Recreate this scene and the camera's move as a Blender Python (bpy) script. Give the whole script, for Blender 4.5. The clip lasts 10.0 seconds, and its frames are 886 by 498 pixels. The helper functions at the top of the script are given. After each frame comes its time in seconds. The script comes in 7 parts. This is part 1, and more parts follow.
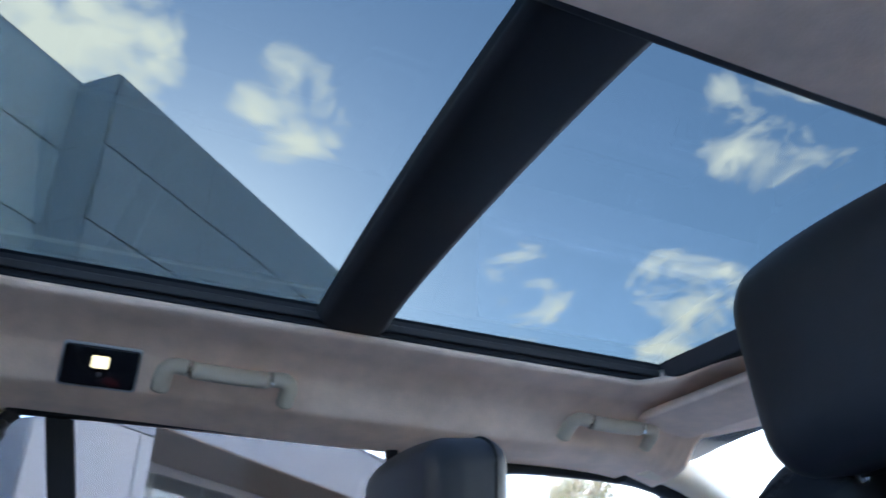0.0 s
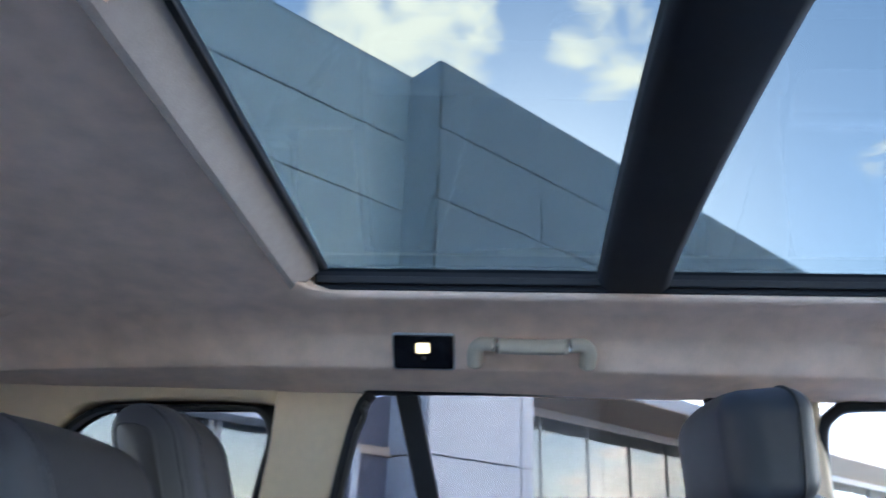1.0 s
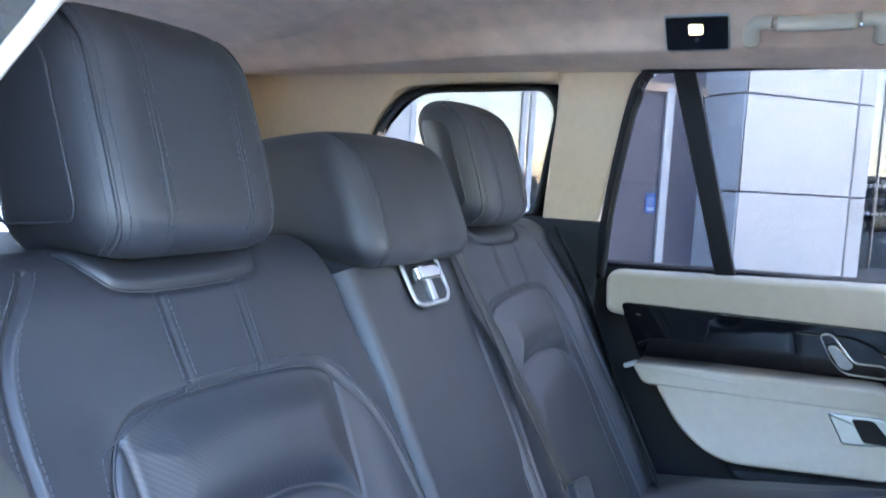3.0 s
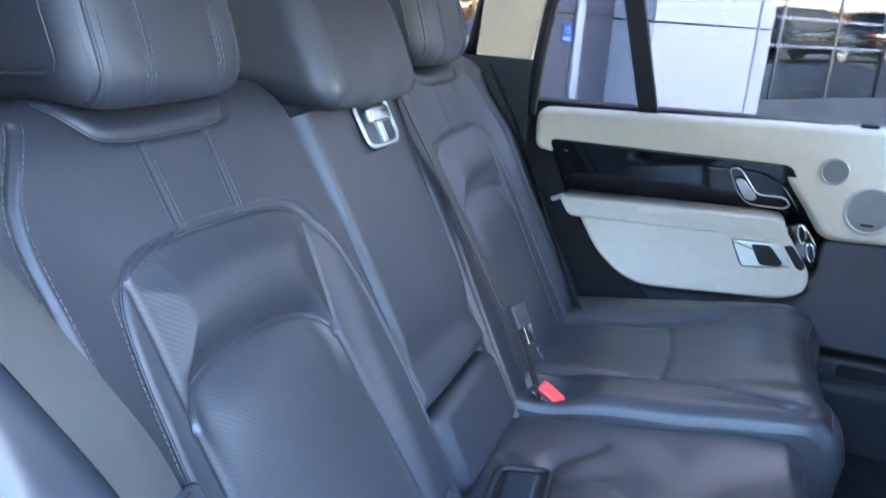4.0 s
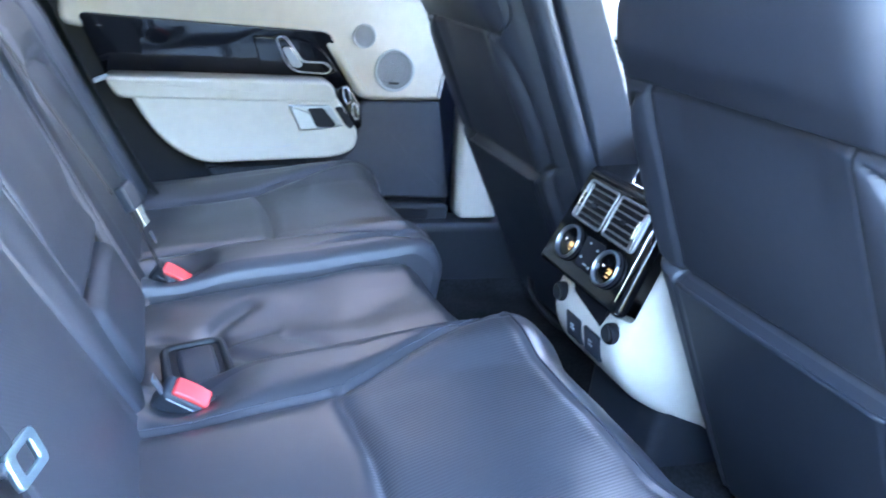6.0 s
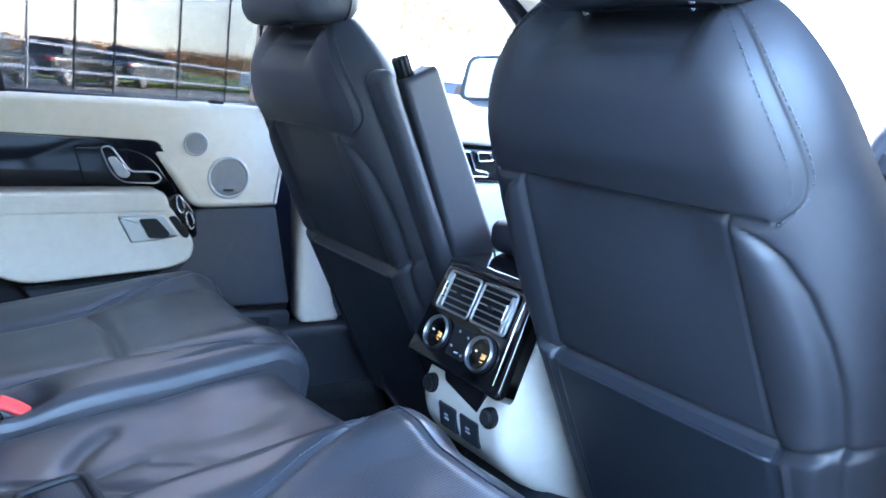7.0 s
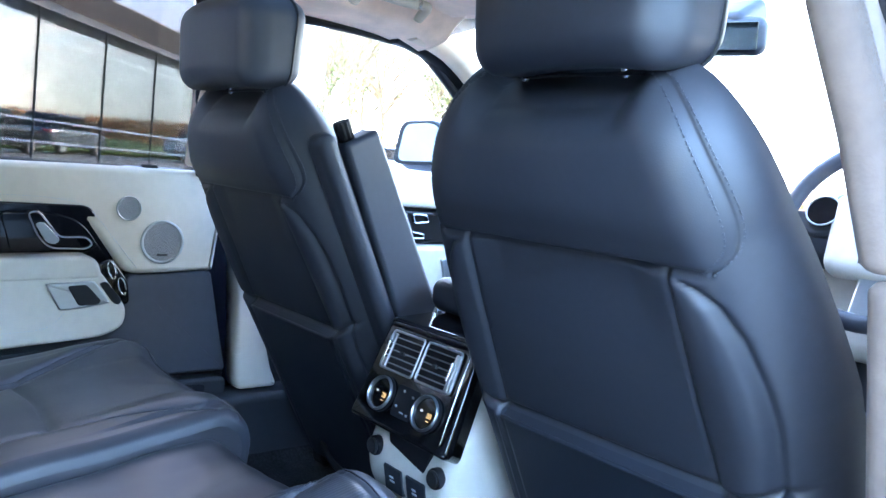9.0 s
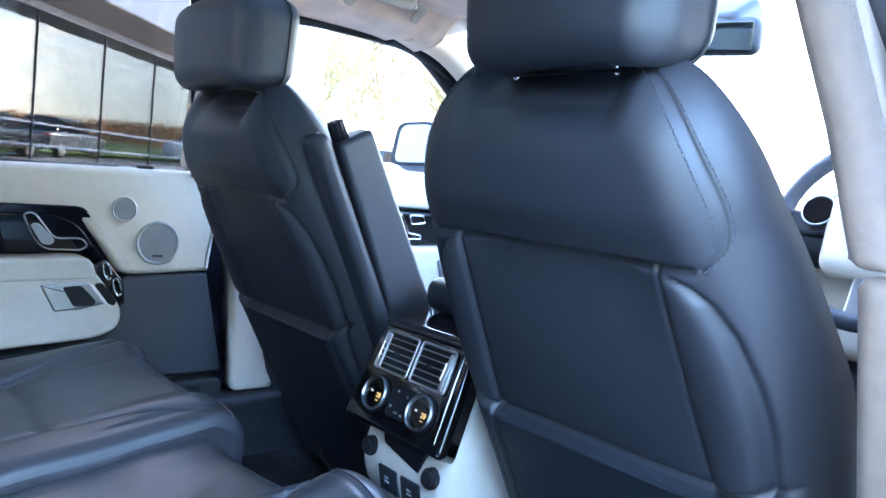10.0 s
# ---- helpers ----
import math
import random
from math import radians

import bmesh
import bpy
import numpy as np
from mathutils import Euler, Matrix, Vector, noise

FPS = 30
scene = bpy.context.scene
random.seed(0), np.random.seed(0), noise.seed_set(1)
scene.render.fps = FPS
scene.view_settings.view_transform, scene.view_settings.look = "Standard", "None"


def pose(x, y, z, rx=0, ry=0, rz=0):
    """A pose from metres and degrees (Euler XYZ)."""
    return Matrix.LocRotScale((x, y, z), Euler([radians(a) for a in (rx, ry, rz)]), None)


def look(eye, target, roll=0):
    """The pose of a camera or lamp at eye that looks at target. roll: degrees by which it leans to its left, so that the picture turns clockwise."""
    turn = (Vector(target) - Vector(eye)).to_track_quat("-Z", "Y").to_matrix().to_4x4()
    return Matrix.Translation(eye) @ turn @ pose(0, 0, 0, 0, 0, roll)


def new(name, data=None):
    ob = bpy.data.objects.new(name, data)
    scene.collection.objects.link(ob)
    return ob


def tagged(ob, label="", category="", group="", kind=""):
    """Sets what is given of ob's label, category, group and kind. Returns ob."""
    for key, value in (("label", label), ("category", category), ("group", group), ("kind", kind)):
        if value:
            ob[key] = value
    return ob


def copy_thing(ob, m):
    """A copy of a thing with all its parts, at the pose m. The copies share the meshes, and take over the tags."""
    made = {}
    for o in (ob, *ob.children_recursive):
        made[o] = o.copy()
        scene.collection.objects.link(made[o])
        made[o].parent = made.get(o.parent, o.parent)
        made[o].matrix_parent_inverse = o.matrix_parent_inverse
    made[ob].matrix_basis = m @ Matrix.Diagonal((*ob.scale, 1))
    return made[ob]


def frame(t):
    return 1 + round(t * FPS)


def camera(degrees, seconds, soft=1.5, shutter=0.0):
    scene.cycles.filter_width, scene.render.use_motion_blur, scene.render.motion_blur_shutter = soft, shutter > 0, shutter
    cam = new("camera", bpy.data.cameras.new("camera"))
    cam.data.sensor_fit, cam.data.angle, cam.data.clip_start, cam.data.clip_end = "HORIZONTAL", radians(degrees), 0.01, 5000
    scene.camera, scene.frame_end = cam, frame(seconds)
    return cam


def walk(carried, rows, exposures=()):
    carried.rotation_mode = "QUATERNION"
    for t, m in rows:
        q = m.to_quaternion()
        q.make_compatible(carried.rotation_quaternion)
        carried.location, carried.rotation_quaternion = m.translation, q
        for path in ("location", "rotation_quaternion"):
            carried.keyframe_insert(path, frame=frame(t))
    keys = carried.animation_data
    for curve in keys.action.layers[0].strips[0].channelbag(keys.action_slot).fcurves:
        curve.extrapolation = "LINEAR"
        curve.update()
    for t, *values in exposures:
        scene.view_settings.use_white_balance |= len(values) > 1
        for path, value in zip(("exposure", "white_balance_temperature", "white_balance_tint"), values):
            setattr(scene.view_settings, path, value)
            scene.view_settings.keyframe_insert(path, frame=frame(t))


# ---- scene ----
# The car's own axes: x to its right, y ahead, z up; metres.
PATH = [
    (0, (0.660, 0.113, 1.340), (-0.967, 0.827, 2.259), 0.8),
    (0.5, (0.703, 0.164, 1.353), (-1.081, 0.450, 2.213), 1.6),
    (1, (0.747, 0.213, 1.365), (-1.100, 0.071, 2.119), 2.2),
    (1.5, (0.779, 0.261, 1.368), (-1.068, -0.228, 1.959), 2.8),
    (2, (0.801, 0.317, 1.407), (-1.014, -0.466, 1.712), 3.1),
    (2.5, (0.828, 0.321, 1.418), (-0.963, -0.569, 1.466), 2.9),
    (2.7, (0.836, 0.317, 1.422), (-0.951, -0.579, 1.372), 2.9),
    (3.8, (0.913, 0.297, 1.454), (-0.882, -0.403, 0.918), 4.0),
    (4, (0.921, 0.285, 1.452), (-0.881, -0.333, 0.844), 4.1),
    (4.5, (0.942, 0.256, 1.449), (-0.868, -0.116, 0.683), 5.3),
    (5, (0.95, 0.231, 1.405), (-0.861, 0.158, 0.558), 5.3),
    (5.5, (0.947, 0.159, 1.375), (-0.843, 0.473, 0.539), 7.0),
    (6, (0.948, 0.065, 1.355), (-0.787, 0.783, 0.667), 7.5),
    (6.2, (0.944, 0.039, 1.345), (-0.766, 0.884, 0.743), 7.4),
    (7.3, (0.901, -0.044, 1.326), (-0.639, 1.194, 1.016), 6.4),
    (7.5, (0.901, -0.05, 1.327), (-0.625, 1.213, 1.047), 6.3),
    (8, (0.901, -0.052, 1.326), (-0.604, 1.245, 1.102), 6.2),
    (8.5, (0.902, -0.054, 1.323), (-0.595, 1.257, 1.126), 6.2),
    (9, (0.906, -0.053, 1.321), (-0.588, 1.265, 1.141), 6.2),
    (9.5, (0.908, -0.052, 1.319), (-0.584, 1.268, 1.146), 6.2),
    (10, (0.911, -0.046, 1.317), (-0.583, 1.273, 1.144), 6.1),
]
# seconds, stops, kelvin, tint: the camera's own brightness and white balance
EXPOSURES = [
    (0.0, 4.35, 6100, 11), (0.5, 4.50, 6100, 11), (1.0, 4.70, 6250, 12), (1.5, 4.95, 6250, 12), (2.7, 5.48, 6300, 12), (3.8, 5.78, 6250, 12), (4.5, 6.08, 6150, 12), (5.5, 6.30, 6150, 12),
    (6.2, 6.28, 6150, 12), (7.4, 5.80, 6100, 10), (10.0, 5.60, 6100, 10),
]
cam = camera(60.0, 10.0, shutter=0.3)
walk(cam, [(t, look(eye, aim, roll)) for t, eye, aim, roll in PATH], EXPOSURES)


# ---- world, sun, exposure ----
world = bpy.data.worlds.new("world")
scene.world = world
world.use_nodes = True
SUN_ELEV, SUN_AZ = 22.0, 272.0      # degrees; azimuth: from +y towards +x


def build_sky():
    nt = world.node_tree
    n, l = nt.nodes, nt.links
    n.clear()
    out = n.new("ShaderNodeOutputWorld")
    bg = n.new("ShaderNodeBackground")
    sky = n.new("ShaderNodeTexSky")
    sky.sky_type = "NISHITA"
    sky.sun_disc = False
    sky.sun_elevation = radians(SUN_ELEV)
    sky.sun_rotation = radians(SUN_AZ)
    sky.air_density, sky.dust_density, sky.ozone_density = 1.0, 0.35, 1.3
    co = n.new("ShaderNodeTexCoord")
    sep = n.new("ShaderNodeSeparateXYZ")
    l.new(co.outputs["Generated"], sep.inputs[0])
    # project the dome onto a flat cloud deck
    den = n.new("ShaderNodeMath"); den.operation = "ADD"; den.inputs[1].default_value = 0.12
    l.new(sep.outputs["Z"], den.inputs[0])
    dx = n.new("ShaderNodeMath"); dx.operation = "DIVIDE"
    dy = n.new("ShaderNodeMath"); dy.operation = "DIVIDE"
    l.new(sep.outputs["X"], dx.inputs[0]); l.new(den.outputs[0], dx.inputs[1])
    l.new(sep.outputs["Y"], dy.inputs[0]); l.new(den.outputs[0], dy.inputs[1])
    com = n.new("ShaderNodeCombineXYZ")
    l.new(dx.outputs[0], com.inputs[0]); l.new(dy.outputs[0], com.inputs[1])
    mp = n.new("ShaderNodeMapping")
    mp.inputs["Location"].default_value = (0.62, 1.9, 0)
    l.new(com.outputs[0], mp.inputs[0])
    big = n.new("ShaderNodeTexNoise")
    big.inputs["Scale"].default_value = 6.0
    big.inputs["Detail"].default_value = 10
    big.inputs["Roughness"].default_value = 0.62
    big.inputs["Distortion"].default_value = 0.5
    l.new(mp.outputs[0], big.inputs["Vector"])
    # where the larger clouds stand: direction, size, strength
    total = None
    for d, size, power in CLOUDS:
        dot = n.new("ShaderNodeVectorMath"); dot.operation = "DOT_PRODUCT"
        dot.inputs[1].default_value = Vector(d).normalized()
        l.new(co.outputs["Generated"], dot.inputs[0])
        mr = n.new("ShaderNodeMapRange"); mr.interpolation_type = "SMOOTHSTEP"
        mr.inputs["From Min"].default_value, mr.inputs["From Max"].default_value = math.cos(radians(size)), math.cos(radians(size * 0.25))
        mr.inputs["To Min"].default_value, mr.inputs["To Max"].default_value = 0.0, power
        l.new(dot.outputs["Value"], mr.inputs["Value"])
        if total is None:
            total = mr.outputs[0]
        else:
            mxm = n.new("ShaderNodeMath"); mxm.operation = "MAXIMUM"
            l.new(total, mxm.inputs[0]); l.new(mr.outputs[0], mxm.inputs[1])
            total = mxm.outputs[0]
    sm = n.new("ShaderNodeMath"); sm.operation = "ADD"
    l.new(big.outputs["Fac"], sm.inputs[0]); l.new(total, sm.inputs[1])
    ramp = n.new("ShaderNodeValToRGB")
    ramp.color_ramp.elements[0].position = 0.70
    ramp.color_ramp.elements[1].position = 0.90
    l.new(sm.outputs[0], ramp.inputs[0])
    # a pale, thin veil towards the horizon
    hz = n.new("ShaderNodeMapRange")
    hz.inputs["From Min"].default_value, hz.inputs["From Max"].default_value = 0.02, 0.22
    hz.inputs["To Min"].default_value, hz.inputs["To Max"].default_value = 0.35, 0.0
    l.new(sep.outputs["Z"], hz.inputs["Value"])
    mx = n.new("ShaderNodeMath"); mx.operation = "MAXIMUM"
    l.new(ramp.outputs[0], mx.inputs[0]); l.new(hz.outputs[0], mx.inputs[1])
    mix = n.new("ShaderNodeMix"); mix.data_type = "RGBA"
    mix.inputs["B"].default_value = (8.6, 7.6, 6.2, 1)
    l.new(mx.outputs[0], mix.inputs["Factor"])
    l.new(sky.outputs[0], mix.inputs["A"])
    # a low bank of grey cloud ahead, beyond the trees
    bank = n.new("ShaderNodeVectorMath"); bank.operation = "DOT_PRODUCT"
    bank.inputs[1].default_value = Vector((-0.69, 0.72, 0.08)).normalized()
    l.new(co.outputs["Generated"], bank.inputs[0])
    fac = None
    for src, a, b, lo, hi in ((bank.outputs["Value"], 0.82, 0.93, 0.0, 0.93), (sep.outputs["Z"], 0.18, 0.29, 1.0, 0.0), (big.outputs["Fac"], 0.36, 0.58, 0.78, 1.0)):
        mr = n.new("ShaderNodeMapRange"); mr.interpolation_type = "SMOOTHSTEP"
        for key, val in (("From Min", a), ("From Max", b), ("To Min", lo), ("To Max", hi)):
            mr.inputs[key].default_value = val
        l.new(src, mr.inputs["Value"])
        if fac is None:
            fac = mr.outputs[0]
        else:
            mu = n.new("ShaderNodeMath"); mu.operation = "MULTIPLY"
            l.new(fac, mu.inputs[0]); l.new(mr.outputs[0], mu.inputs[1])
            fac = mu.outputs[0]
    low = n.new("ShaderNodeMix"); low.data_type = "RGBA"
    low.inputs["B"].default_value = (1.75, 2.00, 2.05, 1)
    l.new(fac, low.inputs["Factor"])
    l.new(mix.outputs["Result"], low.inputs["A"])
    l.new(low.outputs["Result"], bg.inputs["Color"])
    bg.inputs["Strength"].default_value = SKY
    l.new(bg.outputs[0], out.inputs[0])


SKY = 0.15
CLOUDS = (((-0.79, 0.135, 0.60), 6.0, 0.34), ((-0.765, -0.13, 0.63), 9.0, 0.40), ((-0.80, -0.08, 0.59), 6.0, 0.36), ((-0.785, 0.46, 0.406), 5.0, 0.26),
          ((-0.67, 0.63, 0.392), 5.5, 0.30), ((-0.53, 0.645, 0.55), 7.0, 0.27), ((-0.71, 0.63, 0.305), 5.0, 0.30), ((0.2, 0.9, 0.4), 16.0, 0.3), ((-0.28, 0.94, 0.16), 9.0, 0.32), ((-0.12, 0.95, 0.24), 8.0, 0.30), ((-0.36, 0.90, 0.27), 7.0, 0.30), ((-0.2, 0.97, 0.06), 8.0, 0.34))
build_sky()
sun = new("sun", bpy.data.lights.new("sun", "SUN"))
sun.data.energy, sun.data.angle, sun.data.color = 3.0, radians(0.53), (1.0, 0.9, 0.76)
e_, a_ = radians(SUN_ELEV), radians(SUN_AZ)
sun.matrix_world = look((0, 0, 30), (-math.sin(a_) * math.cos(e_), -math.cos(a_) * math.cos(e_), 30 - math.sin(e_)))


# ---- materials ----
def mat(name, base, rough=0.5, metal=0.0, coat=0.0, spec=0.5, var=0.0, var_scale=6.0, bump=0.0, bump_scale=200.0,
        kind="noise", rvar=0.0, aniso=(1, 1, 1), sheen=0.0, fine=0.0, fine_scale=60.0, axis=(1, 0, 0)):
    """Principled material: colour varies at two scales, relief from one texture, all in object metres."""
    m = bpy.data.materials.new(name)
    m.use_nodes = True
    nt = m.node_tree
    n, l = nt.nodes, nt.links
    p = n["Principled BSDF"]
    p.inputs["Base Color"].default_value = (*base, 1)
    p.inputs["Roughness"].default_value = rough
    p.inputs["Metallic"].default_value = metal
    p.inputs["Coat Weight"].default_value = coat
    p.inputs["Coat Roughness"].default_value = 0.04
    p.inputs["Specular IOR Level"].default_value = spec
    p.inputs["Sheen Weight"].default_value = sheen
    co = n.new("ShaderNodeTexCoord")
    mp = n.new("ShaderNodeMapping")
    mp.inputs["Scale"].default_value = aniso
    l.new(co.outputs["Object"], mp.inputs[0])
    if var > 0 or fine > 0:
        a = n.new("ShaderNodeTexNoise")
        a.inputs["Scale"].default_value = var_scale
        a.inputs["Detail"].default_value = 5
        l.new(mp.outputs[0], a.inputs["Vector"])
        b = n.new("ShaderNodeTexNoise")
        b.inputs["Scale"].default_value = fine_scale
        b.inputs["Detail"].default_value = 3
        l.new(mp.outputs[0], b.inputs["Vector"])
        r1 = n.new("ShaderNodeMapRange")
        r1.inputs["From Min"].default_value, r1.inputs["From Max"].default_value = 0.3, 0.7
        r1.inputs["To Min"].default_value, r1.inputs["To Max"].default_value = 1 - var, 1 + var
        l.new(a.outputs["Fac"], r1.inputs["Value"])
        r2 = n.new("ShaderNodeMapRange")
        r2.inputs["From Min"].default_value, r2.inputs["From Max"].default_value = 0.3, 0.7
        r2.inputs["To Min"].default_value, r2.inputs["To Max"].default_value = 1 - fine, 1 + fine
        l.new(b.outputs["Fac"], r2.inputs["Value"])
        mu = n.new("ShaderNodeMath"); mu.operation = "MULTIPLY"
        l.new(r1.outputs[0], mu.inputs[0]); l.new(r2.outputs[0], mu.inputs[1])
        sc = n.new("ShaderNodeVectorMath"); sc.operation = "SCALE"
        sc.inputs[0].default_value = base
        l.new(mu.outputs[0], sc.inputs["Scale"])
        l.new(sc.outputs[0], p.inputs["Base Color"])
        if rvar > 0:
            r3 = n.new("ShaderNodeMapRange")
            r3.inputs["From Min"].default_value, r3.inputs["From Max"].default_value = 0.3, 0.7
            r3.inputs["To Min"].default_value, r3.inputs["To Max"].default_value = rough - rvar, rough + rvar
            l.new(a.outputs["Fac"], r3.inputs["Value"])
            l.new(r3.outputs[0], p.inputs["Roughness"])
    if bump > 0:
        if kind == "voronoi":
            t = n.new("ShaderNodeTexVoronoi")
            t.feature = "DISTANCE_TO_EDGE"
            t.inputs["Scale"].default_value = bump_scale
            o = t.outputs["Distance"]
        elif kind == "cells":
            t = n.new("ShaderNodeTexVoronoi")
            t.inputs["Scale"].default_value = bump_scale
            o = t.outputs["Distance"]
        elif kind == "ribs":
            # bump_scale: ribs a metre, counted along axis
            t = n.new("ShaderNodeVectorMath"); t.operation = "DOT_PRODUCT"
            t.inputs[1].default_value = Vector(axis).normalized() * (2 * math.pi * bump_scale)
            sn = n.new("ShaderNodeMath"); sn.operation = "SINE"
            l.new(t.outputs["Value"], sn.inputs[0])
            o = sn.outputs[0]
        elif kind == "weave":
            t = n.new("ShaderNodeTexWave")
            t.wave_type, t.bands_direction = "BANDS", "DIAGONAL"
            t.inputs["Scale"].default_value = bump_scale
            o = t.outputs["Fac"]
        else:
            t = n.new("ShaderNodeTexNoise")
            t.inputs["Scale"].default_value = bump_scale
            t.inputs["Detail"].default_value = 4
            o = t.outputs["Fac"]
        l.new(mp.outputs[0], t.inputs[0])
        bu = n.new("ShaderNodeBump")
        bu.inputs["Strength"].default_value = bump
        bu.inputs["Distance"].default_value = 0.0015
        l.new(o, bu.inputs["Height"])
        l.new(bu.outputs[0], p.inputs["Normal"])
    return m


def glow(name, colour, strength):
    m = bpy.data.materials.new(name)
    m.use_nodes = True
    p = m.node_tree.nodes["Principled BSDF"]
    p.inputs["Base Color"].default_value = (0.02, 0.02, 0.02, 1)
    p.inputs["Emission Color"].default_value = (*colour, 1)
    p.inputs["Emission Strength"].default_value = strength
    return m


def pane_material(name, tint, gloss=0.03, skin=(0.95, 0.97, 1)):
    """A thin pane: tinted see-through sheet under a mirror skin that grows at grazing angles."""
    m = bpy.data.materials.new(name)
    m.use_nodes = True
    nt = m.node_tree
    n, l = nt.nodes, nt.links
    n.clear()
    out = n.new("ShaderNodeOutputMaterial")
    tr = n.new("ShaderNodeBsdfTransparent")
    tr.inputs[0].default_value = (*tint, 1)
    gl = n.new("ShaderNodeBsdfGlossy")
    gl.inputs["Roughness"].default_value = 0.01
    gl.inputs["Color"].default_value = (*skin, 1)
    lw = n.new("ShaderNodeLayerWeight")
    pw = n.new("ShaderNodeMath"); pw.operation = "POWER"; pw.inputs[1].default_value = 5.0
    l.new(lw.outputs["Facing"], pw.inputs[0])
    ma = n.new("ShaderNodeMath"); ma.operation = "MULTIPLY_ADD"
    ma.inputs[1].default_value, ma.inputs[2].default_value = 0.5, gloss
    l.new(pw.outputs[0], ma.inputs[0])
    mx = n.new("ShaderNodeMixShader")
    l.new(ma.outputs[0], mx.inputs[0])
    l.new(tr.outputs[0], mx.inputs[1])
    l.new(gl.outputs[0], mx.inputs[2])
    l.new(mx.outputs[0], out.inputs[0])
    return m


LEATHER = mat("navy_leather", (0.0265, 0.0280, 0.0370), 0.52, spec=0.75, var=0.10, var_scale=7, bump=0.05, bump_scale=420, kind="voronoi", rvar=0.05, fine=0.06, fine_scale=90)
PERF = mat("ribbed_leather", (0.0285, 0.0295, 0.0375), 0.47, spec=0.85, var=0.08, var_scale=7, bump=0.05, bump_scale=240, kind="ribs", axis=(-1, -0.46, 0.887), rvar=0.04, fine=0.05)
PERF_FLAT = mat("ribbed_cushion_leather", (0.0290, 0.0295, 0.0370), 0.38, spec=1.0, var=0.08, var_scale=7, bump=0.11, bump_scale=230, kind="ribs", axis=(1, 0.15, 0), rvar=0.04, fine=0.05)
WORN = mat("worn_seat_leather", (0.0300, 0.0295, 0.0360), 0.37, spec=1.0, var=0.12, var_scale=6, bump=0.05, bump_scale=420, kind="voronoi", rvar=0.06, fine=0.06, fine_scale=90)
STITCH = mat("grey_thread", (0.058, 0.062, 0.075), 0.7, fine=0.2, fine_scale=300)
IVORY = mat("ivory_leather", (0.66, 0.595, 0.515), 0.45, var=0.03, var_scale=5, bump=0.18, bump_scale=420, kind="voronoi", rvar=0.05, fine=0.03)
IVORY_PLASTIC = mat("ivory_plastic", (0.68, 0.62, 0.545), 0.5, var=0.03, bump=0.12, bump_scale=700, fine=0.02)
# suede with its colour darkened to offset strong light from the open doorway
PILLAR = mat("dimmed_suede", (0.18, 0.132, 0.108), 0.95, var=0.08, var_scale=9, bump=0.3, bump_scale=300, sheen=0.1, fine=0.08, fine_scale=60)
SUEDE = mat("taupe_suede", (0.82, 0.59, 0.46), 0.95, var=0.10, var_scale=4.5, bump=0.35, bump_scale=260, sheen=0.25, fine=0.10, fine_scale=22)
BEIGE = mat("beige_plastic", (0.80, 0.63, 0.47), 0.6, var=0.04, bump=0.2, bump_scale=500, fine=0.03)
GRAB = mat("sand_grip", (0.52, 0.43, 0.33), 0.55, var=0.04, bump=0.2, bump_scale=400, fine=0.03)
DARK = mat("charcoal_plastic", (0.022, 0.025, 0.033), 0.55, var=0.10, bump=0.25, bump_scale=520, rvar=0.05, fine=0.08)
SATIN = mat("satin_charcoal", (0.020, 0.023, 0.032), 0.42, var=0.08, bump=0.2, bump_scale=420, kind="voronoi", rvar=0.04, fine=0.05)
SLATE = mat("slate_trim", (0.050, 0.055, 0.072), 0.55, var=0.06, bump=0.3, bump_scale=420, kind="voronoi", fine=0.05)
GLOSS = mat("piano_black", (0.004, 0.004, 0.005), 0.06, coat=0.25, var=0.1, fine=0.1)
RUBBER = mat("black_rubber", (0.012, 0.012, 0.014), 0.6, var=0.15, bump=0.2, bump_scale=300, fine=0.1)
FRAMEBLACK = mat("satin_black", (0.009, 0.009, 0.013), 0.55, spec=0.3, var=0.15, rvar=0.05, fine=0.1)
SILVER = mat("satin_silver", (0.52, 0.53, 0.54), 0.36, metal=1.0, var=0.04, rvar=0.05, fine=0.03)
CHROME = mat("chrome", (0.85, 0.86, 0.88), 0.07, metal=1.0, var=0.02, fine=0.02)
GRILLE = mat("speaker_mesh", (0.24, 0.245, 0.25), 0.55, metal=0.1, var=0.04, bump=1.0, bump_scale=900, kind="cells", fine=0.05)
CARPET = mat("black_carpet", (0.018, 0.019, 0.022), 1.0, var=0.35, var_scale=14, bump=1.0, bump_scale=420, spec=0.2, fine=0.5, fine_scale=160)
WEB = mat("seat_belt_web", (0.038, 0.037, 0.036), 0.42, var=0.06, bump=0.06, bump_scale=420, kind="weave", fine=0.08)
RED = mat("red_button", (0.75, 0.06, 0.06), 0.35, var=0.04, fine=0.03)
TONGUE = mat("belt_steel", (0.55, 0.70, 0.75), 0.3, metal=0.9, var=0.05, fine=0.04)
LAMP_ON = glow("lamp_lens", (1.0, 0.86, 0.52), 0.09)
AMBER = glow("amber_display", (1.0, 0.66, 0.28), 0.030)
ICE = glow("white_display", (0.7, 0.8, 0.95), 0.022)
PALE = mat("pale_print", (0.55, 0.56, 0.58), 0.6, var=0.03)
PANE = pane_material("window_glass", (0.78, 0.79, 0.82), 0.02)
REARPANE = pane_material("tinted_door_glass", (0.315, 0.300, 0.305), 0.015)
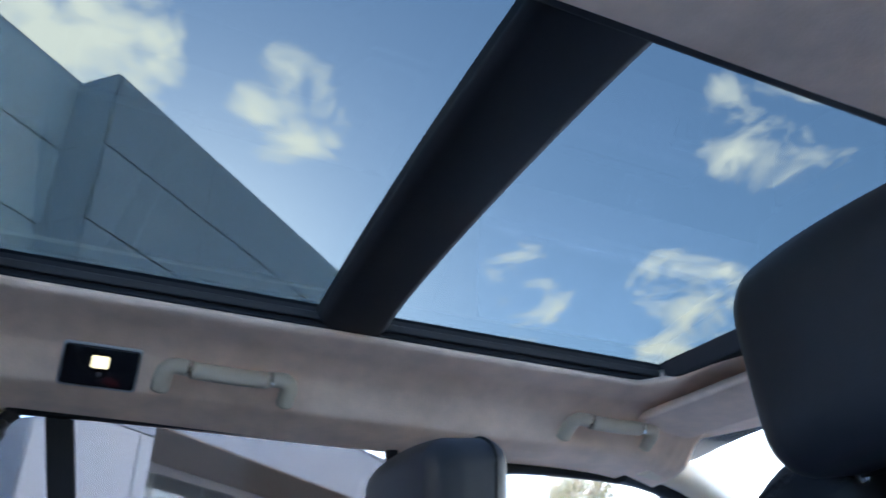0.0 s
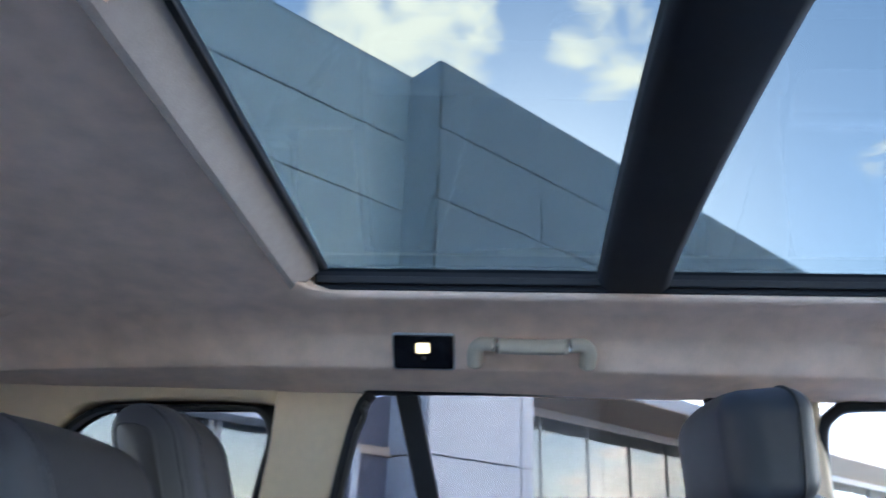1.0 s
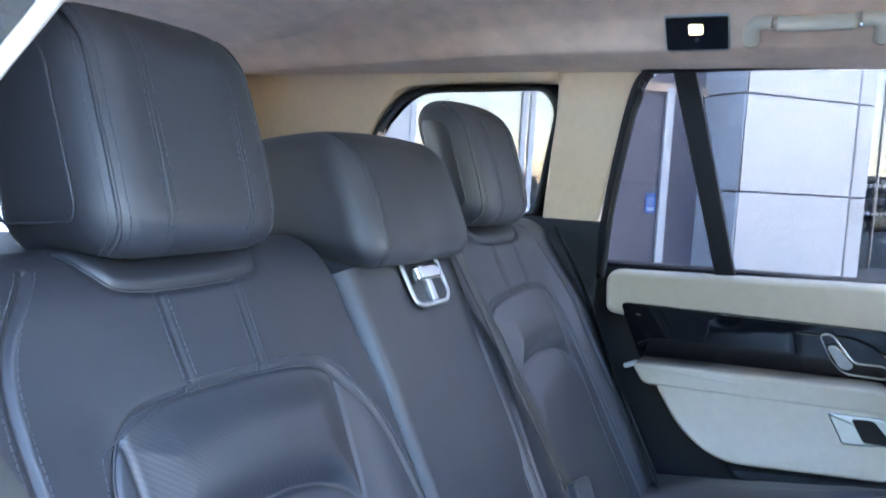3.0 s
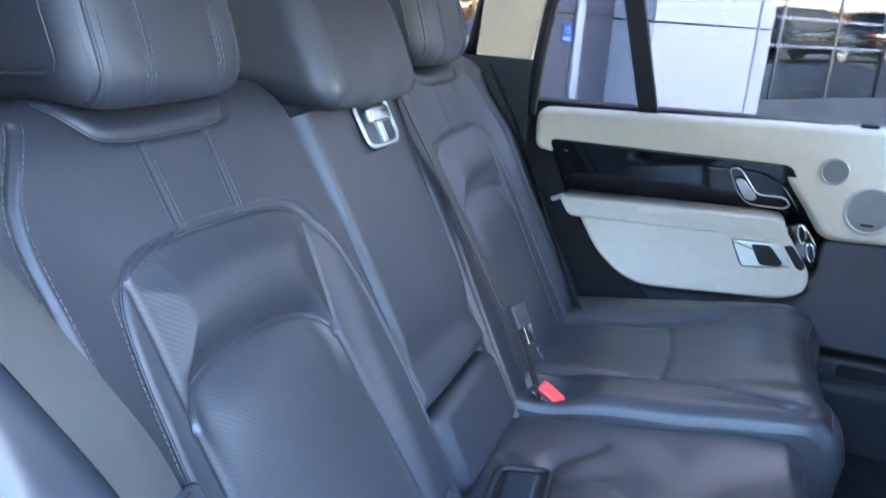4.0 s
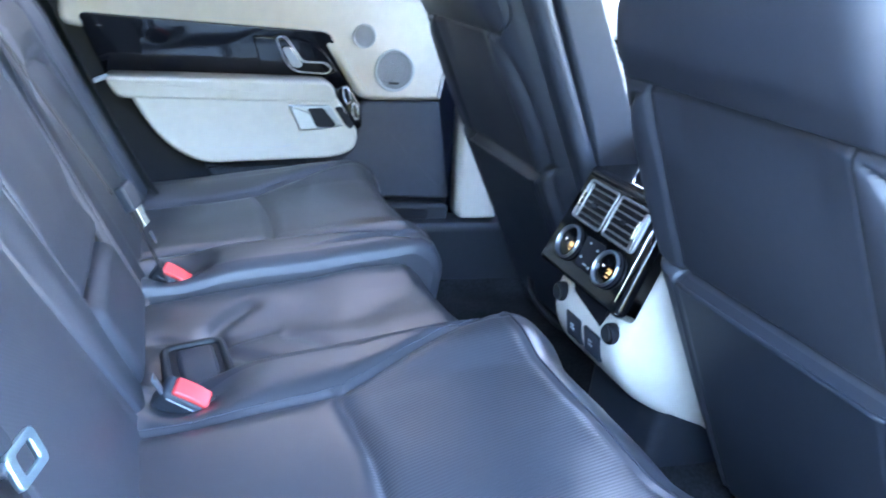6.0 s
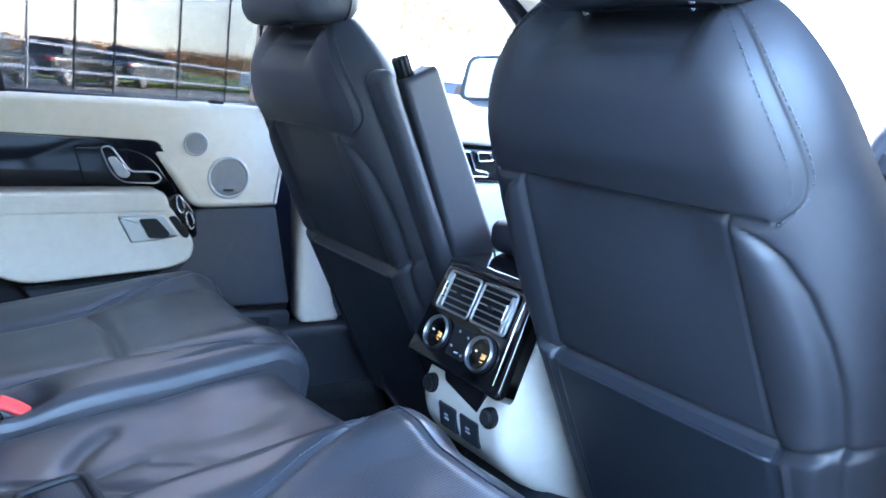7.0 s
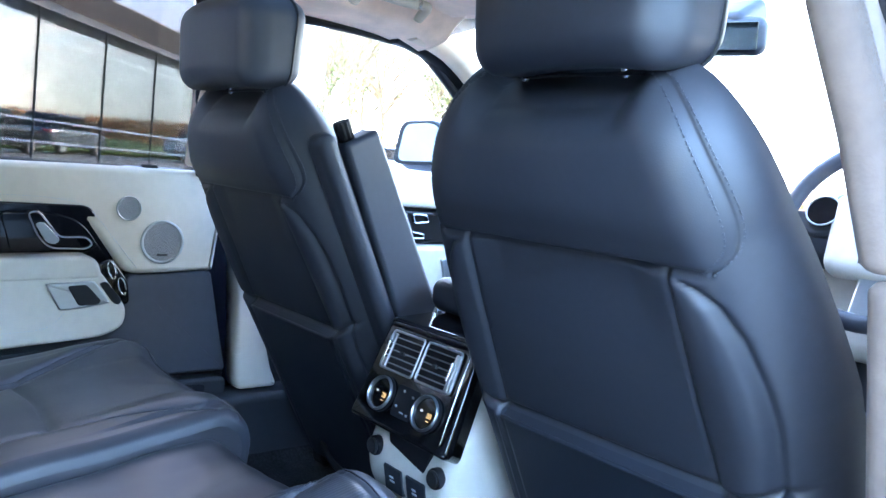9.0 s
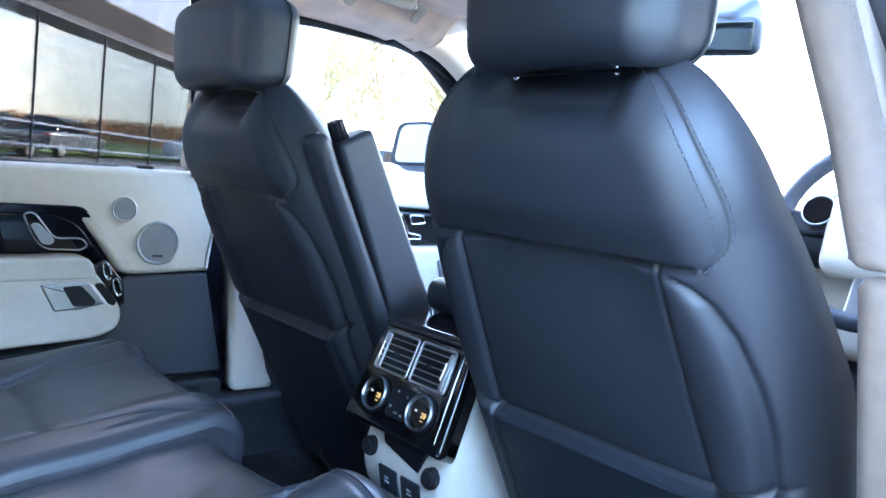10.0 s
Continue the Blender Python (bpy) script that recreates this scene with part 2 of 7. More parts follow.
ROOFPANE = pane_material("tinted_roof_glass", (0.158, 0.178, 0.184), 0.006)
MIRROR = mat("mirror_glass", (0.30, 0.34, 0.37), 0.02, metal=1.0, var=0.01)
DIMMED = mat("dimming_mirror", (0.10, 0.11, 0.10), 0.04, metal=1.0, var=0.01)
PAINT = mat("navy_paint", (0.018, 0.022, 0.05), 0.25, metal=0.3, coat=0.7, var=0.03, fine=0.03, fine_scale=400)

# ---- mesh tools ----
PANES = ("window_glass", "tinted_door_glass", "tinted_roof_glass", "showroom_glass")


def smooth(me, on=True):
    me.polygons.foreach_set("use_smooth", [on] * len(me.polygons))


def thing(name, label, category, base=(0, 0, 0), group="", kind=""):
    ob = new(name)
    ob.empty_display_size = 0.05
    ob.location = base
    return tagged(ob, label, category, group, kind)


def part(name, bm, material, parent=None, label="", flat=False):
    """One mesh in world metres under a thing or a part."""
    me = bpy.data.meshes.new(name)
    bmesh.ops.recalc_face_normals(bm, faces=bm.faces)
    flat = flat or material.name in PANES
    soft = None
    if not flat:
        # large faces lead the shading, so that bevels stay crisp
        soft = []
        for v in bm.verts:
            s = Vector()
            for f in v.link_faces:
                s += f.normal * f.calc_area()
            big = max(v.link_faces, key=lambda f: f.calc_area(), default=None)
            if big is not None and len(big.verts) > 8:
                s = big.normal.copy()
            soft.append(s.normalized() if s.length > 1e-12 else v.normal)
    bm.to_mesh(me)
    bm.free()
    smooth(me, not flat)
    if soft:
        me.normals_split_custom_set_from_vertices(soft)
    me.materials.append(material)
    ob = new(name, me)
    if parent is not None:
        ob.parent = parent
        ob.matrix_parent_inverse = Matrix() if parent.data else Matrix.Translation(-parent.location)
    return tagged(ob, label)


def setting(name, bm, material, label, category, flat=False):
    ob = part(name, bm, material, None, label, flat)
    return tagged(ob, label, category, kind="structure")


def axis_steps(h, r, n, core):
    out = [-h + r * i / n for i in range(n)]
    c = h - r
    out += [-c + 2 * c * i / core for i in range(core + 1)] if c > 1e-6 else [0.0]
    out += [h - r + r * (i + 1) / n for i in range(n)]
    return out


def rbox(size, r, at=None, n=3, core=1, shape=None, bm=None):
    """A box with rounded edges. shape(v): moves each point, in the box's own metres; at: its pose."""
    bm = bm or bmesh.new()
    h = [s / 2 for s in size]
    r = min(r, *(x * 0.999 for x in h))
    steps = [axis_steps(x, r, n, core) for x in h]
    at = at if at is not None else Matrix()
    made = {}

    def vert(i, j, k):
        key = (i, j, k)
        if key not in made:
            q = Vector((steps[0][i], steps[1][j], steps[2][k]))
            inner = Vector([max(-(h[a] - r), min(h[a] - r, q[a])) for a in range(3)])
            d = q - inner
            p = inner + d.normalized() * r if d.length > 1e-9 else q
            if shape:
                p = Vector(shape(p))
            made[key] = bm.verts.new(at @ p)
        return made[key]

    m = [len(s) - 1 for s in steps]
    for a in range(3):
        b, c = (a + 1) % 3, (a + 2) % 3
        for side in (0, m[a]):
            for i in range(m[b]):
                for j in range(m[c]):
                    quad = []
                    for di, dj in ((0, 0), (1, 0), (1, 1), (0, 1)):
                        key = [0, 0, 0]
                        key[a], key[b], key[c] = side, i + di, j + dj
                        quad.append(vert(*key))
                    if side == 0:
                        quad.reverse()
                    try:
                        bm.faces.new(quad)
                    except ValueError:
                        pass
    return bm


def box(x0, x1, y0, y1, z0, z1, r=0.004, n=2, bm=None):
    return rbox((x1 - x0, y1 - y0, z1 - z0), r, Matrix.Translation(((x0 + x1) / 2, (y0 + y1) / 2, (z0 + z1) / 2)), n, bm=bm)


def tube(points, r, seg=10, closed=False, flat=1.0, up=(0, 0, 1), bm=None):
    """A round bar along points; flat squeezes it along up."""
    bm = bm or bmesh.new()
    pts = [Vector(p) for p in points]
    rings = []
    for i, p in enumerate(pts):
        a = pts[i - 1] if i or closed else p
        b = pts[(i + 1) % len(pts)] if i < len(pts) - 1 or closed else p
        t = (b - a).normalized()
        s = t.cross(Vector(up))
        if s.length < 1e-4:
            s = t.cross(Vector((1, 0, 0)))
        s.normalize()
        u = s.cross(t)
        rad = r(i / (len(pts) - 1)) if callable(r) else r
        rings.append([bm.verts.new(p + s * rad * math.cos(k * 2 * math.pi / seg) + u * rad * flat * math.sin(k * 2 * math.pi / seg)) for k in range(seg)])
    m = len(rings)
    for i in range(m if closed else m - 1):
        for k in range(seg):
            bm.faces.new((rings[i][k], rings[i][(k + 1) % seg], rings[(i + 1) % m][(k + 1) % seg], rings[(i + 1) % m][k]))
    if not closed:
        bm.faces.new(rings[0][::-1])
        bm.faces.new(rings[-1])
    return bm


def ribbon(points, width, thick, side, bm=None):
    """A strap along points, width along side."""
    bm = bm or bmesh.new()
    pts = [Vector(p) for p in points]
    rings = []
    for i, p in enumerate(pts):
        t = (pts[min(i + 1, len(pts) - 1)] - pts[max(i - 1, 0)]).normalized()
        s = Vector(side)
        s = (s - t * s.dot(t)).normalized()
        u = t.cross(s)
        rings.append([bm.verts.new(p + s * width / 2 * a + u * thick / 2 * b) for a, b in ((-1, -1), (-0.97, 1), (0.97, 1), (1, -1))])
    for a, b in zip(rings, rings[1:]):
        for k in range(4):
            bm.faces.new((a[k], a[(k + 1) % 4], b[(k + 1) % 4], b[k]))
    bm.faces.new(rings[0][::-1])
    bm.faces.new(rings[-1])
    return bm


def curve(points, n=8, closed=False):
    """Catmull-Rom through points."""
    pts = [Vector(p) for p in points]
    m = len(pts)
    out = []
    for i in range(m if closed else m - 1):
        p = [pts[(i + k) % m] if closed else pts[max(0, min(m - 1, i + k))] for k in (-1, 0, 1, 2)]
        for j in range(n):
            t = j / n
            out.append(0.5 * (2 * p[1] + (p[2] - p[0]) * t + (2 * p[0] - 5 * p[1] + 4 * p[2] - p[3]) * t * t + (3 * p[1] - p[0] - 3 * p[2] + p[3]) * t ** 3))
    if not closed:
        out.append(pts[-1])
    return out


def rounded(corners, r, n=5):
    """A closed flat outline with its corners rounded; r: one radius or one a corner."""
    pts = [Vector(p) for p in corners]
    out = []
    for i, p in enumerate(pts):
        a, b = pts[i - 1], pts[(i + 1) % len(pts)]
        rad = r[i] if isinstance(r, (list, tuple)) else r
        da, db = (a - p), (b - p)
        k = min(rad, da.length * 0.49, db.length * 0.49)
        s, e = p + da.normalized() * k, p + db.normalized() * k
        for j in range(n + 1):
            t = j / n
            out.append(s * (1 - t) ** 2 + p * 2 * t * (1 - t) + e * t * t)
    return out


def slab(outline, place, depth, bevel=0.004, n=3, bm=None, dome=0.0):
    """A plate from a closed 2-D outline. place(a, b, h): the point at outline place a, b and height h over its face.
    Its top edge is rounded off."""
    bm = bm or bmesh.new()
    pts = [Vector((p[0], p[1])) for p in outline]
    area = sum(a.x * b.y - b.x * a.y for a, b in zip(pts, pts[1:] + pts[:1]))
    if area < 0:
        pts.reverse()
    m = len(pts)
    inward = []
    for i, p in enumerate(pts):
        d = (pts[(i + 1) % m] - pts[i - 1])
        d.normalize()
        inward.append(Vector((-d.y, d.x)))
    room = []                               # how far each point may move in before its corner folds over
    for i, p in enumerate(pts):
        e0, e1 = p - pts[i - 1], pts[(i + 1) % m] - p
        turn = math.atan2(e0.x * e1.y - e0.y * e1.x, e0.dot(e1))
        room.append(0.8 * min(e0.length, e1.length) / turn if turn > 1e-3 else 1.0)
    rings = [[place(p.x, p.y, -depth) for p in pts]]
    for j in range(n + 1):
        t = j / n * math.pi / 2
        off, h = bevel * (1 - math.cos(t)), bevel * (math.sin(t) - 1)
        rings.append([place(p.x + q.x * min(off, w), p.y + q.y * min(off, w), h) for p, q, w in zip(pts, inward, room)])
    vs = [[bm.verts.new(v) for v in ring] for ring in rings]
    for a, b in zip(vs, vs[1:]):
        for i in range(m):
            bm.faces.new((a[i], a[(i + 1) % m], b[(i + 1) % m], b[i]))
    bm.faces.new(vs[-1])
    bm.faces.new(vs[0][::-1])
    return bm


def disc(r0, depth, place, seg=32, hollow=0.0, bevel=0.002, bm=None):
    """A round plate or ring with a rounded rim."""
    ring = [(r0 * math.cos(2 * math.pi * i / seg), r0 * math.sin(2 * math.pi * i / seg)) for i in range(seg)]
    if not hollow:
        return slab(ring, place, depth, bevel, 3, bm)
    bm = bm or bmesh.new()
    prof = [(r0, -depth), (r0, -bevel), (r0 - bevel * 0.3, -bevel * 0.3), (r0 - bevel, 0), (hollow + bevel, 0), (hollow + bevel * 0.3, -bevel * 0.3), (hollow, -bevel), (hollow, -depth)]
    vs = [[bm.verts.new(place(rr * math.cos(2 * math.pi * i / seg), rr * math.sin(2 * math.pi * i / seg), h)) for i in range(seg)] for rr, h in prof]
    for a, b in zip(vs, vs[1:] + vs[:1]):
        for i in range(seg):
            bm.faces.new((a[i], a[(i + 1) % seg], b[(i + 1) % seg], b[i]))
    return bm


def near(px, py, line):
    """Distances of grid points to a polyline."""
    best = np.full(px.shape, 9.0)
    for (ax, ay), (bx, by) in zip(line, line[1:]):
        dx, dy = bx - ax, by - ay
        t = np.clip(((px - ax) * dx + (py - ay) * dy) / max(dx * dx + dy * dy, 1e-12), 0, 1)
        best = np.minimum(best, np.hypot(px - ax - t * dx, py - ay - t * dy))
    return best


def inside(px, py, poly):
    hit = np.zeros(px.shape, bool)
    for (ax, ay), (bx, by) in zip(poly, poly[1:] + poly[:1]):
        cross = ((ay > py) != (by > py))
        xs = (bx - ax) * (py - ay) / ((by - ay) if abs(by - ay) > 1e-9 else 1e-9) + ax
        hit ^= cross & (px < xs)
    return hit


def step01(a, b, v):
    t = np.clip((v - a) / (b - a), 0, 1)
    return t * t * (3 - 2 * t)


def relief(pos, regions, parent, names, back, crisp=False):
    """Upholstery from a grid of points (rows, columns, 3): cells go to the part their region number says;
    a lining closes it at the grid of points back; crisp: with a sharp rim. All parts share the grid's own smooth shading.
    names: number -> (name, material, label)."""
    ny, nx = pos.shape[:2]
    nrm = np.cross(np.gradient(pos, axis=1), np.gradient(pos, axis=0))
    nrm /= np.maximum(np.linalg.norm(nrm, axis=2, keepdims=True), 1e-12)
    turn = float(np.sum(nrm * (pos - back))) < 0
    if turn:
        nrm = -nrm
    first = None
    for num, (name, material, label) in names.items():
        cells = [(j, i) for j in range(ny - 1) for i in range(nx - 1) if regions[j, i] == num]
        if not cells:
            continue
        index, verts, soft, faces = {}, [], [], []

        def v(j, i):
            if (j, i) not in index:
                index[j, i] = len(verts)
                verts.append(tuple(pos[j, i]))
                soft.append(tuple(nrm[j, i]))
            return index[j, i]
        for j, i in cells:
            faces.append((v(j, i), v(j, i + 1), v(j + 1, i + 1), v(j + 1, i)))
        if num == 0:
            rim = [(0, i) for i in range(nx)] + [(j, nx - 1) for j in range(1, ny)] + [(ny - 1, i) for i in range(nx - 2, -1, -1)] + [(j, 0) for j in range(ny - 2, 0, -1)]
            top = [v(j, i) for j, i in rim]
            if crisp:
                top = list(range(len(verts), len(verts) + len(rim)))
                verts += [tuple(pos[j, i]) for j, i in rim]
                soft += [(0, 0, 0)] * len(rim)
            k = len(rim)
            low = []
            for j, i in rim:
                low.append(len(verts))
                verts.append(tuple(back[j, i]))
                soft.append((0, 0, 0))
            mid = len(verts)
            verts.append(tuple(np.mean([back[j, i] for j, i in rim], axis=0)))
            soft.append((0, 0, 0))
            for i in range(k):
                n = (i + 1) % k
                faces.append((top[n], top[i], low[i], low[n]))
                faces.append((low[n], low[i], mid))
        if turn:
            faces = [f[::-1] for f in faces]
        me = bpy.data.meshes.new(name)
        me.from_pydata(verts, [], faces)
        smooth(me)
        me.normals_split_custom_set_from_vertices(soft)
        me.materials.append(material)
        ob = new(name, me)
        ob.parent = parent
        ob.matrix_parent_inverse = Matrix.Translation(-parent.location)
        tagged(ob, label)
        first = ob if num == 0 else first
    return first


def between(xs, grid, row, a):
    """A grid's value at a fractional row and a place a along that row's points xs."""
    row = min(max(row, 0.0), grid.shape[0] - 1.001)
    j = int(row)
    lo, hi = np.interp(a, xs[j], grid[j]), np.interp(a, xs[j + 1], grid[j + 1])
    return float(lo + (hi - lo) * (row - j))


def stitching(points, parent, pitch=0.0065, length=0.0042, wide=0.0008, name="stitching", material=None):
    """Thread dashes along a run of points."""
    pts = [Vector(p) for p in points]
    bm = bmesh.new()
    left = 0.0
    for a, b in zip(pts, pts[1:]):
        d = (b - a).length
        if d < 1e-6:
            continue
        t = (b - a) / d
        s = t.cross(Vector((0.3, 0.9, 0.4))).normalized()
        u = s.cross(t)
        while left < d:
            c, e = a + t * left, a + t * min(d + 0.002, left + length)
            vs = [bm.verts.new(p + q) for p in (c, e) for q in (s * wide, u * wide, -s * wide, -u * wide)]
            for k in range(4):
                bm.faces.new((vs[k], vs[(k + 1) % 4], vs[4 + (k + 1) % 4], vs[4 + k]))
            bm.faces.new(vs[:4][::-1])
            bm.faces.new(vs[4:])
            left += pitch
        left -= d
    return tagged(part(name, bm, material or STITCH, parent, flat=True), kind="stuff")

# ---- cabin shell ----
def roof_z(x, y):
    """Height of the roof lining."""
    a = abs(x)
    z = float(np.interp(a, (0, 0.30, 0.39, 0.45, 0.50, 0.542, 0.585, 0.67), (1.770, 1.760, 1.751, 1.742, 1.718, 1.674, 1.664, 1.656)))
    if y < 0:
        z -= 0.075 * y * y * (1 - float(step01(0.50, 0.60, a)))
    if y > 0.95:
        z -= 0.5 * (y - 0.95) ** 2
    return z


OX0, OX1, OY0, OY1 = -0.388, 0.310, -0.102, 1.0      # roof opening


def rect_sides(x0, x1, y0, y1, r, n=24):
    """Four runs of n points round a rectangle with rounded corners, each from corner middle to corner middle."""
    out = []
    c = [(x0, y0), (x1, y0), (x1, y1), (x0, y1)]
    s = r * 0.2929
    for i in range(4):
        a, b = Vector(c[i]), Vector(c[(i + 1) % 4])
        t = (b - a).normalized()
        nrm = Vector((-t.y, t.x))
        run = (b - a).length
        for j in range(n):
            d = run * j / n
            off = 0.0
            for e in (d, run - d):
                if e < r:
                    k = r - e
                    off = max(off, r - math.sqrt(max(r * r - k * k, 0)))
            lim = s if (d < s or run - d < s) else off
            d = min(max(d, s), run - s)
            out.append(a + t * d + nrm * min(off, s) if off > s else a + t * d + nrm * lim)
    return out


def headliner():
    bm = bmesh.new()
    n = 40
    inner = rect_sides(OX0, OX1, OY0, OY1, 0.06, n)
    outer = rect_sides(-0.672, 0.672, -1.12, 1.16, 0.001, n)
    rows = []
    # rolled lip at the opening, then the lining out to the rails
    for up, inset in ((0.014, 0.012), (0.009, 0.004), (0.004, 0.0), (0.0, 0.002)):
        rows.append([bm.verts.new((p.x + (q - p).normalized().x * inset, p.y + (q - p).normalized().y * inset, roof_z(p.x, p.y) + up)) for p, q in zip(inner, outer)])
    for k in range(1, 31):
        t = k / 30
        row = []
        for p, q in zip(inner, outer):
            c = p.lerp(q, t)
            soft = 0.005 * math.exp(-((t * (q - p).length) / 0.02) ** 2)
            row.append(bm.verts.new((c.x, c.y, roof_z(c.x, c.y) - 0.004 + soft * 0.5 + 0.0015 * noise.noise(Vector((c.x * 5, c.y * 5, 2))))))
        rows.append(row)
    top = [bm.verts.new((v.co.x, v.co.y, v.co.z + 0.03)) for v in rows[-1]]
    rows.append(top)
    rim = [bm.verts.new((v.co.x, v.co.y, v.co.z + 0.012)) for v in rows[0]]
    rows.append(rim)
    rows = rows[-1:] + rows[:-1]
    m = 4 * n
    for a, b in zip(rows, rows[1:]):
        for i in range(m):
            bm.faces.new((a[i], a[(i + 1) % m], b[(i + 1) % m], b[i]))
    for i in range(m):
        bm.faces.new((rows[-1][i], rows[-1][(i + 1) % m], rows[0][(i + 1) % m], rows[0][i]))
    setting("ceiling", bm, SUEDE, "taupe suede roof lining curving down to the windows", "ceiling")


def roof_glass():
    roof = thing("panoramic_roof", "panoramic glass roof with black frame and broad crossbar", "sunroof", (0, 0.45, 1.75), kind="structure")
    zt = 1.802

    def zc(x):
        return zt - 0.10 * x * x

    def strip(x0, x1, y0, y1, th, mtl, name, label="", nx=16):
        bm = bmesh.new()
        xs = [x0 + (x1 - x0) * i / nx for i in range(nx + 1)]
        vs = [[bm.verts.new((x, y, zc(x) + d)) for x in xs] for y, d in ((y0, 0), (y1, 0), (y1, th), (y0, th))]
        for k in range(4):
            for i in range(nx):
                bm.faces.new((vs[k][i], vs[k][i + 1], vs[(k + 1) % 4][i + 1], vs[(k + 1) % 4][i]))
        bm.faces.new([v[0] for v in vs][::-1])
        bm.faces.new([v[-1] for v in vs])
        ob = part(name, bm, mtl, roof, label)
        return ob
    for y0, y1 in ((-0.16, 0.385), (0.43, 1.10)):
        p = strip(-0.44, 0.44, y0, y1, 0.005, ROOFPANE, "pane", "dark tinted glass")
        p.visible_shadow = False
    # crossbar, flared at its ends
    bm = bmesh.new()
    nx = 28
    rings = []
    for i in range(nx + 1):
        x = -0.42 + 0.84 * i / nx
        e = max(0.0, (abs(x) - 0.24) / 0.16)
        y0, y1 = 0.352 - 0.038 * x, 0.466 - 0.026 * x + 0.006 * e * e
        z = zc(x) - 0.004
        rings.append([bm.verts.new(v) for v in ((x, y0, z), (x, y0 + 0.004, z - 0.014), (x, y0 + 0.018, z - 0.024), (x, y1 - 0.018, z - 0.026), (x, y1 - 0.004, z - 0.016), (x, y1, z))])
    for a, b in zip(rings, rings[1:]):
        for k in range(6):
            bm.faces.new((a[k], a[(k + 1) % 6], b[(k + 1) % 6], b[k]))
    part("crossbar", bm, FRAMEBLACK, roof, "broad matt black crossbar")
    # rails along the sides and the front: two stepped black ledges
    for x, s in ((OX0, 1), (OX1, -1)):
        part("side_rail", box(min(x + s * 0.003, x - s * 0.06), max(x + s * 0.003, x - s * 0.06), OY0, OY1, 1.757, 1.794, 0.004), FRAMEBLACK, roof)
        part("guide_channel", box(min(x - s * 0.004, x + s * 0.010), max(x - s * 0.004, x + s * 0.010), OY0 + 0.03, OY1, 1.766, 1.778, 0.003), RUBBER, roof)
    part("front_rail", box(OX0, OX1, OY1 - 0.005, OY1 + 0.06, 1.757, 1.794, 0.005), FRAMEBLACK, roof)
    # cloth-covered slat of the blind housing at the back
    bm = bmesh.new()
    prof = [(-0.108, 1.750), (-0.100, 1.753), (-0.072, 1.786), (-0.064, 1.794), (-0.14, 1.80)]
    ends = []
    for x in (OX0 + 0.004, OX1 - 0.004):
        ends.append([bm.verts.new((x, y, z)) for y, z in prof])
    for k in range(5):
        bm.faces.new((ends[0][k], ends[0][(k + 1) % 5], ends[1][(k + 1) % 5], ends[1][k]))
    bm.faces.new(ends[0]); bm.faces.new(ends[1][::-1])
    part("blind_housing", bm, mat("blind_cover", (0.34, 0.29, 0.265), 0.8, var=0.05, bump=0.3, bump_scale=400, fine=0.05), roof, "taupe blind housing strip", flat=True)
    part("seal", box(OX0 + 0.01, OX1 - 0.01, -0.066, -0.056, 1.786, 1.797, 0.003), RUBBER, roof)


def side_x(z):
    """Inner face of the side above the belt line."""
    return float(np.interp(z, (1.10, 1.22, 1.46, 1.66), (0.785, 0.775, 0.722, 0.668)))


def on_side(s):
    return lambda a, b, h: Vector((s * (side_x(b) - h), a, b))


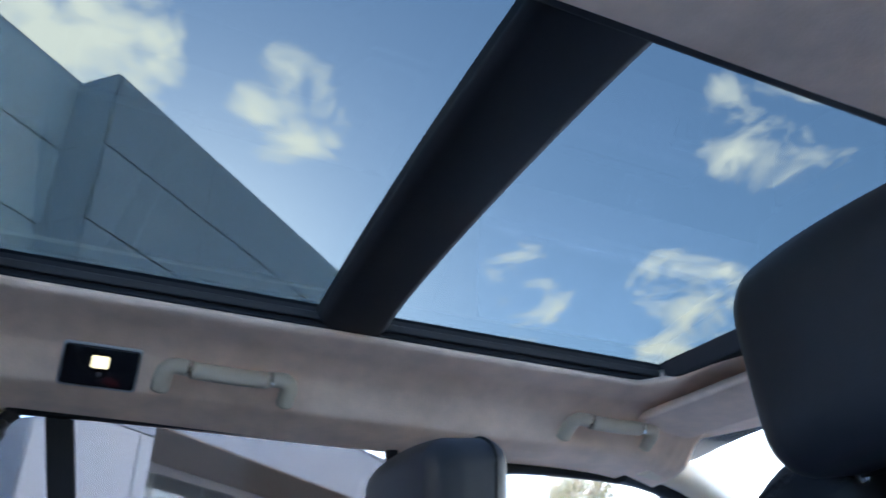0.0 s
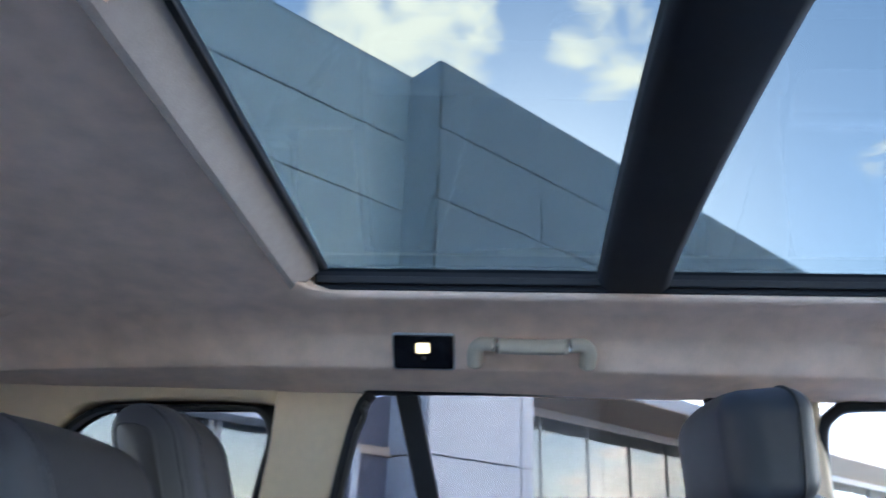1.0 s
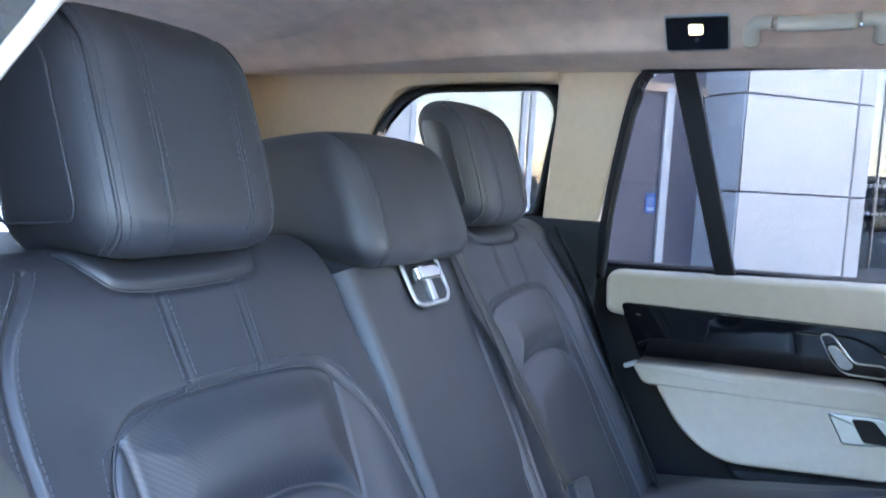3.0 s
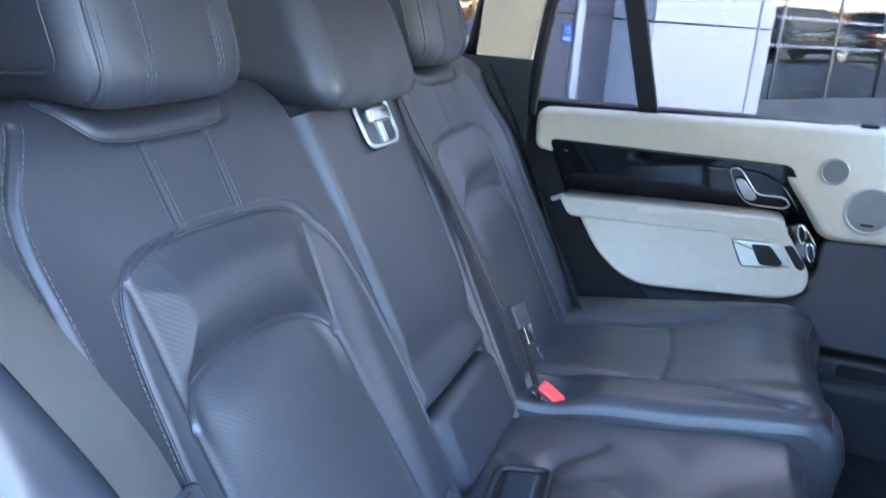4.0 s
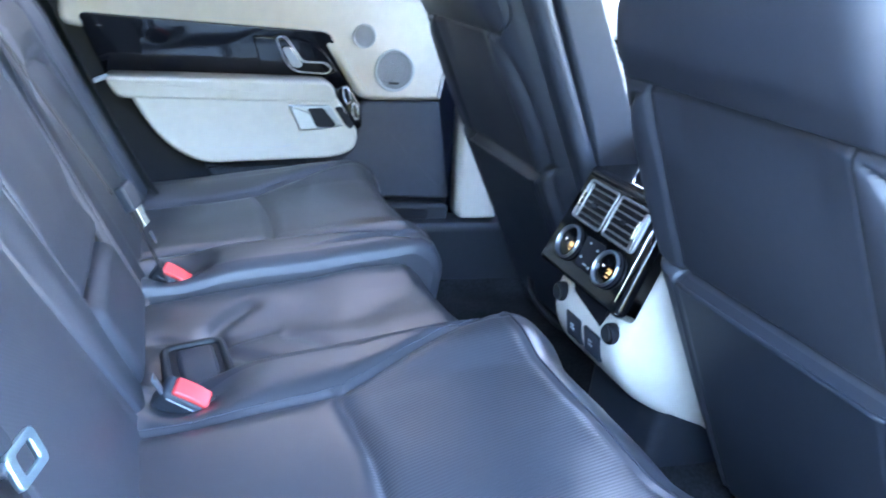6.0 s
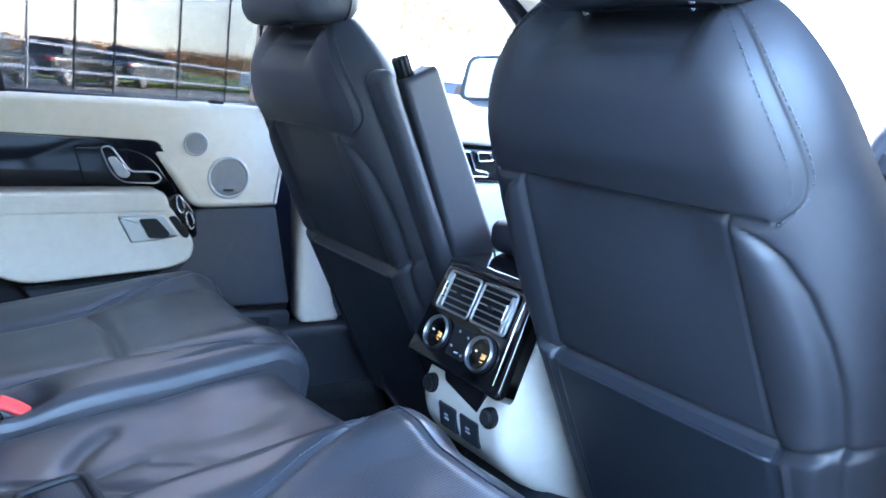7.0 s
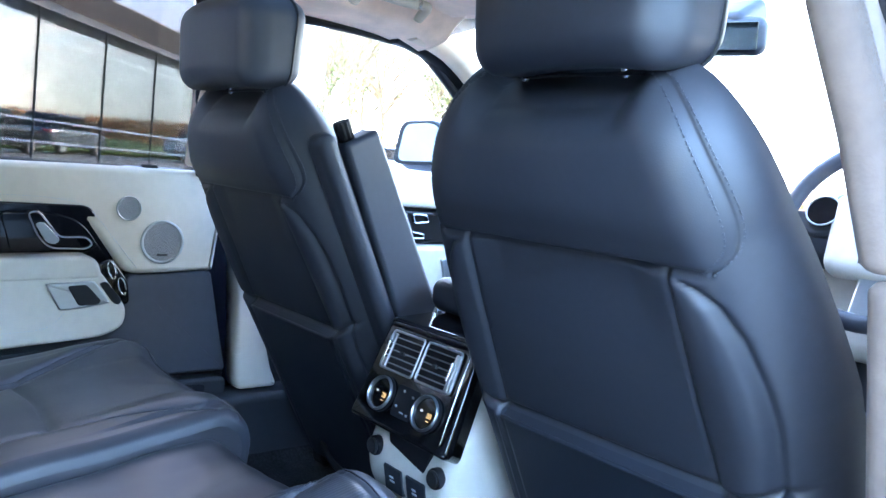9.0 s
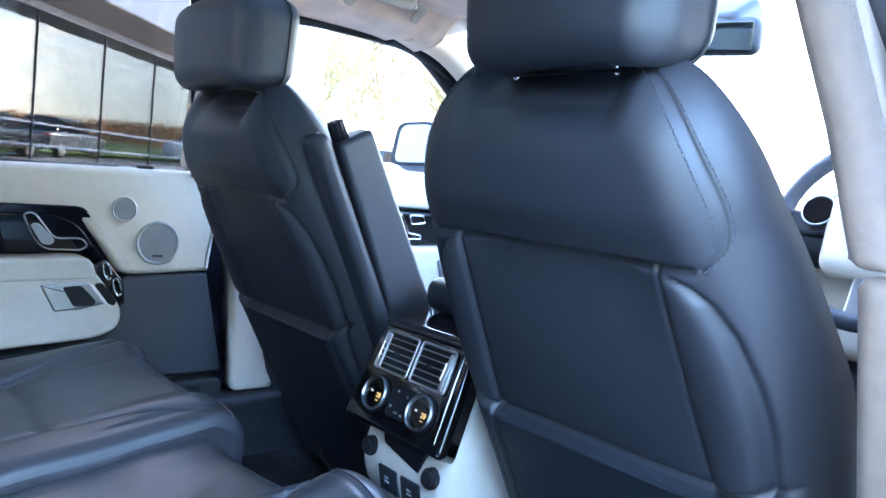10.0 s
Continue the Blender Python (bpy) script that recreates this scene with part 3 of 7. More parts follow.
def side_walls():
    for s in (-1, 1):
        tag = "left" if s < 0 else "right"
        place = on_side(s)
        # rear pillar between quarter window and door
        pil = rounded([(-0.245, 1.345), (-0.118, 1.345), (-0.092, 1.46), (-0.052, 1.60), (-0.010, 1.69), (-0.20, 1.69), (-0.206, 1.60), (-0.222, 1.50)], 0.012)
        setting("pillar_rear_%s" % tag, slab(pil, place, 0.05, 0.008), BEIGE, "smooth beige trim on the rear pillar", "pillar")
        # trim round the back of the quarter window, swept along the window's edge
        edge = curve([(-0.745, 1.345, 0), (-0.705, 1.42, 0), (-0.645, 1.545, 0), (-0.60, 1.598, 0), (-0.55, 1.624, 0), (-0.38, 1.632, 0), (-0.20, 1.632, 0)], 4)
        rim = curve([(-1.16, 1.345, 0), (-1.16, 1.45, 0), (-1.16, 1.58, 0), (-1.05, 1.70, 0), (-0.80, 1.70, 0), (-0.45, 1.70, 0), (-0.20, 1.70, 0)], 4)
        bm = bmesh.new()
        rings = []
        for p, q in zip(edge, rim):
            out = (q - p).normalized()
            b2 = p + out * 0.010
            m2 = p.lerp(q, 0.5)
            rings.append([bm.verts.new(v) for v in (place(p.x, p.y, -0.05), place(p.x, p.y, -0.006), place(b2.x, b2.y, 0.002), place(m2.x, m2.y, 0.004), place(q.x, q.y, 0.0), place(q.x, q.y, -0.05))])
        for r1, r2 in zip(rings, rings[1:]):
            for k in range(6):
                bm.faces.new((r1[k], r1[(k + 1) % 6], r2[(k + 1) % 6], r2[k]))
        bm.faces.new(rings[0]); bm.faces.new(rings[-1][::-1])
        setting("pillar_tail_%s" % tag, bm, BEIGE, "beige trim behind the quarter window", "pillar")
        setting("pillar_corner_%s" % tag, box(min(s * 0.42, s * 0.72), max(s * 0.42, s * 0.72), -1.09, -1.03, 1.16, 1.70, 0.02), BEIGE, "beige trim beside the tailgate window", "pillar")
        low = [(-1.16, 0.60), (-0.20, 0.60), (-0.12, 1.10), (-0.112, 1.350), (-1.16, 1.350)]
        setting("side_panel_%s" % tag, slab(low, lambda a, b, h, s=s: Vector((s * (side_x(b) - 0.012 - h), a, b)), 0.06, 0.006), DARK, "charcoal side trim beside the rear bench", "panel")
        # quarter window
        win = thing("window_quarter_%s" % tag, "fixed quarter window with a black seal", "window", (s * 0.7, -0.4, 1.35), kind="structure")
        o = rounded([(-0.262, 1.352), (-0.206, 1.58), (-0.232, 1.622), (-0.56, 1.616), (-0.66, 1.53), (-0.74, 1.352)], [0.03, 0.04, 0.03, 0.05, 0.06, 0.02])
        part("window_seal", tube([place(p.x, p.y, -0.006) for p in o], 0.0055, 8, True), RUBBER, win)
        ctr = Vector((-0.47, 1.48))
        wide = [ctr + (p - ctr) * 1.10 for p in o]
        bm = bmesh.new()
        loops = [[bm.verts.new(place(p.x, p.y, h)) for p in ln] for ln, h in ((o, -0.006), (o, -0.038), (wide, -0.044), (wide, -0.056), (o, -0.056))]
        for l1, l2 in zip(loops, loops[1:]):
            for k in range(len(o)):
                q = (k + 1) % len(o)
                bm.faces.new((l1[k], l1[q], l2[q], l2[k]))
        part("reveal", bm, RUBBER, win)
        part("pane", slab(o, lambda a, b, h, s=s: Vector((s * (side_x(b) + 0.035 - h), a, b)), 0.004, 0.001), REARPANE, win)
    # centre pillars
    for s, tag in ((-1, "left"), (1, "right")):
        y0, y1 = (0.615, 0.80) if s < 0 else (0.60, 0.80)
        up = [(y0 + 0.02, 1.29), (y1 + 0.02, 1.29), (y1 - 0.01, 1.672), (y0 + 0.015, 1.672)]
        if s > 0:
            up = [(0.602, 1.283), (0.720, 1.283), (0.660, 1.40), (0.606, 1.50), (0.585, 1.672), (0.560, 1.672), (0.579, 1.487), (0.598, 1.393)]
        pl = (lambda a, b, h, s=s: Vector((s * (float(np.interp(b, (1.28, 1.50, 1.67), (0.665, 0.597, 0.556) if s > 0 else (0.72, 0.69, 0.66))) - h), a, b)))
        # only the right pillar and its foot take the colour darkened against the light
        setting("pillar_centre_%s" % tag, slab(rounded(up, 0.01), pl, 0.05, 0.012), PILLAR if s > 0 else BEIGE, "suede-covered centre pillar, colour darkened against outside light" if s > 0 else "beige centre pillar trim", "pillar")
        lowp = [(0.782, 0.772), (0.895, 0.772), (0.862, 0.86), (0.85, 1.285), (0.64 if s > 0 else 0.72, 1.285), (0.765, 1.06)]
        if s > 0:
            lowp = [(0.63, 0.772), (0.80, 0.772), (0.78, 1.279), (0.602, 1.279)]
        setting("pillar_foot_%s" % tag, slab(rounded(lowp, 0.02), lambda a, b, h, s=s: Vector((s * (float(np.interp(b, (0.77, 0.85, 1.28), (0.72, 0.745, 0.735 if s < 0 else 0.668))) - h), a, b)), 0.05, 0.014), IVORY_PLASTIC if s < 0 else PILLAR, "ivory lower centre pillar trim" if s < 0 else "lower centre pillar trim, colour darkened against outside light", "pillar")
    fl = [(0.722, 1.285), (0.86, 1.285), (0.82, 1.67), (0.588, 1.67), (0.609, 1.50), (0.663, 1.40)]
    setting("pillar_flange_right", slab(fl, lambda a, b, h: Vector((float(np.interp(b, (1.28, 1.50, 1.67), (0.708, 0.640, 0.599))) - h, a, b)), 0.03, 0.004), FRAMEBLACK, "dark painted flange beside the centre pillar", "flange")
    # rail over the left door, the belt of the other pillar, sills
    setting("sill_left", box(-0.80, -0.69, -0.10, 1.5, 0.55, 0.768, 0.02), DARK, "dark plastic door sill", "sill")
    setting("sill_right", box(0.69, 0.80, -0.10, 1.5, 0.55, 0.70, 0.02), DARK, "dark plastic door sill", "sill")
    # door opening on the open side: bright edge, dark painted flange
    run = curve([(0.66, -0.19, 1.25), (0.635, -0.125, 1.385), (0.612, -0.065, 1.466), (0.604, -0.012, 1.518), (0.604, 0.035, 1.562), (0.612, 0.09, 1.606), (0.628, 0.18, 1.640), (0.645, 0.35, 1.655), (0.648, 0.60, 1.655)], 8)
    setting("door_frame_right", tube(run, 0.0052, 8), IVORY_PLASTIC, "pale edge strip of the door opening", "trim")
    bm = bmesh.new()
    cols = [[bm.verts.new(p + o) for p in run] for o in (Vector((0.006, 0, 0)), Vector((0.04, -0.004, 0.006)), Vector((0.10, -0.03, 0.0)), Vector((0.10, -0.04, 0.02)), Vector((0.04, -0.02, 0.03)))]
    for a, b in zip(cols, cols[1:] + cols[:1]):
        for i in range(len(run) - 1):
            bm.faces.new((a[i], a[i + 1], b[i + 1], b[i]))
    setting("door_flange_right", bm, PAINT, "dark navy painted body flange round the open doorway", "body")
    # tailgate and its window
    setting("tailgate", slab([(-0.74, 0.60), (0.74, 0.60), (0.72, 1.20), (-0.72, 1.20)], lambda a, b, h: Vector((a, -1.10 + h - 0.05 * (b - 0.6), b)), 0.06, 0.01), DARK, "dark tailgate lining", "tailgate")
    o = rounded([(-0.68, 1.20), (0.68, 1.20), (0.60, 1.60), (-0.60, 1.60)], 0.08)
    tg = thing("window_tailgate", "sloping tailgate window with a black seal", "window", (0, -1.1, 1.2), kind="structure")
    tp = lambda a, b, h: Vector((a, -1.13 + 0.12 * (b - 1.2) / 0.4 + h, b))
    part("window_seal", tube([tp(p.x, p.y, 0.0) for p in o], 0.022, 8, True), RUBBER, tg)
    part("pane", slab(o, tp, 0.004, 0.001), PANE, tg).visible_shadow = False
    setting("parcel_shelf", box(-0.70, 0.70, -1.10, -0.36, 1.14, 1.16, 0.006), CARPET, "black load cover behind the bench", "shelf")


def floor():
    bm = bmesh.new()
    n = 40
    g = [[None] * (n + 1) for _ in range(n + 1)]
    for j in range(n + 1):
        for i in range(n + 1):
            x, y = -0.74 + 1.48 * i / n, -0.10 + 2.1 * j / n
            z = 0.60 + 0.045 * math.exp(-(x / 0.13) ** 4) + 0.12 * max(0.0, (abs(x) - 0.66) / 0.08) ** 2
            z += 0.003 * noise.noise(Vector((x * 9, y * 9, 0)))
            g[j][i] = bm.verts.new((x, y, z))
    for j in range(n):
        for i in range(n):
            bm.faces.new((g[j][i], g[j][i + 1], g[j + 1][i + 1], g[j + 1][i]))
    low = bmesh.ops.extrude_face_region(bm, geom=bm.faces[:])
    bmesh.ops.translate(bm, vec=(0, 0, -0.03), verts=[v for v in low["geom"] if isinstance(v, bmesh.types.BMVert)])
    setting("floor", bm, CARPET, "black carpeted cabin floor", "floor")


headliner()
roof_glass()
side_walls()
floor()


def roof_lamp():
    lamp = thing("reading_lamp", "black reading lamp panel with one lit lens", "lamp", (-0.52, 0.09, 1.70))
    ax = Vector((0, 1, 0))
    a, b = Vector((-0.494, 0.09, 1.718)), Vector((-0.538, 0.09, 1.668))
    down = (b - a).normalized()
    nrm = ax.cross(down).normalized()
    if nrm.z > 0:
        nrm = -nrm
    mid = (a + b) / 2 + nrm * 0.004
    pl = lambda u, v, h: mid + ax * u + down * v + nrm * h
    o = rounded([(-0.053, -0.036), (0.053, -0.036), (0.053, 0.034), (-0.053, 0.034)], 0.007)
    part("bezel", slab(o, pl, 0.02, 0.003), SILVER, lamp, "thin satin bezel")
    o = rounded([(-0.050, -0.032), (0.050, -0.032), (0.050, 0.030), (-0.050, 0.030)], 0.005)
    part("panel", slab(o, lambda u, v, h: pl(u, v, h + 0.002), 0.01, 0.002), GLOSS, lamp)
    o = rounded([(-0.013, -0.019), (0.011, -0.019), (0.011, 0.000), (-0.013, 0.000)], 0.004)
    part("lens", slab(o, lambda u, v, h: pl(u, v, h + 0.005), 0.004, 0.002), LAMP_ON, lamp, "glowing warm lens")
    part("button", disc(0.004, 0.003, lambda u, v, h: pl(u, v + 0.010, h + 0.0045), 16), DARK, lamp)


def grab_handle(y0, y1, zc, label):
    """A folded grab handle on the roof edge: two feet, hinge pins and a grip, in a shallow recess."""
    h = thing("grab_handle", label, "handle", (-0.52, (y0 + y1) / 2, zc), "roof grab handles")
    dn = Vector((-0.044, 0, -0.050)).normalized()
    out = Vector((0.050, 0, -0.044)).normalized()
    c = Vector((-0.512, 0, zc - 0.012))
    pl = lambda a, b, hh: Vector((0, a, 0)) + c + dn * b + out * hh
    for y, s in ((y0, 1), (y1, -1)):
        run = curve([pl(y + s * 0.006, -0.010, 0.018), pl(y - s * 0.014, -0.010, 0.017), pl(y - s * 0.024, 0.004, 0.013), pl(y - s * 0.025, 0.034, 0.004)], 6)
        part("foot", tube(run, 0.0140, 12, flat=0.85), GRAB, h)
        part("hinge_pin", tube([pl(y + s * 0.004, -0.010, 0.018), pl(y + s * 0.013, -0.010, 0.018)], 0.0128, 14), CHROME, h)
    n = 16
    grip = [pl(y0 + 0.012 + (y1 - y0 - 0.024) * i / n, -0.008, 0.018 + 0.003 * math.sin(math.pi * i / n)) for i in range(n + 1)]
    part("grip", tube(grip, 0.0135, 16, flat=0.95), GRAB, h, "padded sand-coloured grip")
    o = rounded([(y0 - 0.036, -0.030), (y1 + 0.036, -0.030), (y1 + 0.038, 0.040), (y1 + 0.012, 0.040), (y1 + 0.004, 0.012), (y0 - 0.004, 0.012), (y0 - 0.012, 0.040), (y0 - 0.038, 0.040)], 0.014)
    part("recess", slab(o, lambda a, b, hh: pl(a, b, hh + 0.001), 0.012, 0.002), SUEDE, h)


roof_lamp()
grab_handle(0.202, 0.340, 1.717, "sand-coloured roof grab handle over the rear door")
grab_handle(0.905, 1.035, 1.722, "sand-coloured roof grab handle over the front door")

# ---- rear bench ----
SLOPE = Vector((0, -0.52, 1)).normalized()
FACE = Vector((0, 1, 0.52)).normalized()
BASE = Vector((0, 0.055, 0.87))


def back_point(x, v, h):
    return Vector((x, 0, 0)) + BASE + SLOPE * v + FACE * h


def rear_seat(mid, label):
    return thing("bench_seat", label, "car seat", (mid, 0.1, 0.62), "rear bench seats")


RIGHT = rear_seat(0.342, "navy leather outer rear seat with ribbed inserts and headrest")
LEFT = rear_seat(-0.372, "navy leather outer rear seat catching warm window light")
CENTRE = rear_seat(-0.02, "narrow plain navy leather centre rear seat")


def arc_line(pts, n=6):
    return [(p.x, p.y) for p in curve([(a, b, 0) for a, b in pts], n)]


def side_back(mid, outer, back, inner):
    """An outer backrest: mid: its centre line; outer: +1 where its outside lies towards +x; inner: the inner edge, low to high."""
    x_in, x_out = inner[0], 0.325
    nx, ny = 270, 340
    u = np.linspace(x_in, x_out, nx)
    v = np.linspace(-0.16, 0.575, ny)
    U, V = np.meshgrid(u, v)
    # crown and rolled edges
    H = -0.002 - 0.15 * (U - 0.02) ** 2
    for edge, rad in ((U - np.interp(V, (-0.16, 0.12, 0.27, 0.49, 0.575), inner), 0.014), (x_out - U, 0.05), (0.575 - V, 0.075)):
        k = np.clip(1 - edge / rad, 0, 1)
        H -= rad * (1.8 if rad < 0.03 else 0.9) * (1 - np.sqrt(np.clip(1 - k * k, 0, 1)))
    # raised bolsters beside the insert
    H += 0.020 * step01(0.125, 0.215, U) * (1 - step01(0.27, 0.325, U)) * (1 - step01(0.34, 0.50, V))
    H += 0.010 * step01(0.125, 0.18, -U) * (1 - step01(0.34, 0.46, V))
    # upper insert pillow and lower insert
    top = [(-0.222, -0.2), (-0.220, 0.05), (-0.212, 0.20), (-0.190, 0.315), (-0.155, 0.380), (-0.115, 0.412), (0.0, 0.422), (0.090, 0.420), (0.126, 0.402), (0.145, 0.35), (0.151, 0.23), (0.165, -0.2)]
    stepl = [(-0.122, 0.262), (-0.108, 0.286), (-0.070, 0.305), (0.0, 0.313), (0.075, 0.308), (0.108, 0.292), (0.121, 0.268)]
    low_l = [(-0.122, 0.262), (-0.130, 0.2), (-0.150, 0.035), (-0.175, -0.2)]
    low_r = [(0.121, 0.268), (0.119, 0.15), (0.126, -0.2)]
    split_in = [(-0.140, 0.394), (-0.122, 0.262)]
    split_out = [(0.124, 0.400), (0.121, 0.268)]
    # each insert is a soft pillow that falls away to its seams
    arch = arc_line(stepl)
    ends = 1 - step01(0.090, 0.128, np.abs(U))
    pillow = arch + [(0.124, 0.395), (0.090, 0.418), (0.0, 0.421), (-0.112, 0.410), (-0.138, 0.392)]
    H += 0.009 * step01(0.0, 0.045, near(U, V, pillow + pillow[:1])) * inside(U, V, pillow)
    over = V > np.interp(U, [p[0] for p in stepl], [p[1] for p in stepl])
    H -= 0.012 * np.exp(-(near(U, V, arch) / np.where(over, 0.012, 0.030)) ** 2) * ends
    grooves = [(arc_line(top), 0.0040, 0.0030), (arc_line(stepl), 0.004, 0.004), (arc_line(low_l), 0.0030, 0.0036), (arc_line(low_r), 0.0030, 0.0036), (split_in, 0.0022, 0.003), (split_out, 0.0022, 0.003)]
    # vertical seams over the insert, headrest flap, outer welt
    grooves += [([(-0.043, 0.422), (-0.046, 0.512)], 0.0016, 0.0020), ([(0.044, 0.422), (0.046, 0.512)], 0.0016, 0.0020)]
    flap = arc_line([(-0.104, 0.560), (-0.100, 0.535), (-0.078, 0.517), (0.0, 0.512), (0.074, 0.516), (0.096, 0.534), (0.108, 0.560)])
    grooves += [(flap, 0.004, 0.004)]
    welt = arc_line([(0.225, -0.2), (0.220, 0.10), (0.208, 0.30), (0.195, 0.46), (0.150, 0.54)])
    grooves += [(welt, 0.005, 0.003)]
    for line, d, w in grooves:
        H -= d * np.exp(-(near(U, V, line) / w) ** 2)
    H += 0.002 * inside(U, V, flap) * step01(0.0, 0.012, near(U, V, flap))
    # wrinkles and soft give
    W = np.array([[noise.noise(Vector((a * 7, b * 7, outer * 3))) for a in u] for b in v])
    H += 0.0022 * W
    X = mid + outer * U
    P = np.stack([X, BASE.y + SLOPE.y * V + FACE.y * H, BASE.z + SLOPE.z * V + FACE.z * H], -1)
    B = np.stack([mid + outer * (0.02 + (U - 0.02) * 0.92), BASE.y + SLOPE.y * V - 0.13, BASE.z + SLOPE.z * V - 0.02], -1)
    uc, vc = U[:-1, :-1], V[:-1, :-1]
    reg = np.zeros(U.shape, int)
    ins = inside(uc, vc, top)
    upper = vc > np.interp(uc, [p[0] for p in stepl], [p[1] for p in stepl])
    side = uc < np.interp(vc, [-0.2, 0.035, 0.2, 0.262, 0.394, 0.42], [-0.175, -0.150, -0.130, -0.122, -0.140, -0.150])
    outs = uc > np.interp(vc, [-0.2, 0.15, 0.268, 0.400], [0.126, 0.119, 0.121, 0.124])
    reg[:-1, :-1] = np.where(ins & ~outs, np.where(side, 3, np.where(upper, 2, 1)), 0)
    main = relief(P, reg, back, {0: ("backrest", LEATHER, ""), 1: ("lower_insert", PERF, "finely ribbed leather insert"), 2: ("upper_insert", PERF, "ribbed leather pillow insert"), 3: ("side_insert", LEATHER, "smooth leather side gusset")}, B)

    def surf(a, b, lift=0.0008):
        return back_point(mid + outer * a, b, between(U, H, (b + 0.16) / 0.735 * (ny - 1), a) + lift)
    for line, off in ((grooves[6][0], 0.007), (grooves[6][0], -0.007), (grooves[7][0], 0.007), (grooves[7][0], -0.007)):
        (ax, ay), (bx, by) = line
        stitching([surf(ax + off + (bx - ax) * t, ay + (by - ay) * t) for t in np.linspace(0, 1, 16)], main)
    ot = [(x + (0.010 if x > 0 else -0.010), y + (0.008 if y > 0.38 else 0)) for x, y in arc_line(top)]
    stitching([surf(a, b) for a, b in ot if b > -0.05 and (a < 0.05 or b < 0.40)], main)
    for off in (-0.008, 0.008):
        stitching([surf(a + off, b) for a, b in welt if b > -0.05], main)
    # black tube along the inner edge, painting the shade of the gap between seats
    rows = np.linspace(-0.02, 0.50, 30)
    part("gap_shade", tube([surf(float(np.interp(b, (-0.16, 0.12, 0.27, 0.49, 0.575), inner)) + 0.003, b, 0.0) for b in rows], 0.0032, 6), RUBBER, main, "black strip standing in for the shade in the seat gap")
    part("piping", tube([surf(a, b, 0.0) for a, b in flap], 0.0015, 6), LEATHER, main)
    part("piping", tube([surf(a, b, -0.0005) for a, b in arc_line(top) if b > 0.2], 0.0018, 6), LEATHER, main)
    return back


side_back(0.342, 1, RIGHT, (-0.234, -0.234, -0.229, -0.222, -0.214))
side_back(-0.372, -1, LEFT, (-0.240, -0.240, -0.234, -0.222, -0.214))


def centre_back():
    """The middle backrest, which folds down as an armrest: a plain pad, its base bolster, and a release latch."""
    ob = CENTRE
    nx, ny = 60, 120
    u, v = np.linspace(-0.150, 0.138, nx), np.linspace(0.10, 0.505, ny)
    U, V = np.meshgrid(u, v)
    H = -0.006 + 0.004 * np.cos(U * 9)
    for edge, rad in ((U + 0.150, 0.016), (0.138 - U, 0.016), (V - 0.10, 0.02)):
        k = np.clip(1 - edge / rad, 0, 1)
        H -= rad * 0.9 * (1 - np.sqrt(np.clip(1 - k * k, 0, 1)))
    W = np.array([[noise.noise(Vector((a * 9, b * 6, 5))) for a in u] for b in v])
    H += 0.004 * W - 0.006 * np.exp(-((V - 0.16) / 0.03) ** 2)
    P = np.stack([U - 0.03, BASE.y + SLOPE.y * V + FACE.y * H, BASE.z + SLOPE.z * V + FACE.z * H], -1)
    B = P + np.array((0, -0.10, -0.04))
    relief(P, np.zeros(U.shape, int), ob, {0: ("backrest", LEATHER, "fold-down backrest pad")}, B)
    # lower bolster under the pad
    part("base_bolster", rbox((0.250, 0.09, 0.125), 0.025, Matrix.Translation(back_point(-0.03, 0.030, -0.046)) @ pose(0, 0, 0, 27.5), 4, 4), LEATHER, ob)
    # latch: chrome frame round a well with a lever
    c = back_point(-0.043, 0.474, 0.006)
    pl = lambda a, b, h: c + Vector((a, 0, 0)) + SLOPE * b + FACE * h
    fr = [(-0.050, -0.024), (-0.038, -0.036), (0.030, -0.036), (0.046, -0.030), (0.050, 0.018), (0.040, 0.034), (-0.034, 0.034), (-0.048, 0.026)]
    part("latch_frame", tube([pl(p.x, p.y, 0.002) for p in rounded([(a, b) for a, b in fr], 0.008, 3)], 0.0042, 8, True, 0.6, FACE), SILVER, ob, "satin metal latch frame")
    part("latch_well", slab(rounded([(a * 0.9, b * 0.9) for a, b in fr], 0.006), lambda a, b, h: pl(a, b, h - 0.002), 0.006, 0.002), SATIN, ob)
    part("latch_lever", rbox((0.062, 0.014, 0.022), 0.005, Matrix.Translation(pl(0.000, 0.006, 0.006)) @ pose(0, 0, 0, 27.5), 3), CHROME, ob, "chrome latch lever")
    part("latch_bar", rbox((0.014, 0.036, 0.010), 0.003, Matrix.Translation(pl(-0.004, -0.016, 0.001)) @ pose(0, 0, 0, 117.5), 2), SILVER, ob)


centre_back()


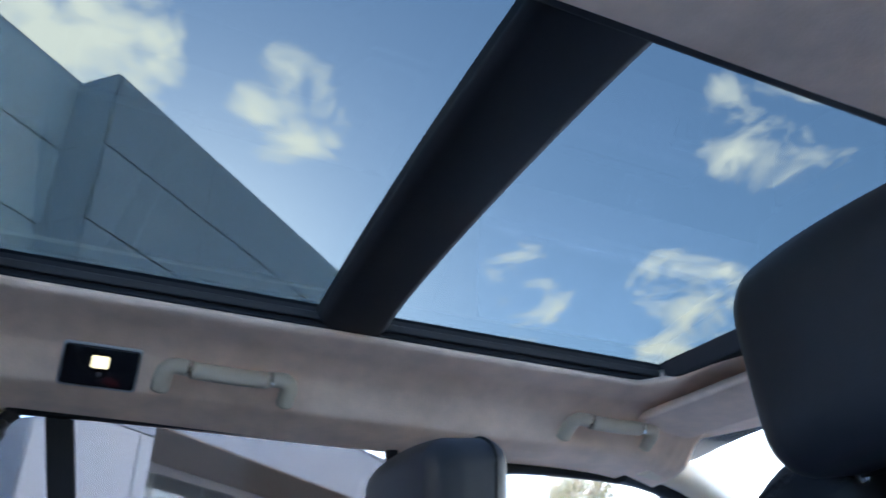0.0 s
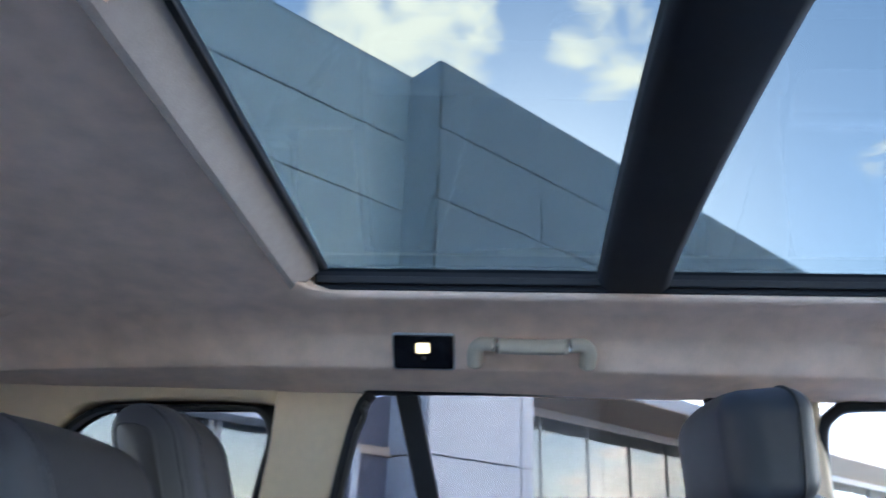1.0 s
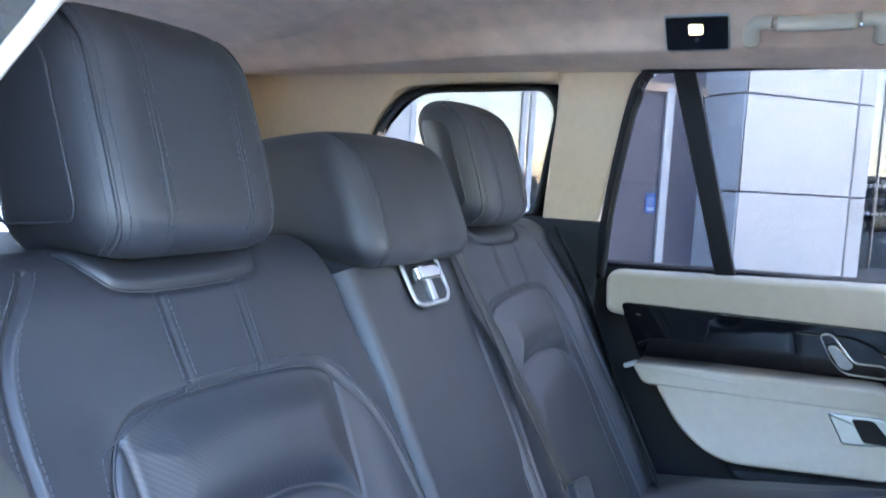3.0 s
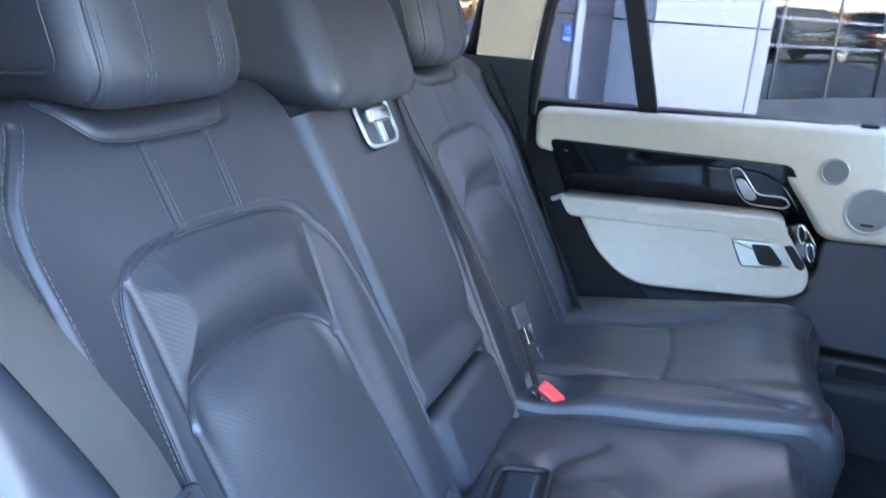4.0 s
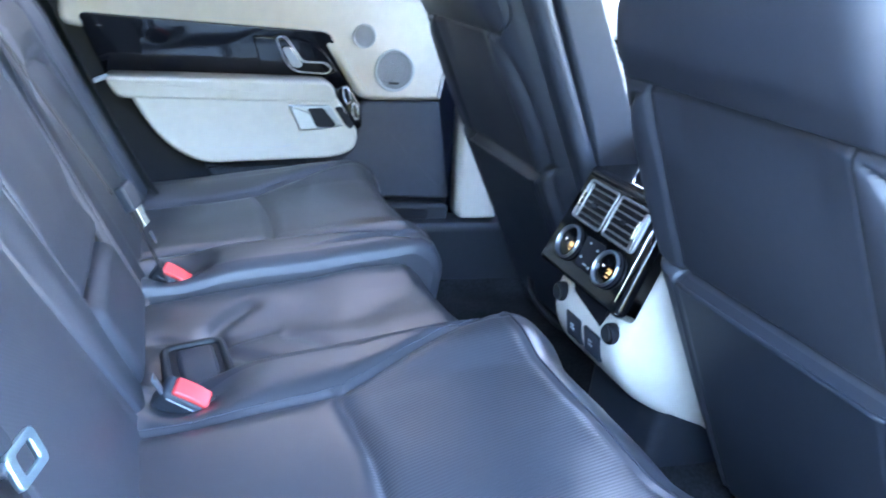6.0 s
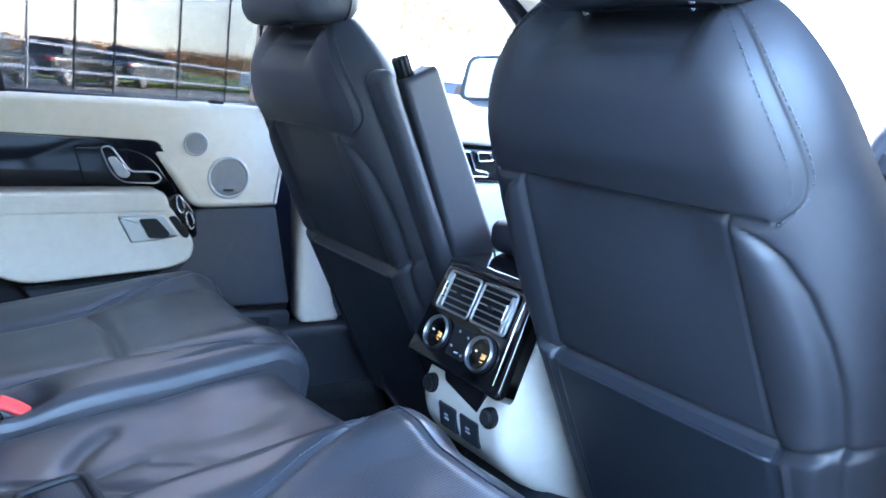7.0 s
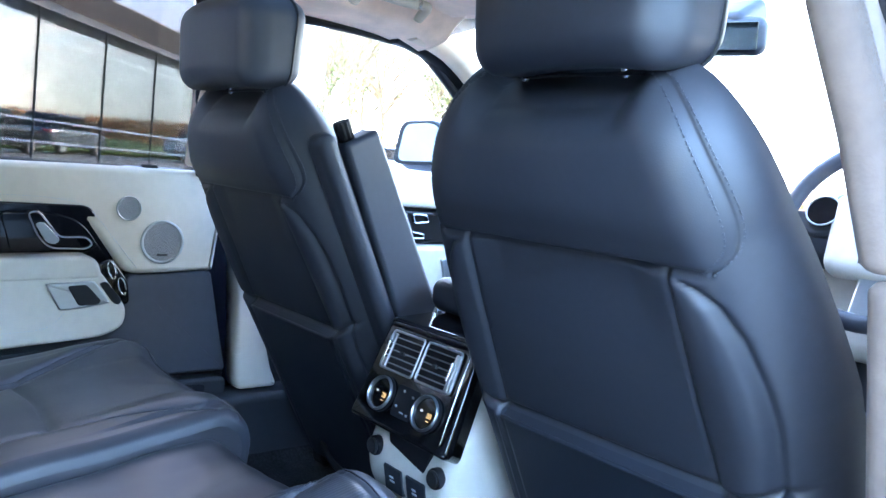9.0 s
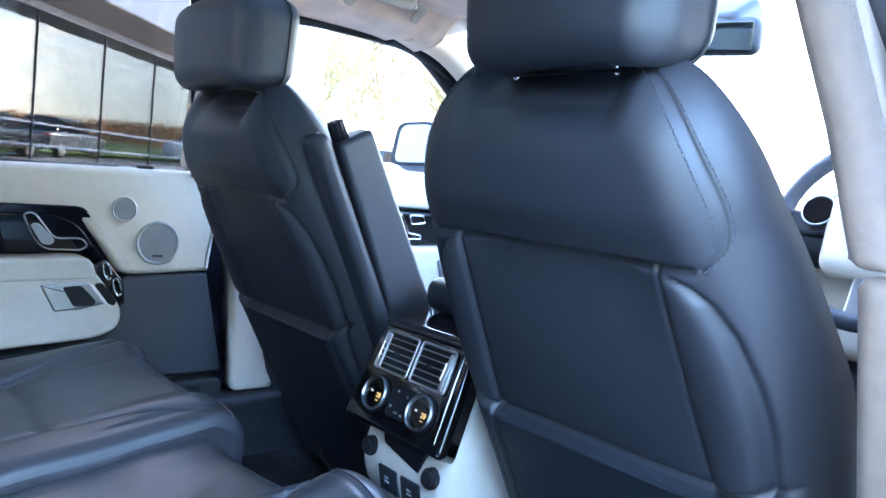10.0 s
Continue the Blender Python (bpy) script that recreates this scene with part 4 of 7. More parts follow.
def headrest(mid, outer, z0, z1, half, seat):
    """An outer rear headrest: boxy pad with rounded edges, welted cheeks, twin seams, two posts."""
    h, dp, rr = z1 - z0, (0.156 if outer > 0 else 0.108), (0.043 if outer > 0 else 0.050)

    def shape(p):
        t = (p.z + h / 2) / h
        y = p.y - 0.045 * t - 0.02 * t * t
        if p.y > 0:
            y += 0.006 * math.cos(p.x / half * 1.5)
        w = 1.0 + 0.04 * math.sin(math.pi * t) - (0.05 if p.y < 0 else 0) * (-p.y / 0.06)
        low = 0.30 * max(0.0, -p.y - 0.01) * (1 - t) if outer > 0 else 0.0
        return (p.x * w, y, p.z - low - 0.004 * (p.x / half) ** 2 * (1 if p.z > 0 else 0))
    back = (dp - 0.108) / 2
    at = Matrix.Translation((mid, -0.205 - back, (z0 + z1) / 2))
    ob = part("headrest", rbox((2 * half, dp, h), rr, at, 6, 8, shape), LEATHER, seat, "stitched leather headrest")

    def front(x, t, lift=0.001):
        z = -h / 2 + h * t
        y = dp / 2
        for e in (rr - (h / 2 - abs(z)), rr - (half - abs(x))):
            e = max(0.0, e)
            y -= rr - math.sqrt(max(rr ** 2 - e ** 2, 0))
        return at @ Vector(shape(Vector((x, y + lift, z))))
    run = np.linspace(0.03, 0.975, 28)
    for x in (-0.046, 0.046):
        for o in (-0.0045, 0.0045):
            stitching([front(x + o, t, 0.0004) for t in run], ob, wide=0.0007)
        part("seam", tube([front(x, t, -0.0006) for t in run], 0.0014, 6), LEATHER, ob)
    for s in (-1, 1):
        x = s * (half - 0.018)
        part("welt", tube([front(x, t, -0.0008) for t in run], 0.0022, 8), LEATHER, ob)
        for o in (-0.006, 0.006):
            stitching([front(x + o, t, 0.0004) for t in run], ob, wide=0.0007)
        ring = [at @ Vector(shape(Vector((s * (half + 0.0003), q.x, q.y)))) for q in rounded([(-0.03 - back, -h / 2 + 0.03), (0.022 + back, -h / 2 + 0.03), (0.022 + back, h / 2 - 0.034), (-0.03 - back, h / 2 - 0.03)], 0.02, 4)]
        part("cheek_seam", tube(ring, 0.0016, 6, True), LEATHER, ob)
    for s in (-1, 1):
        part("post", tube([(mid + s * 0.055, -0.225, z0 + 0.02), (mid + s * 0.055, -0.225, z0 - 0.06)], 0.006, 10), CHROME, ob)


headrest(0.353, 1, 1.350, 1.557, 0.106, RIGHT)
headrest(-0.350, -1, 1.350, 1.554, 0.110, LEFT)


def centre_headrest():
    h, half, dp, rr = 0.158, 0.144, 0.205, 0.040

    def shape(p):
        t = (p.z + h / 2) / h
        f = 0.5 - p.y / dp                  # 0 at the front, 1 at the back
        y = p.y - 0.060 * t - 0.012 * t * t
        z = p.z - (0.030 * f * f if p.z > 0 else 0) * (p.z / (h / 2)) - 0.006 * (p.x / half) ** 2 - 0.012 * (1 - t) * (1 - f) * math.cos(p.x / half * 1.5)
        if p.y > 0:
            y += 0.007 * math.cos(p.x / half * 1.5) * (1 - abs(2 * t - 1) ** 2) + 0.0025 * math.sin(p.x * 60) * (1 - t) ** 3
        return (p.x * (1 - 0.02 * t), y, z)
    at = Matrix.Translation((-0.036, -0.236, 1.402))
    ob = part("headrest", rbox((2 * half, dp, h), rr, at, 6, 14, shape), LEATHER, CENTRE, "low rounded centre headrest")

    def front(x, t, lift=0.0006):
        z = -h / 2 + h * t
        y = dp / 2
        for e in (rr - (h / 2 - abs(z)), rr - (half - abs(x))):
            e = max(0.0, e)
            y -= rr - math.sqrt(max(rr ** 2 - e * e, 0))
        return at @ Vector(shape(Vector((x, y + lift, z))))
    run = np.linspace(0.03, 0.985, 26)
    for s in (-1, 1):
        x = s * (half - 0.030)
        part("seam", tube([front(x, t, -0.0006) for t in run], 0.0018, 6), LEATHER, ob)
        for o in (-0.005, 0.005):
            stitching([front(x + o, t, 0.0003) for t in run], ob, wide=0.0007)


centre_headrest()


def cushion_z(y):
    return 0.862 + 0.15 * (y - 0.08)


def seat_cushion(x0, x1, mid, outer, seat, drop=0.0, plain=False, y_front=0.50):
    """A bench cushion from x0 to x1: tilted top, rolled front, seams."""
    nx, ny = (170, 210) if not plain else (80, 130)
    u = np.linspace(x0, x1, nx)
    s = np.linspace(0.0, 0.76, ny)          # run: over the top, then down the front
    U, S = np.meshgrid(u, s)
    y_back, rad = -0.02, 0.055
    flat = y_front - rad - y_back
    q = rad * math.pi / 2
    t = np.clip((S - flat) / q, 0, 1) * math.pi / 2
    over = np.clip(S - flat - q, 0, 1)
    Y = y_back + np.minimum(S, flat) + rad * np.sin(t) - 0.10 * over
    Z = cushion_z(np.minimum(Y, y_front - rad)) - rad * (1 - np.cos(t)) * 1.0 - over + 0.004
    nyv, nzv = np.sin(t), np.cos(t)
    H = np.full(U.shape, -drop)
    # the front corners turn back a little
    for edge, r2 in ((U - x0, 0.030), (x1 - U, 0.030)):
        k = np.clip(1 - edge / r2, 0, 1)
        H -= r2 * 0.8 * (1 - np.sqrt(np.clip(1 - k * k, 0, 1)))
    reg = np.zeros(U.shape, int)
    lines = []
    if not plain:
        L = (U - mid) * outer             # towards the outside
        yy = y_back + S
        H += 0.016 * step01(0.11, 0.20, L) * (1 - step01(0.22, 0.30, L)) + 0.012 * step01(0.10, 0.17, -L)
        H += 0.006 * np.exp(-((yy - 0.40) / 0.08) ** 2) * (np.abs(L) < 0.2)
        line_in = [(-0.122, -0.02), (-0.122, 0.24), (-0.130, 0.285), (-0.19, 0.42), (-0.215, 0.47)]
        line_out = [(0.125, -0.02), (0.125, 0.24), (0.135, 0.285), (0.19, 0.42), (0.22, 0.48)]
        tee = [(-0.127, 0.262), (0.0, 0.272), (0.127, 0.262)]
        hem = [(-0.30, 0.495), (0.40, 0.495)]
        dist = np.minimum.reduce([near(L, yy, arc_line(ln)) for ln in (line_in, line_out, tee)])
        H -= 0.0055 * np.exp(-(dist / 0.013) ** 2) + 0.0030 * np.exp(-(dist / 0.0032) ** 2) + 0.0015 * np.exp(-(near(L, yy, hem) / 0.006) ** 2)
        panel_f = inside(L, yy, [(-0.127, 0.262), (0.127, 0.262), (0.135, 0.285), (0.19, 0.42), (0.22, 0.49), (-0.215, 0.49), (-0.19, 0.42), (-0.130, 0.285)])
        panel_b = inside(L, yy, [(-0.122, -0.1), (0.125, -0.1), (0.127, 0.262), (-0.127, 0.262)])
        reg = np.where(panel_f, 1, np.where(panel_b, 2, 0))
        lines = [line_in, line_out]
    band = np.minimum(U - x0, x1 - U) < 0.026
    reg = np.where(band & (reg == 0) & (not plain), np.where(U - x0 < x1 - U, 3, 4), reg)
    if not plain:
        H -= 0.035 * np.exp(-((L + 0.188) / 0.042) ** 2 - ((yy - 0.105) / 0.045) ** 2)
    W = np.array([[noise.noise(Vector((a * 6, b * 6, 9 + mid))) + 0.5 * noise.noise(Vector((a * 15, b * 12, mid))) for a in u] for b in s])
    H += (0.0038 if not plain else 0.0085) * W
    if plain:
        H -= 0.010 * np.exp(-((U - (x0 + x1) / 2) / 0.05) ** 2 - ((S - 0.22) / 0.10) ** 2)
        for ln, d, w in (([(-0.08, 0.22), (-0.03, 0.17), (0.03, 0.18), (0.09, 0.24)], 0.007, 0.014), ([(-0.02, 0.10), (0.005, 0.16), (0.0, 0.24)], 0.005, 0.011), ([(0.02, 0.26), (0.06, 0.30), (0.10, 0.30)], 0.005, 0.013)):
            H -= d * np.exp(-(near(U, S, arc_line(ln)) / w) ** 2)
    P = np.stack([U, Y + nyv * H, Z + nzv * H], -1)
    B = np.stack([U, np.minimum(Y, 0.40) * 0.9, np.full(U.shape, 0.63)], -1)
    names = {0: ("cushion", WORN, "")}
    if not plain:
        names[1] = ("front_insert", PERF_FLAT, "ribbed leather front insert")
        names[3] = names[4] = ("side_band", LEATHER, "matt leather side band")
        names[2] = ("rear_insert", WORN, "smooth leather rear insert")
    ob = relief(P, reg, seat, names, B, True)
    for ln in lines:
        pts = []
        for a, b in arc_line(ln):
            i = min(max(int(round((mid + outer * (a + 0.009 * (1 if a > 0 else -1)) - x0) / (x1 - x0) * (nx - 1))), 0), nx - 1)
            j = min(max(int(round((b - y_back) / 0.76 * (ny - 1))), 0), ny - 1)
            pts.append(P[j, i] + np.array((0, 0.0004, 0.001)))
        stitching(pts, ob)
    j = min(int(round((0.505 - y_back) / 0.76 * (ny - 1))), ny - 1)
    part("piping", tube([P[j, i] for i in range(2, nx - 2, 2)], 0.0018, 6), LEATHER, ob)
    return ob


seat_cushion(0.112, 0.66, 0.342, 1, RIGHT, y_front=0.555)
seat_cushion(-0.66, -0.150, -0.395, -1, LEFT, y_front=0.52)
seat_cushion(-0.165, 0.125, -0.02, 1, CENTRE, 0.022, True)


def buckle(at, label):
    """A buckle leaning out of the gap: its red button looks up and forwards."""
    ob = thing("belt_buckle", label, "buckle", at, "belt buckles")
    along = Vector((0.10, 0.86, -0.50)).normalized()
    face = Vector((0.45, 0.45, 0.77))
    face = (face - along * face.dot(along)).normalized()
    side = along.cross(face)
    m = Matrix.Translation(at) @ Matrix((side, along, face)).transposed().to_4x4()
    part("housing", rbox((0.031, 0.054, 0.080), 0.007, m @ pose(0, -0.004, -0.046), 3), DARK, ob)
    part("button", rbox((0.024, 0.044, 0.008), 0.0035, m @ pose(0, 0, -0.003), 3, 3, lambda p: (p.x, p.y, p.z - 5 * p.y * p.y)), RED, ob, "worn red release button")
    part("edge_strip", rbox((0.0318, 0.040, 0.0014), 0.0006, m @ pose(0, -0.004, -0.0125), 2), PALE, ob)


buckle((0.172, 0.112, 0.880), "dark seat belt buckle with red button in the cushion gap")
buckle((-0.182, 0.108, 0.874), "dark seat belt buckle with red button in the cushion gap")


def bench_fittings():
    hold = thing("buckle_tray", "small black plastic tray sunk beside the buckle", "holder", (0.10, 0.13, 0.86))
    part("well", rbox((0.140, 0.072, 0.012), 0.005, pose(0.092, 0.122, 0.852, 8, 0, 4), 2), FRAMEBLACK, hold)
    part("lid", rbox((0.086, 0.046, 0.018), 0.007, pose(0.078, 0.122, 0.857, 8, 4, 4), 3, 3, lambda p: (p.x, p.y, p.z - 3 * p.x * p.x)), SATIN, hold)
    part("rim", tube([pose(0.092, 0.122, 0.858, 8, 0, 4) @ Vector((p.x, p.y, 0)) for p in rounded([(-0.070, -0.036), (0.070, -0.036), (0.070, 0.036), (-0.070, 0.036)], 0.016, 5)], 0.0055, 8, True), RUBBER, hold)
    # belt of the seat next to the camera: over the shoulder to its tongue, and back down
    b = thing("seat_belt", "grey webbing seat belt with steel tongue hanging by the seat", "seat belt", (0.60, 0.0, 1.1), "rear seat belts")
    at = lambda p, q, h=0.0: back_point(0.527 + p, 0.243 - q, 0.032 + h)
    strap = [at(0.030, 0.0), at(0.036, -0.045, 0.002), at(0.056, -0.11, 0.004), at(0.078, -0.18, 0.004), at(0.105, -0.26, 0.0), Vector((0.652, -0.165, 1.40))]
    part("webbing", ribbon(curve(strap, 8), 0.046, 0.0025, (0.93, 0.17, -0.32)), WEB, b)
    o = rounded([(-0.006, -0.008), (0.064, -0.006), (0.069, 0.006), (0.062, 0.020), (0.046, 0.029), (0.028, 0.027), (0.014, 0.032), (0.002, 0.041), (-0.008, 0.036), (-0.009, 0.012)], 0.006)
    part("tongue_grip", slab(o, lambda p, q, h: at(p, q, h + 0.004), 0.008, 0.003), DARK, b, "flat dark plastic tongue grip")
    part("grip_slot", slab(rounded([(0.004, -0.004), (0.056, -0.002), (0.056, 0.004), (0.004, 0.002)], 0.002), lambda p, q, h: at(p, q, h + 0.0052), 0.003, 0.001), RUBBER, b)
    part("grip_edge", tube([at(*p) for p in ((0.069, 0.008, 0.001), (0.062, 0.021, 0.001), (0.047, 0.030, 0.001), (0.030, 0.029, 0.001))], 0.0022, 6), TONGUE, b, "worn bright plate edge")
    part("grip_rivet", disc(0.005, 0.004, lambda p, q, h: at(0.020 + p, 0.036 + q, h + 0.003), 16), DARK, b)
    outline = rounded([(0.016, 0.032), (0.024, 0.054), (-0.028, 0.070), (-0.036, 0.046)], 0.007, 4)
    mid_o = sum(outline, Vector((0, 0))) / len(outline)
    bm = bmesh.new()
    loops = [[bm.verts.new(at(*(mid_o + (p - mid_o) * k), h)) for p in outline] for k, h in ((1.0, 0.001), (1.0, 0.004), (0.96, 0.005), (0.60, 0.005), (0.56, 0.004), (0.56, 0.001))]
    for l1, l2 in zip(loops, loops[1:] + loops[:1]):
        for k in range(len(outline)):
            q = (k + 1) % len(outline)
            bm.faces.new((l1[k], l1[q], l2[q], l2[k]))
    part("tongue", bm, TONGUE, b, "pale steel tongue")
    part("lap_webbing", ribbon(curve([at(0.026, 0.020, -0.003), at(0.024, 0.05, -0.006), at(0.012, 0.12, -0.004), at(0.000, 0.19, 0.0), at(0.010, 0.27, -0.004)], 8), 0.040, 0.0025, (0.95, 0.1, 0.2)), RUBBER, b)
    c = thing("seat_belt", "black centre seat belt with its tongue parked on the backrest", "seat belt", (-0.17, 0.0, 1.0), "rear seat belts")
    part("webbing", ribbon(curve([back_point(-0.170, 0.52, 0.004), back_point(-0.178, 0.36, 0.012), back_point(-0.184, 0.22, 0.020), back_point(-0.186, 0.13, 0.026)], 8), 0.030, 0.0025, (1, 0.1, 0)), WEB, c)
    part("tongue_grip", rbox((0.042, 0.040, 0.016), 0.005, Matrix.Translation(back_point(-0.186, 0.115, 0.042)) @ pose(0, 0, 0, 117.5, 0, -15), 3), DARK, c)
    part("tongue", rbox((0.022, 0.034, 0.003), 0.001, Matrix.Translation(back_point(-0.196, 0.080, 0.044)) @ pose(0, 0, 0, 117.5, 0, -15), 2), CHROME, c)
    part("lap_webbing", ribbon(curve([back_point(-0.180, 0.10, 0.036), back_point(-0.176, 0.04, 0.034), back_point(-0.170, -0.02, 0.03)], 6), 0.030, 0.0025, (1, 0.1, 0)), RUBBER, c)
    d = thing("seat_belt", "black seat belt lying along the outer backrest edge", "seat belt", (-0.60, 0.0, 1.0), "rear seat belts")
    part("webbing", ribbon(curve([(-0.665, -0.185, 1.335), (-0.648, -0.11, 1.22), (-0.628, -0.045, 1.09), (-0.600, 0.03, 0.95), (-0.575, 0.085, 0.86)], 8), 0.044, 0.0025, (0.8, 0.3, 0.2)), WEB, d)
    for x in (0.205, -0.235, 0.50):
        t = thing("isofix_tag", "tiny grey fabric anchor tag in the seat gap", "tag", tuple(back_point(x, 0.02, 0.03)), "anchor tags")
        part("tab", rbox((0.014, 0.004, 0.022), 0.002, Matrix.Translation(back_point(x, 0.03, 0.035)) @ pose(0, 0, 0, 27), 2), STITCH, t)


bench_fittings()

# ---- far rear door ----
def door_at(depth):
    """Places on the door's inner face: a along y, b up, h out into the cabin."""
    return lambda a, b, h: Vector((depth + h + 0.03 * (1.0 - b), a, b))


def rear_door():
    door = thing("rear_door", "closed rear door with ivory leather, gloss black inlay and slate lower panel", "car door", (-0.80, 0.35, 0.62))
    shell = rounded([(-0.150, 1.262), (-0.150, 1.10), (-0.13, 0.90), (0.0, 0.70), (0.10, 0.64), (0.76, 0.64), (0.775, 0.82), (0.722, 1.06), (0.745, 1.282)], 0.02)
    part("shell", slab(shell, door_at(-0.785), 0.06, 0.01), FRAMEBLACK, door)
    pad = rounded([(-0.098, 1.250), (-0.092, 1.158), (-0.02, 1.152), (0.27, 1.178), (0.37, 1.180), (0.425, 1.162), (0.470, 1.115), (0.515, 1.052), (0.545, 1.046), (0.716, 1.056), (0.742, 1.282), (0.40, 1.272)],
                  [0.035, 0.02, 0.02, 0.05, 0.04, 0.04, 0.04, 0.02, 0.02, 0.008, 0.01, 0.05])
    pb = part("upper_pad", slab(pad, door_at(-0.752), 0.05, 0.014, 4), IVORY, door, "ivory leather belt pad and front panel")
    stitching([door_at(-0.7505)(p.x, p.y, 0) for p in curve([(0.02, 1.182, 0), (0.25, 1.200, 0), (0.38, 1.200, 0), (0.440, 1.180, 0), (0.492, 1.12, 0), (0.540, 1.062, 0)], 8)], pb, wide=0.0008, material=PALE)
    inlay = [(-0.062, 1.185), (0.44, 1.19), (0.53, 1.045), (0.525, 0.985), (0.44, 0.985), (0.02, 1.02), (-0.012, 1.06)]
    part("inlay", slab(rounded(inlay, 0.02), lambda a, b, h: Vector((-0.778 + 0.18 * (b - 1.05) + h, a, b)), 0.03, 0.004), GLOSS, door, "gloss black inlay")
    # strip with the release, slightly proud of the leaning inlay
    lean = lambda d: (lambda a, b, h: Vector((-0.774 + d + 0.18 * (b - 1.05) + h, a, b)))
    rel = rounded([(0.275, 1.168), (0.385, 1.170), (0.43, 1.150), (0.475, 1.090), (0.300, 1.092)], [0.01, 0.03, 0.03, 0.02, 0.01])
    part("release_plate", slab(rel, lean(0.003), 0.01, 0.003), GLOSS, door)
    h = part("release_lever", slab(rounded([(0.337, 1.149), (0.351, 1.152), (0.384, 1.117), (0.376, 1.109), (0.361, 1.112)], 0.006), lean(0.010), 0.006, 0.003), SILVER, door, "satin metal release lever")
    part("lever_trim", tube([lean(0.010)(p.x, p.y, 0) for p in rounded([(0.337, 1.149), (0.351, 1.152), (0.384, 1.117), (0.376, 1.109), (0.361, 1.112)], 0.006, 4)], 0.0014, 6, True), SILVER, h, "thin satin rim")
    loop = rounded([(0.322, 1.170), (0.342, 1.174), (0.384, 1.122), (0.436, 1.124), (0.450, 1.109), (0.438, 1.099), (0.368, 1.099), (0.345, 1.122)], [0.010, 0.010, 0.012, 0.010, 0.010, 0.010, 0.016, 0.02], 4)
    part("release_trim", tube([lean(0.006)(p.x, p.y, 0) for p in loop], 0.0018, 6, True), SILVER, door, "thin satin loop round the lever")
    # armrest: padded top roll and lower pouch
    roll = rounded([(-0.014, 1.072), (0.10, 1.078), (0.44, 1.092), (0.455, 1.048), (0.25, 1.040), (0.012, 1.032)], [0.014, 0.05, 0.020, 0.018, 0.05, 0.014])
    part("armrest_top", slab(roll, door_at(-0.6915), 0.09, 0.007, 4), IVORY, door, "ivory leather armrest roll")
    pouch = rounded([(0.030, 1.044), (0.25, 1.058), (0.448, 1.066), (0.507, 0.985), (0.502, 0.946), (0.46, 0.926), (0.165, 0.902), (0.085, 0.955)], [0.022, 0.05, 0.020, 0.020, 0.020, 0.03, 0.05, 0.05])
    pw = part("armrest_pouch", slab(pouch, door_at(-0.694), 0.08, 0.009, 4), IVORY, door, "ivory leather lower armrest")
    stitching([door_at(-0.6935)(p.x, p.y, 0) for p in curve([(0.14, 0.938, 0), (0.30, 0.944, 0), (0.355, 0.952, 0), (0.385, 0.978, 0)], 8)], pw, wide=0.0006, material=PALE)
    # pull cup
    cup = rounded([(0.347, 1.038), (0.438, 1.043), (0.471, 0.999), (0.422, 0.989), (0.375, 0.985)], [0.003, 0.008, 0.006, 0.004, 0.004])
    pc = part("pull_bezel", slab(cup, door_at(-0.687), 0.03, 0.004), SILVER, door, "satin metal pull handle surround")
    part("pull_well", slab(rounded([(0.386, 1.034), (0.422, 1.037), (0.452, 1.004), (0.446, 0.996), (0.409, 0.994)], 0.007), door_at(-0.6855), 0.02, 0.002), FRAMEBLACK, pc)
    part("pull_recess", slab(rounded([(0.447, 1.038), (0.462, 1.042), (0.494, 1.004), (0.490, 0.992), (0.477, 0.997)], 0.006), door_at(-0.6925), 0.02, 0.0015), FRAMEBLACK, pw, "dark slot beside the pull handle")
    part("switch_pod", slab(rounded([(0.450, 1.075), (0.478, 1.085), (0.512, 1.04), (0.520, 0.99), (0.490, 0.985), (0.462, 1.01)], 0.012), door_at(-0.715), 0.06, 0.006), GLOSS, door, "gloss black switch pod")
    for y, z in ((0.478, 1.062), (0.500, 1.028)):
        ring = [door_at(-0.713)(y + 0.007 * math.cos(k * math.pi / 8) - 0.3 * 0.016 * math.sin(k * math.pi / 8), z + 0.018 * math.sin(k * math.pi / 8), 0) for k in range(16)]
        part("switch_ring", tube(ring, 0.0018, 6, True), CHROME, door)
    # slate lower panel, pocket
    low = rounded([(0.522, 1.044), (0.716, 1.053), (0.768, 0.815), (0.36, 0.815), (0.30, 0.895), (0.45, 0.918), (0.505, 0.945), (0.525, 0.985)], [0.02, 0.01, 0.012, 0.01, 0.02, 0.04, 0.04, 0.03])
    part("lower_panel", slab(low, door_at(-0.762), 0.03, 0.008), SLATE, door, "slate grey textured lower panel")
    part("lower_rail", slab(rounded([(0.18, 0.89), (0.40, 0.905), (0.46, 0.925), (0.50, 0.955), (0.52, 0.945), (0.47, 0.895), (0.40, 0.880), (0.20, 0.862)], 0.01), door_at(-0.735), 0.05, 0.008), DARK, door)
    part("pocket", slab(rounded([(0.42, 0.80), (0.765, 0.805), (0.76, 0.66), (0.46, 0.66)], 0.02), door_at(-0.745), 0.05, 0.01), DARK, door)
    part("pocket_mouth", slab(rounded([(0.60, 0.795), (0.712, 0.792), (0.695, 0.725), (0.60, 0.72)], 0.012), door_at(-0.7405), 0.02, 0.002), FRAMEBLACK, door)
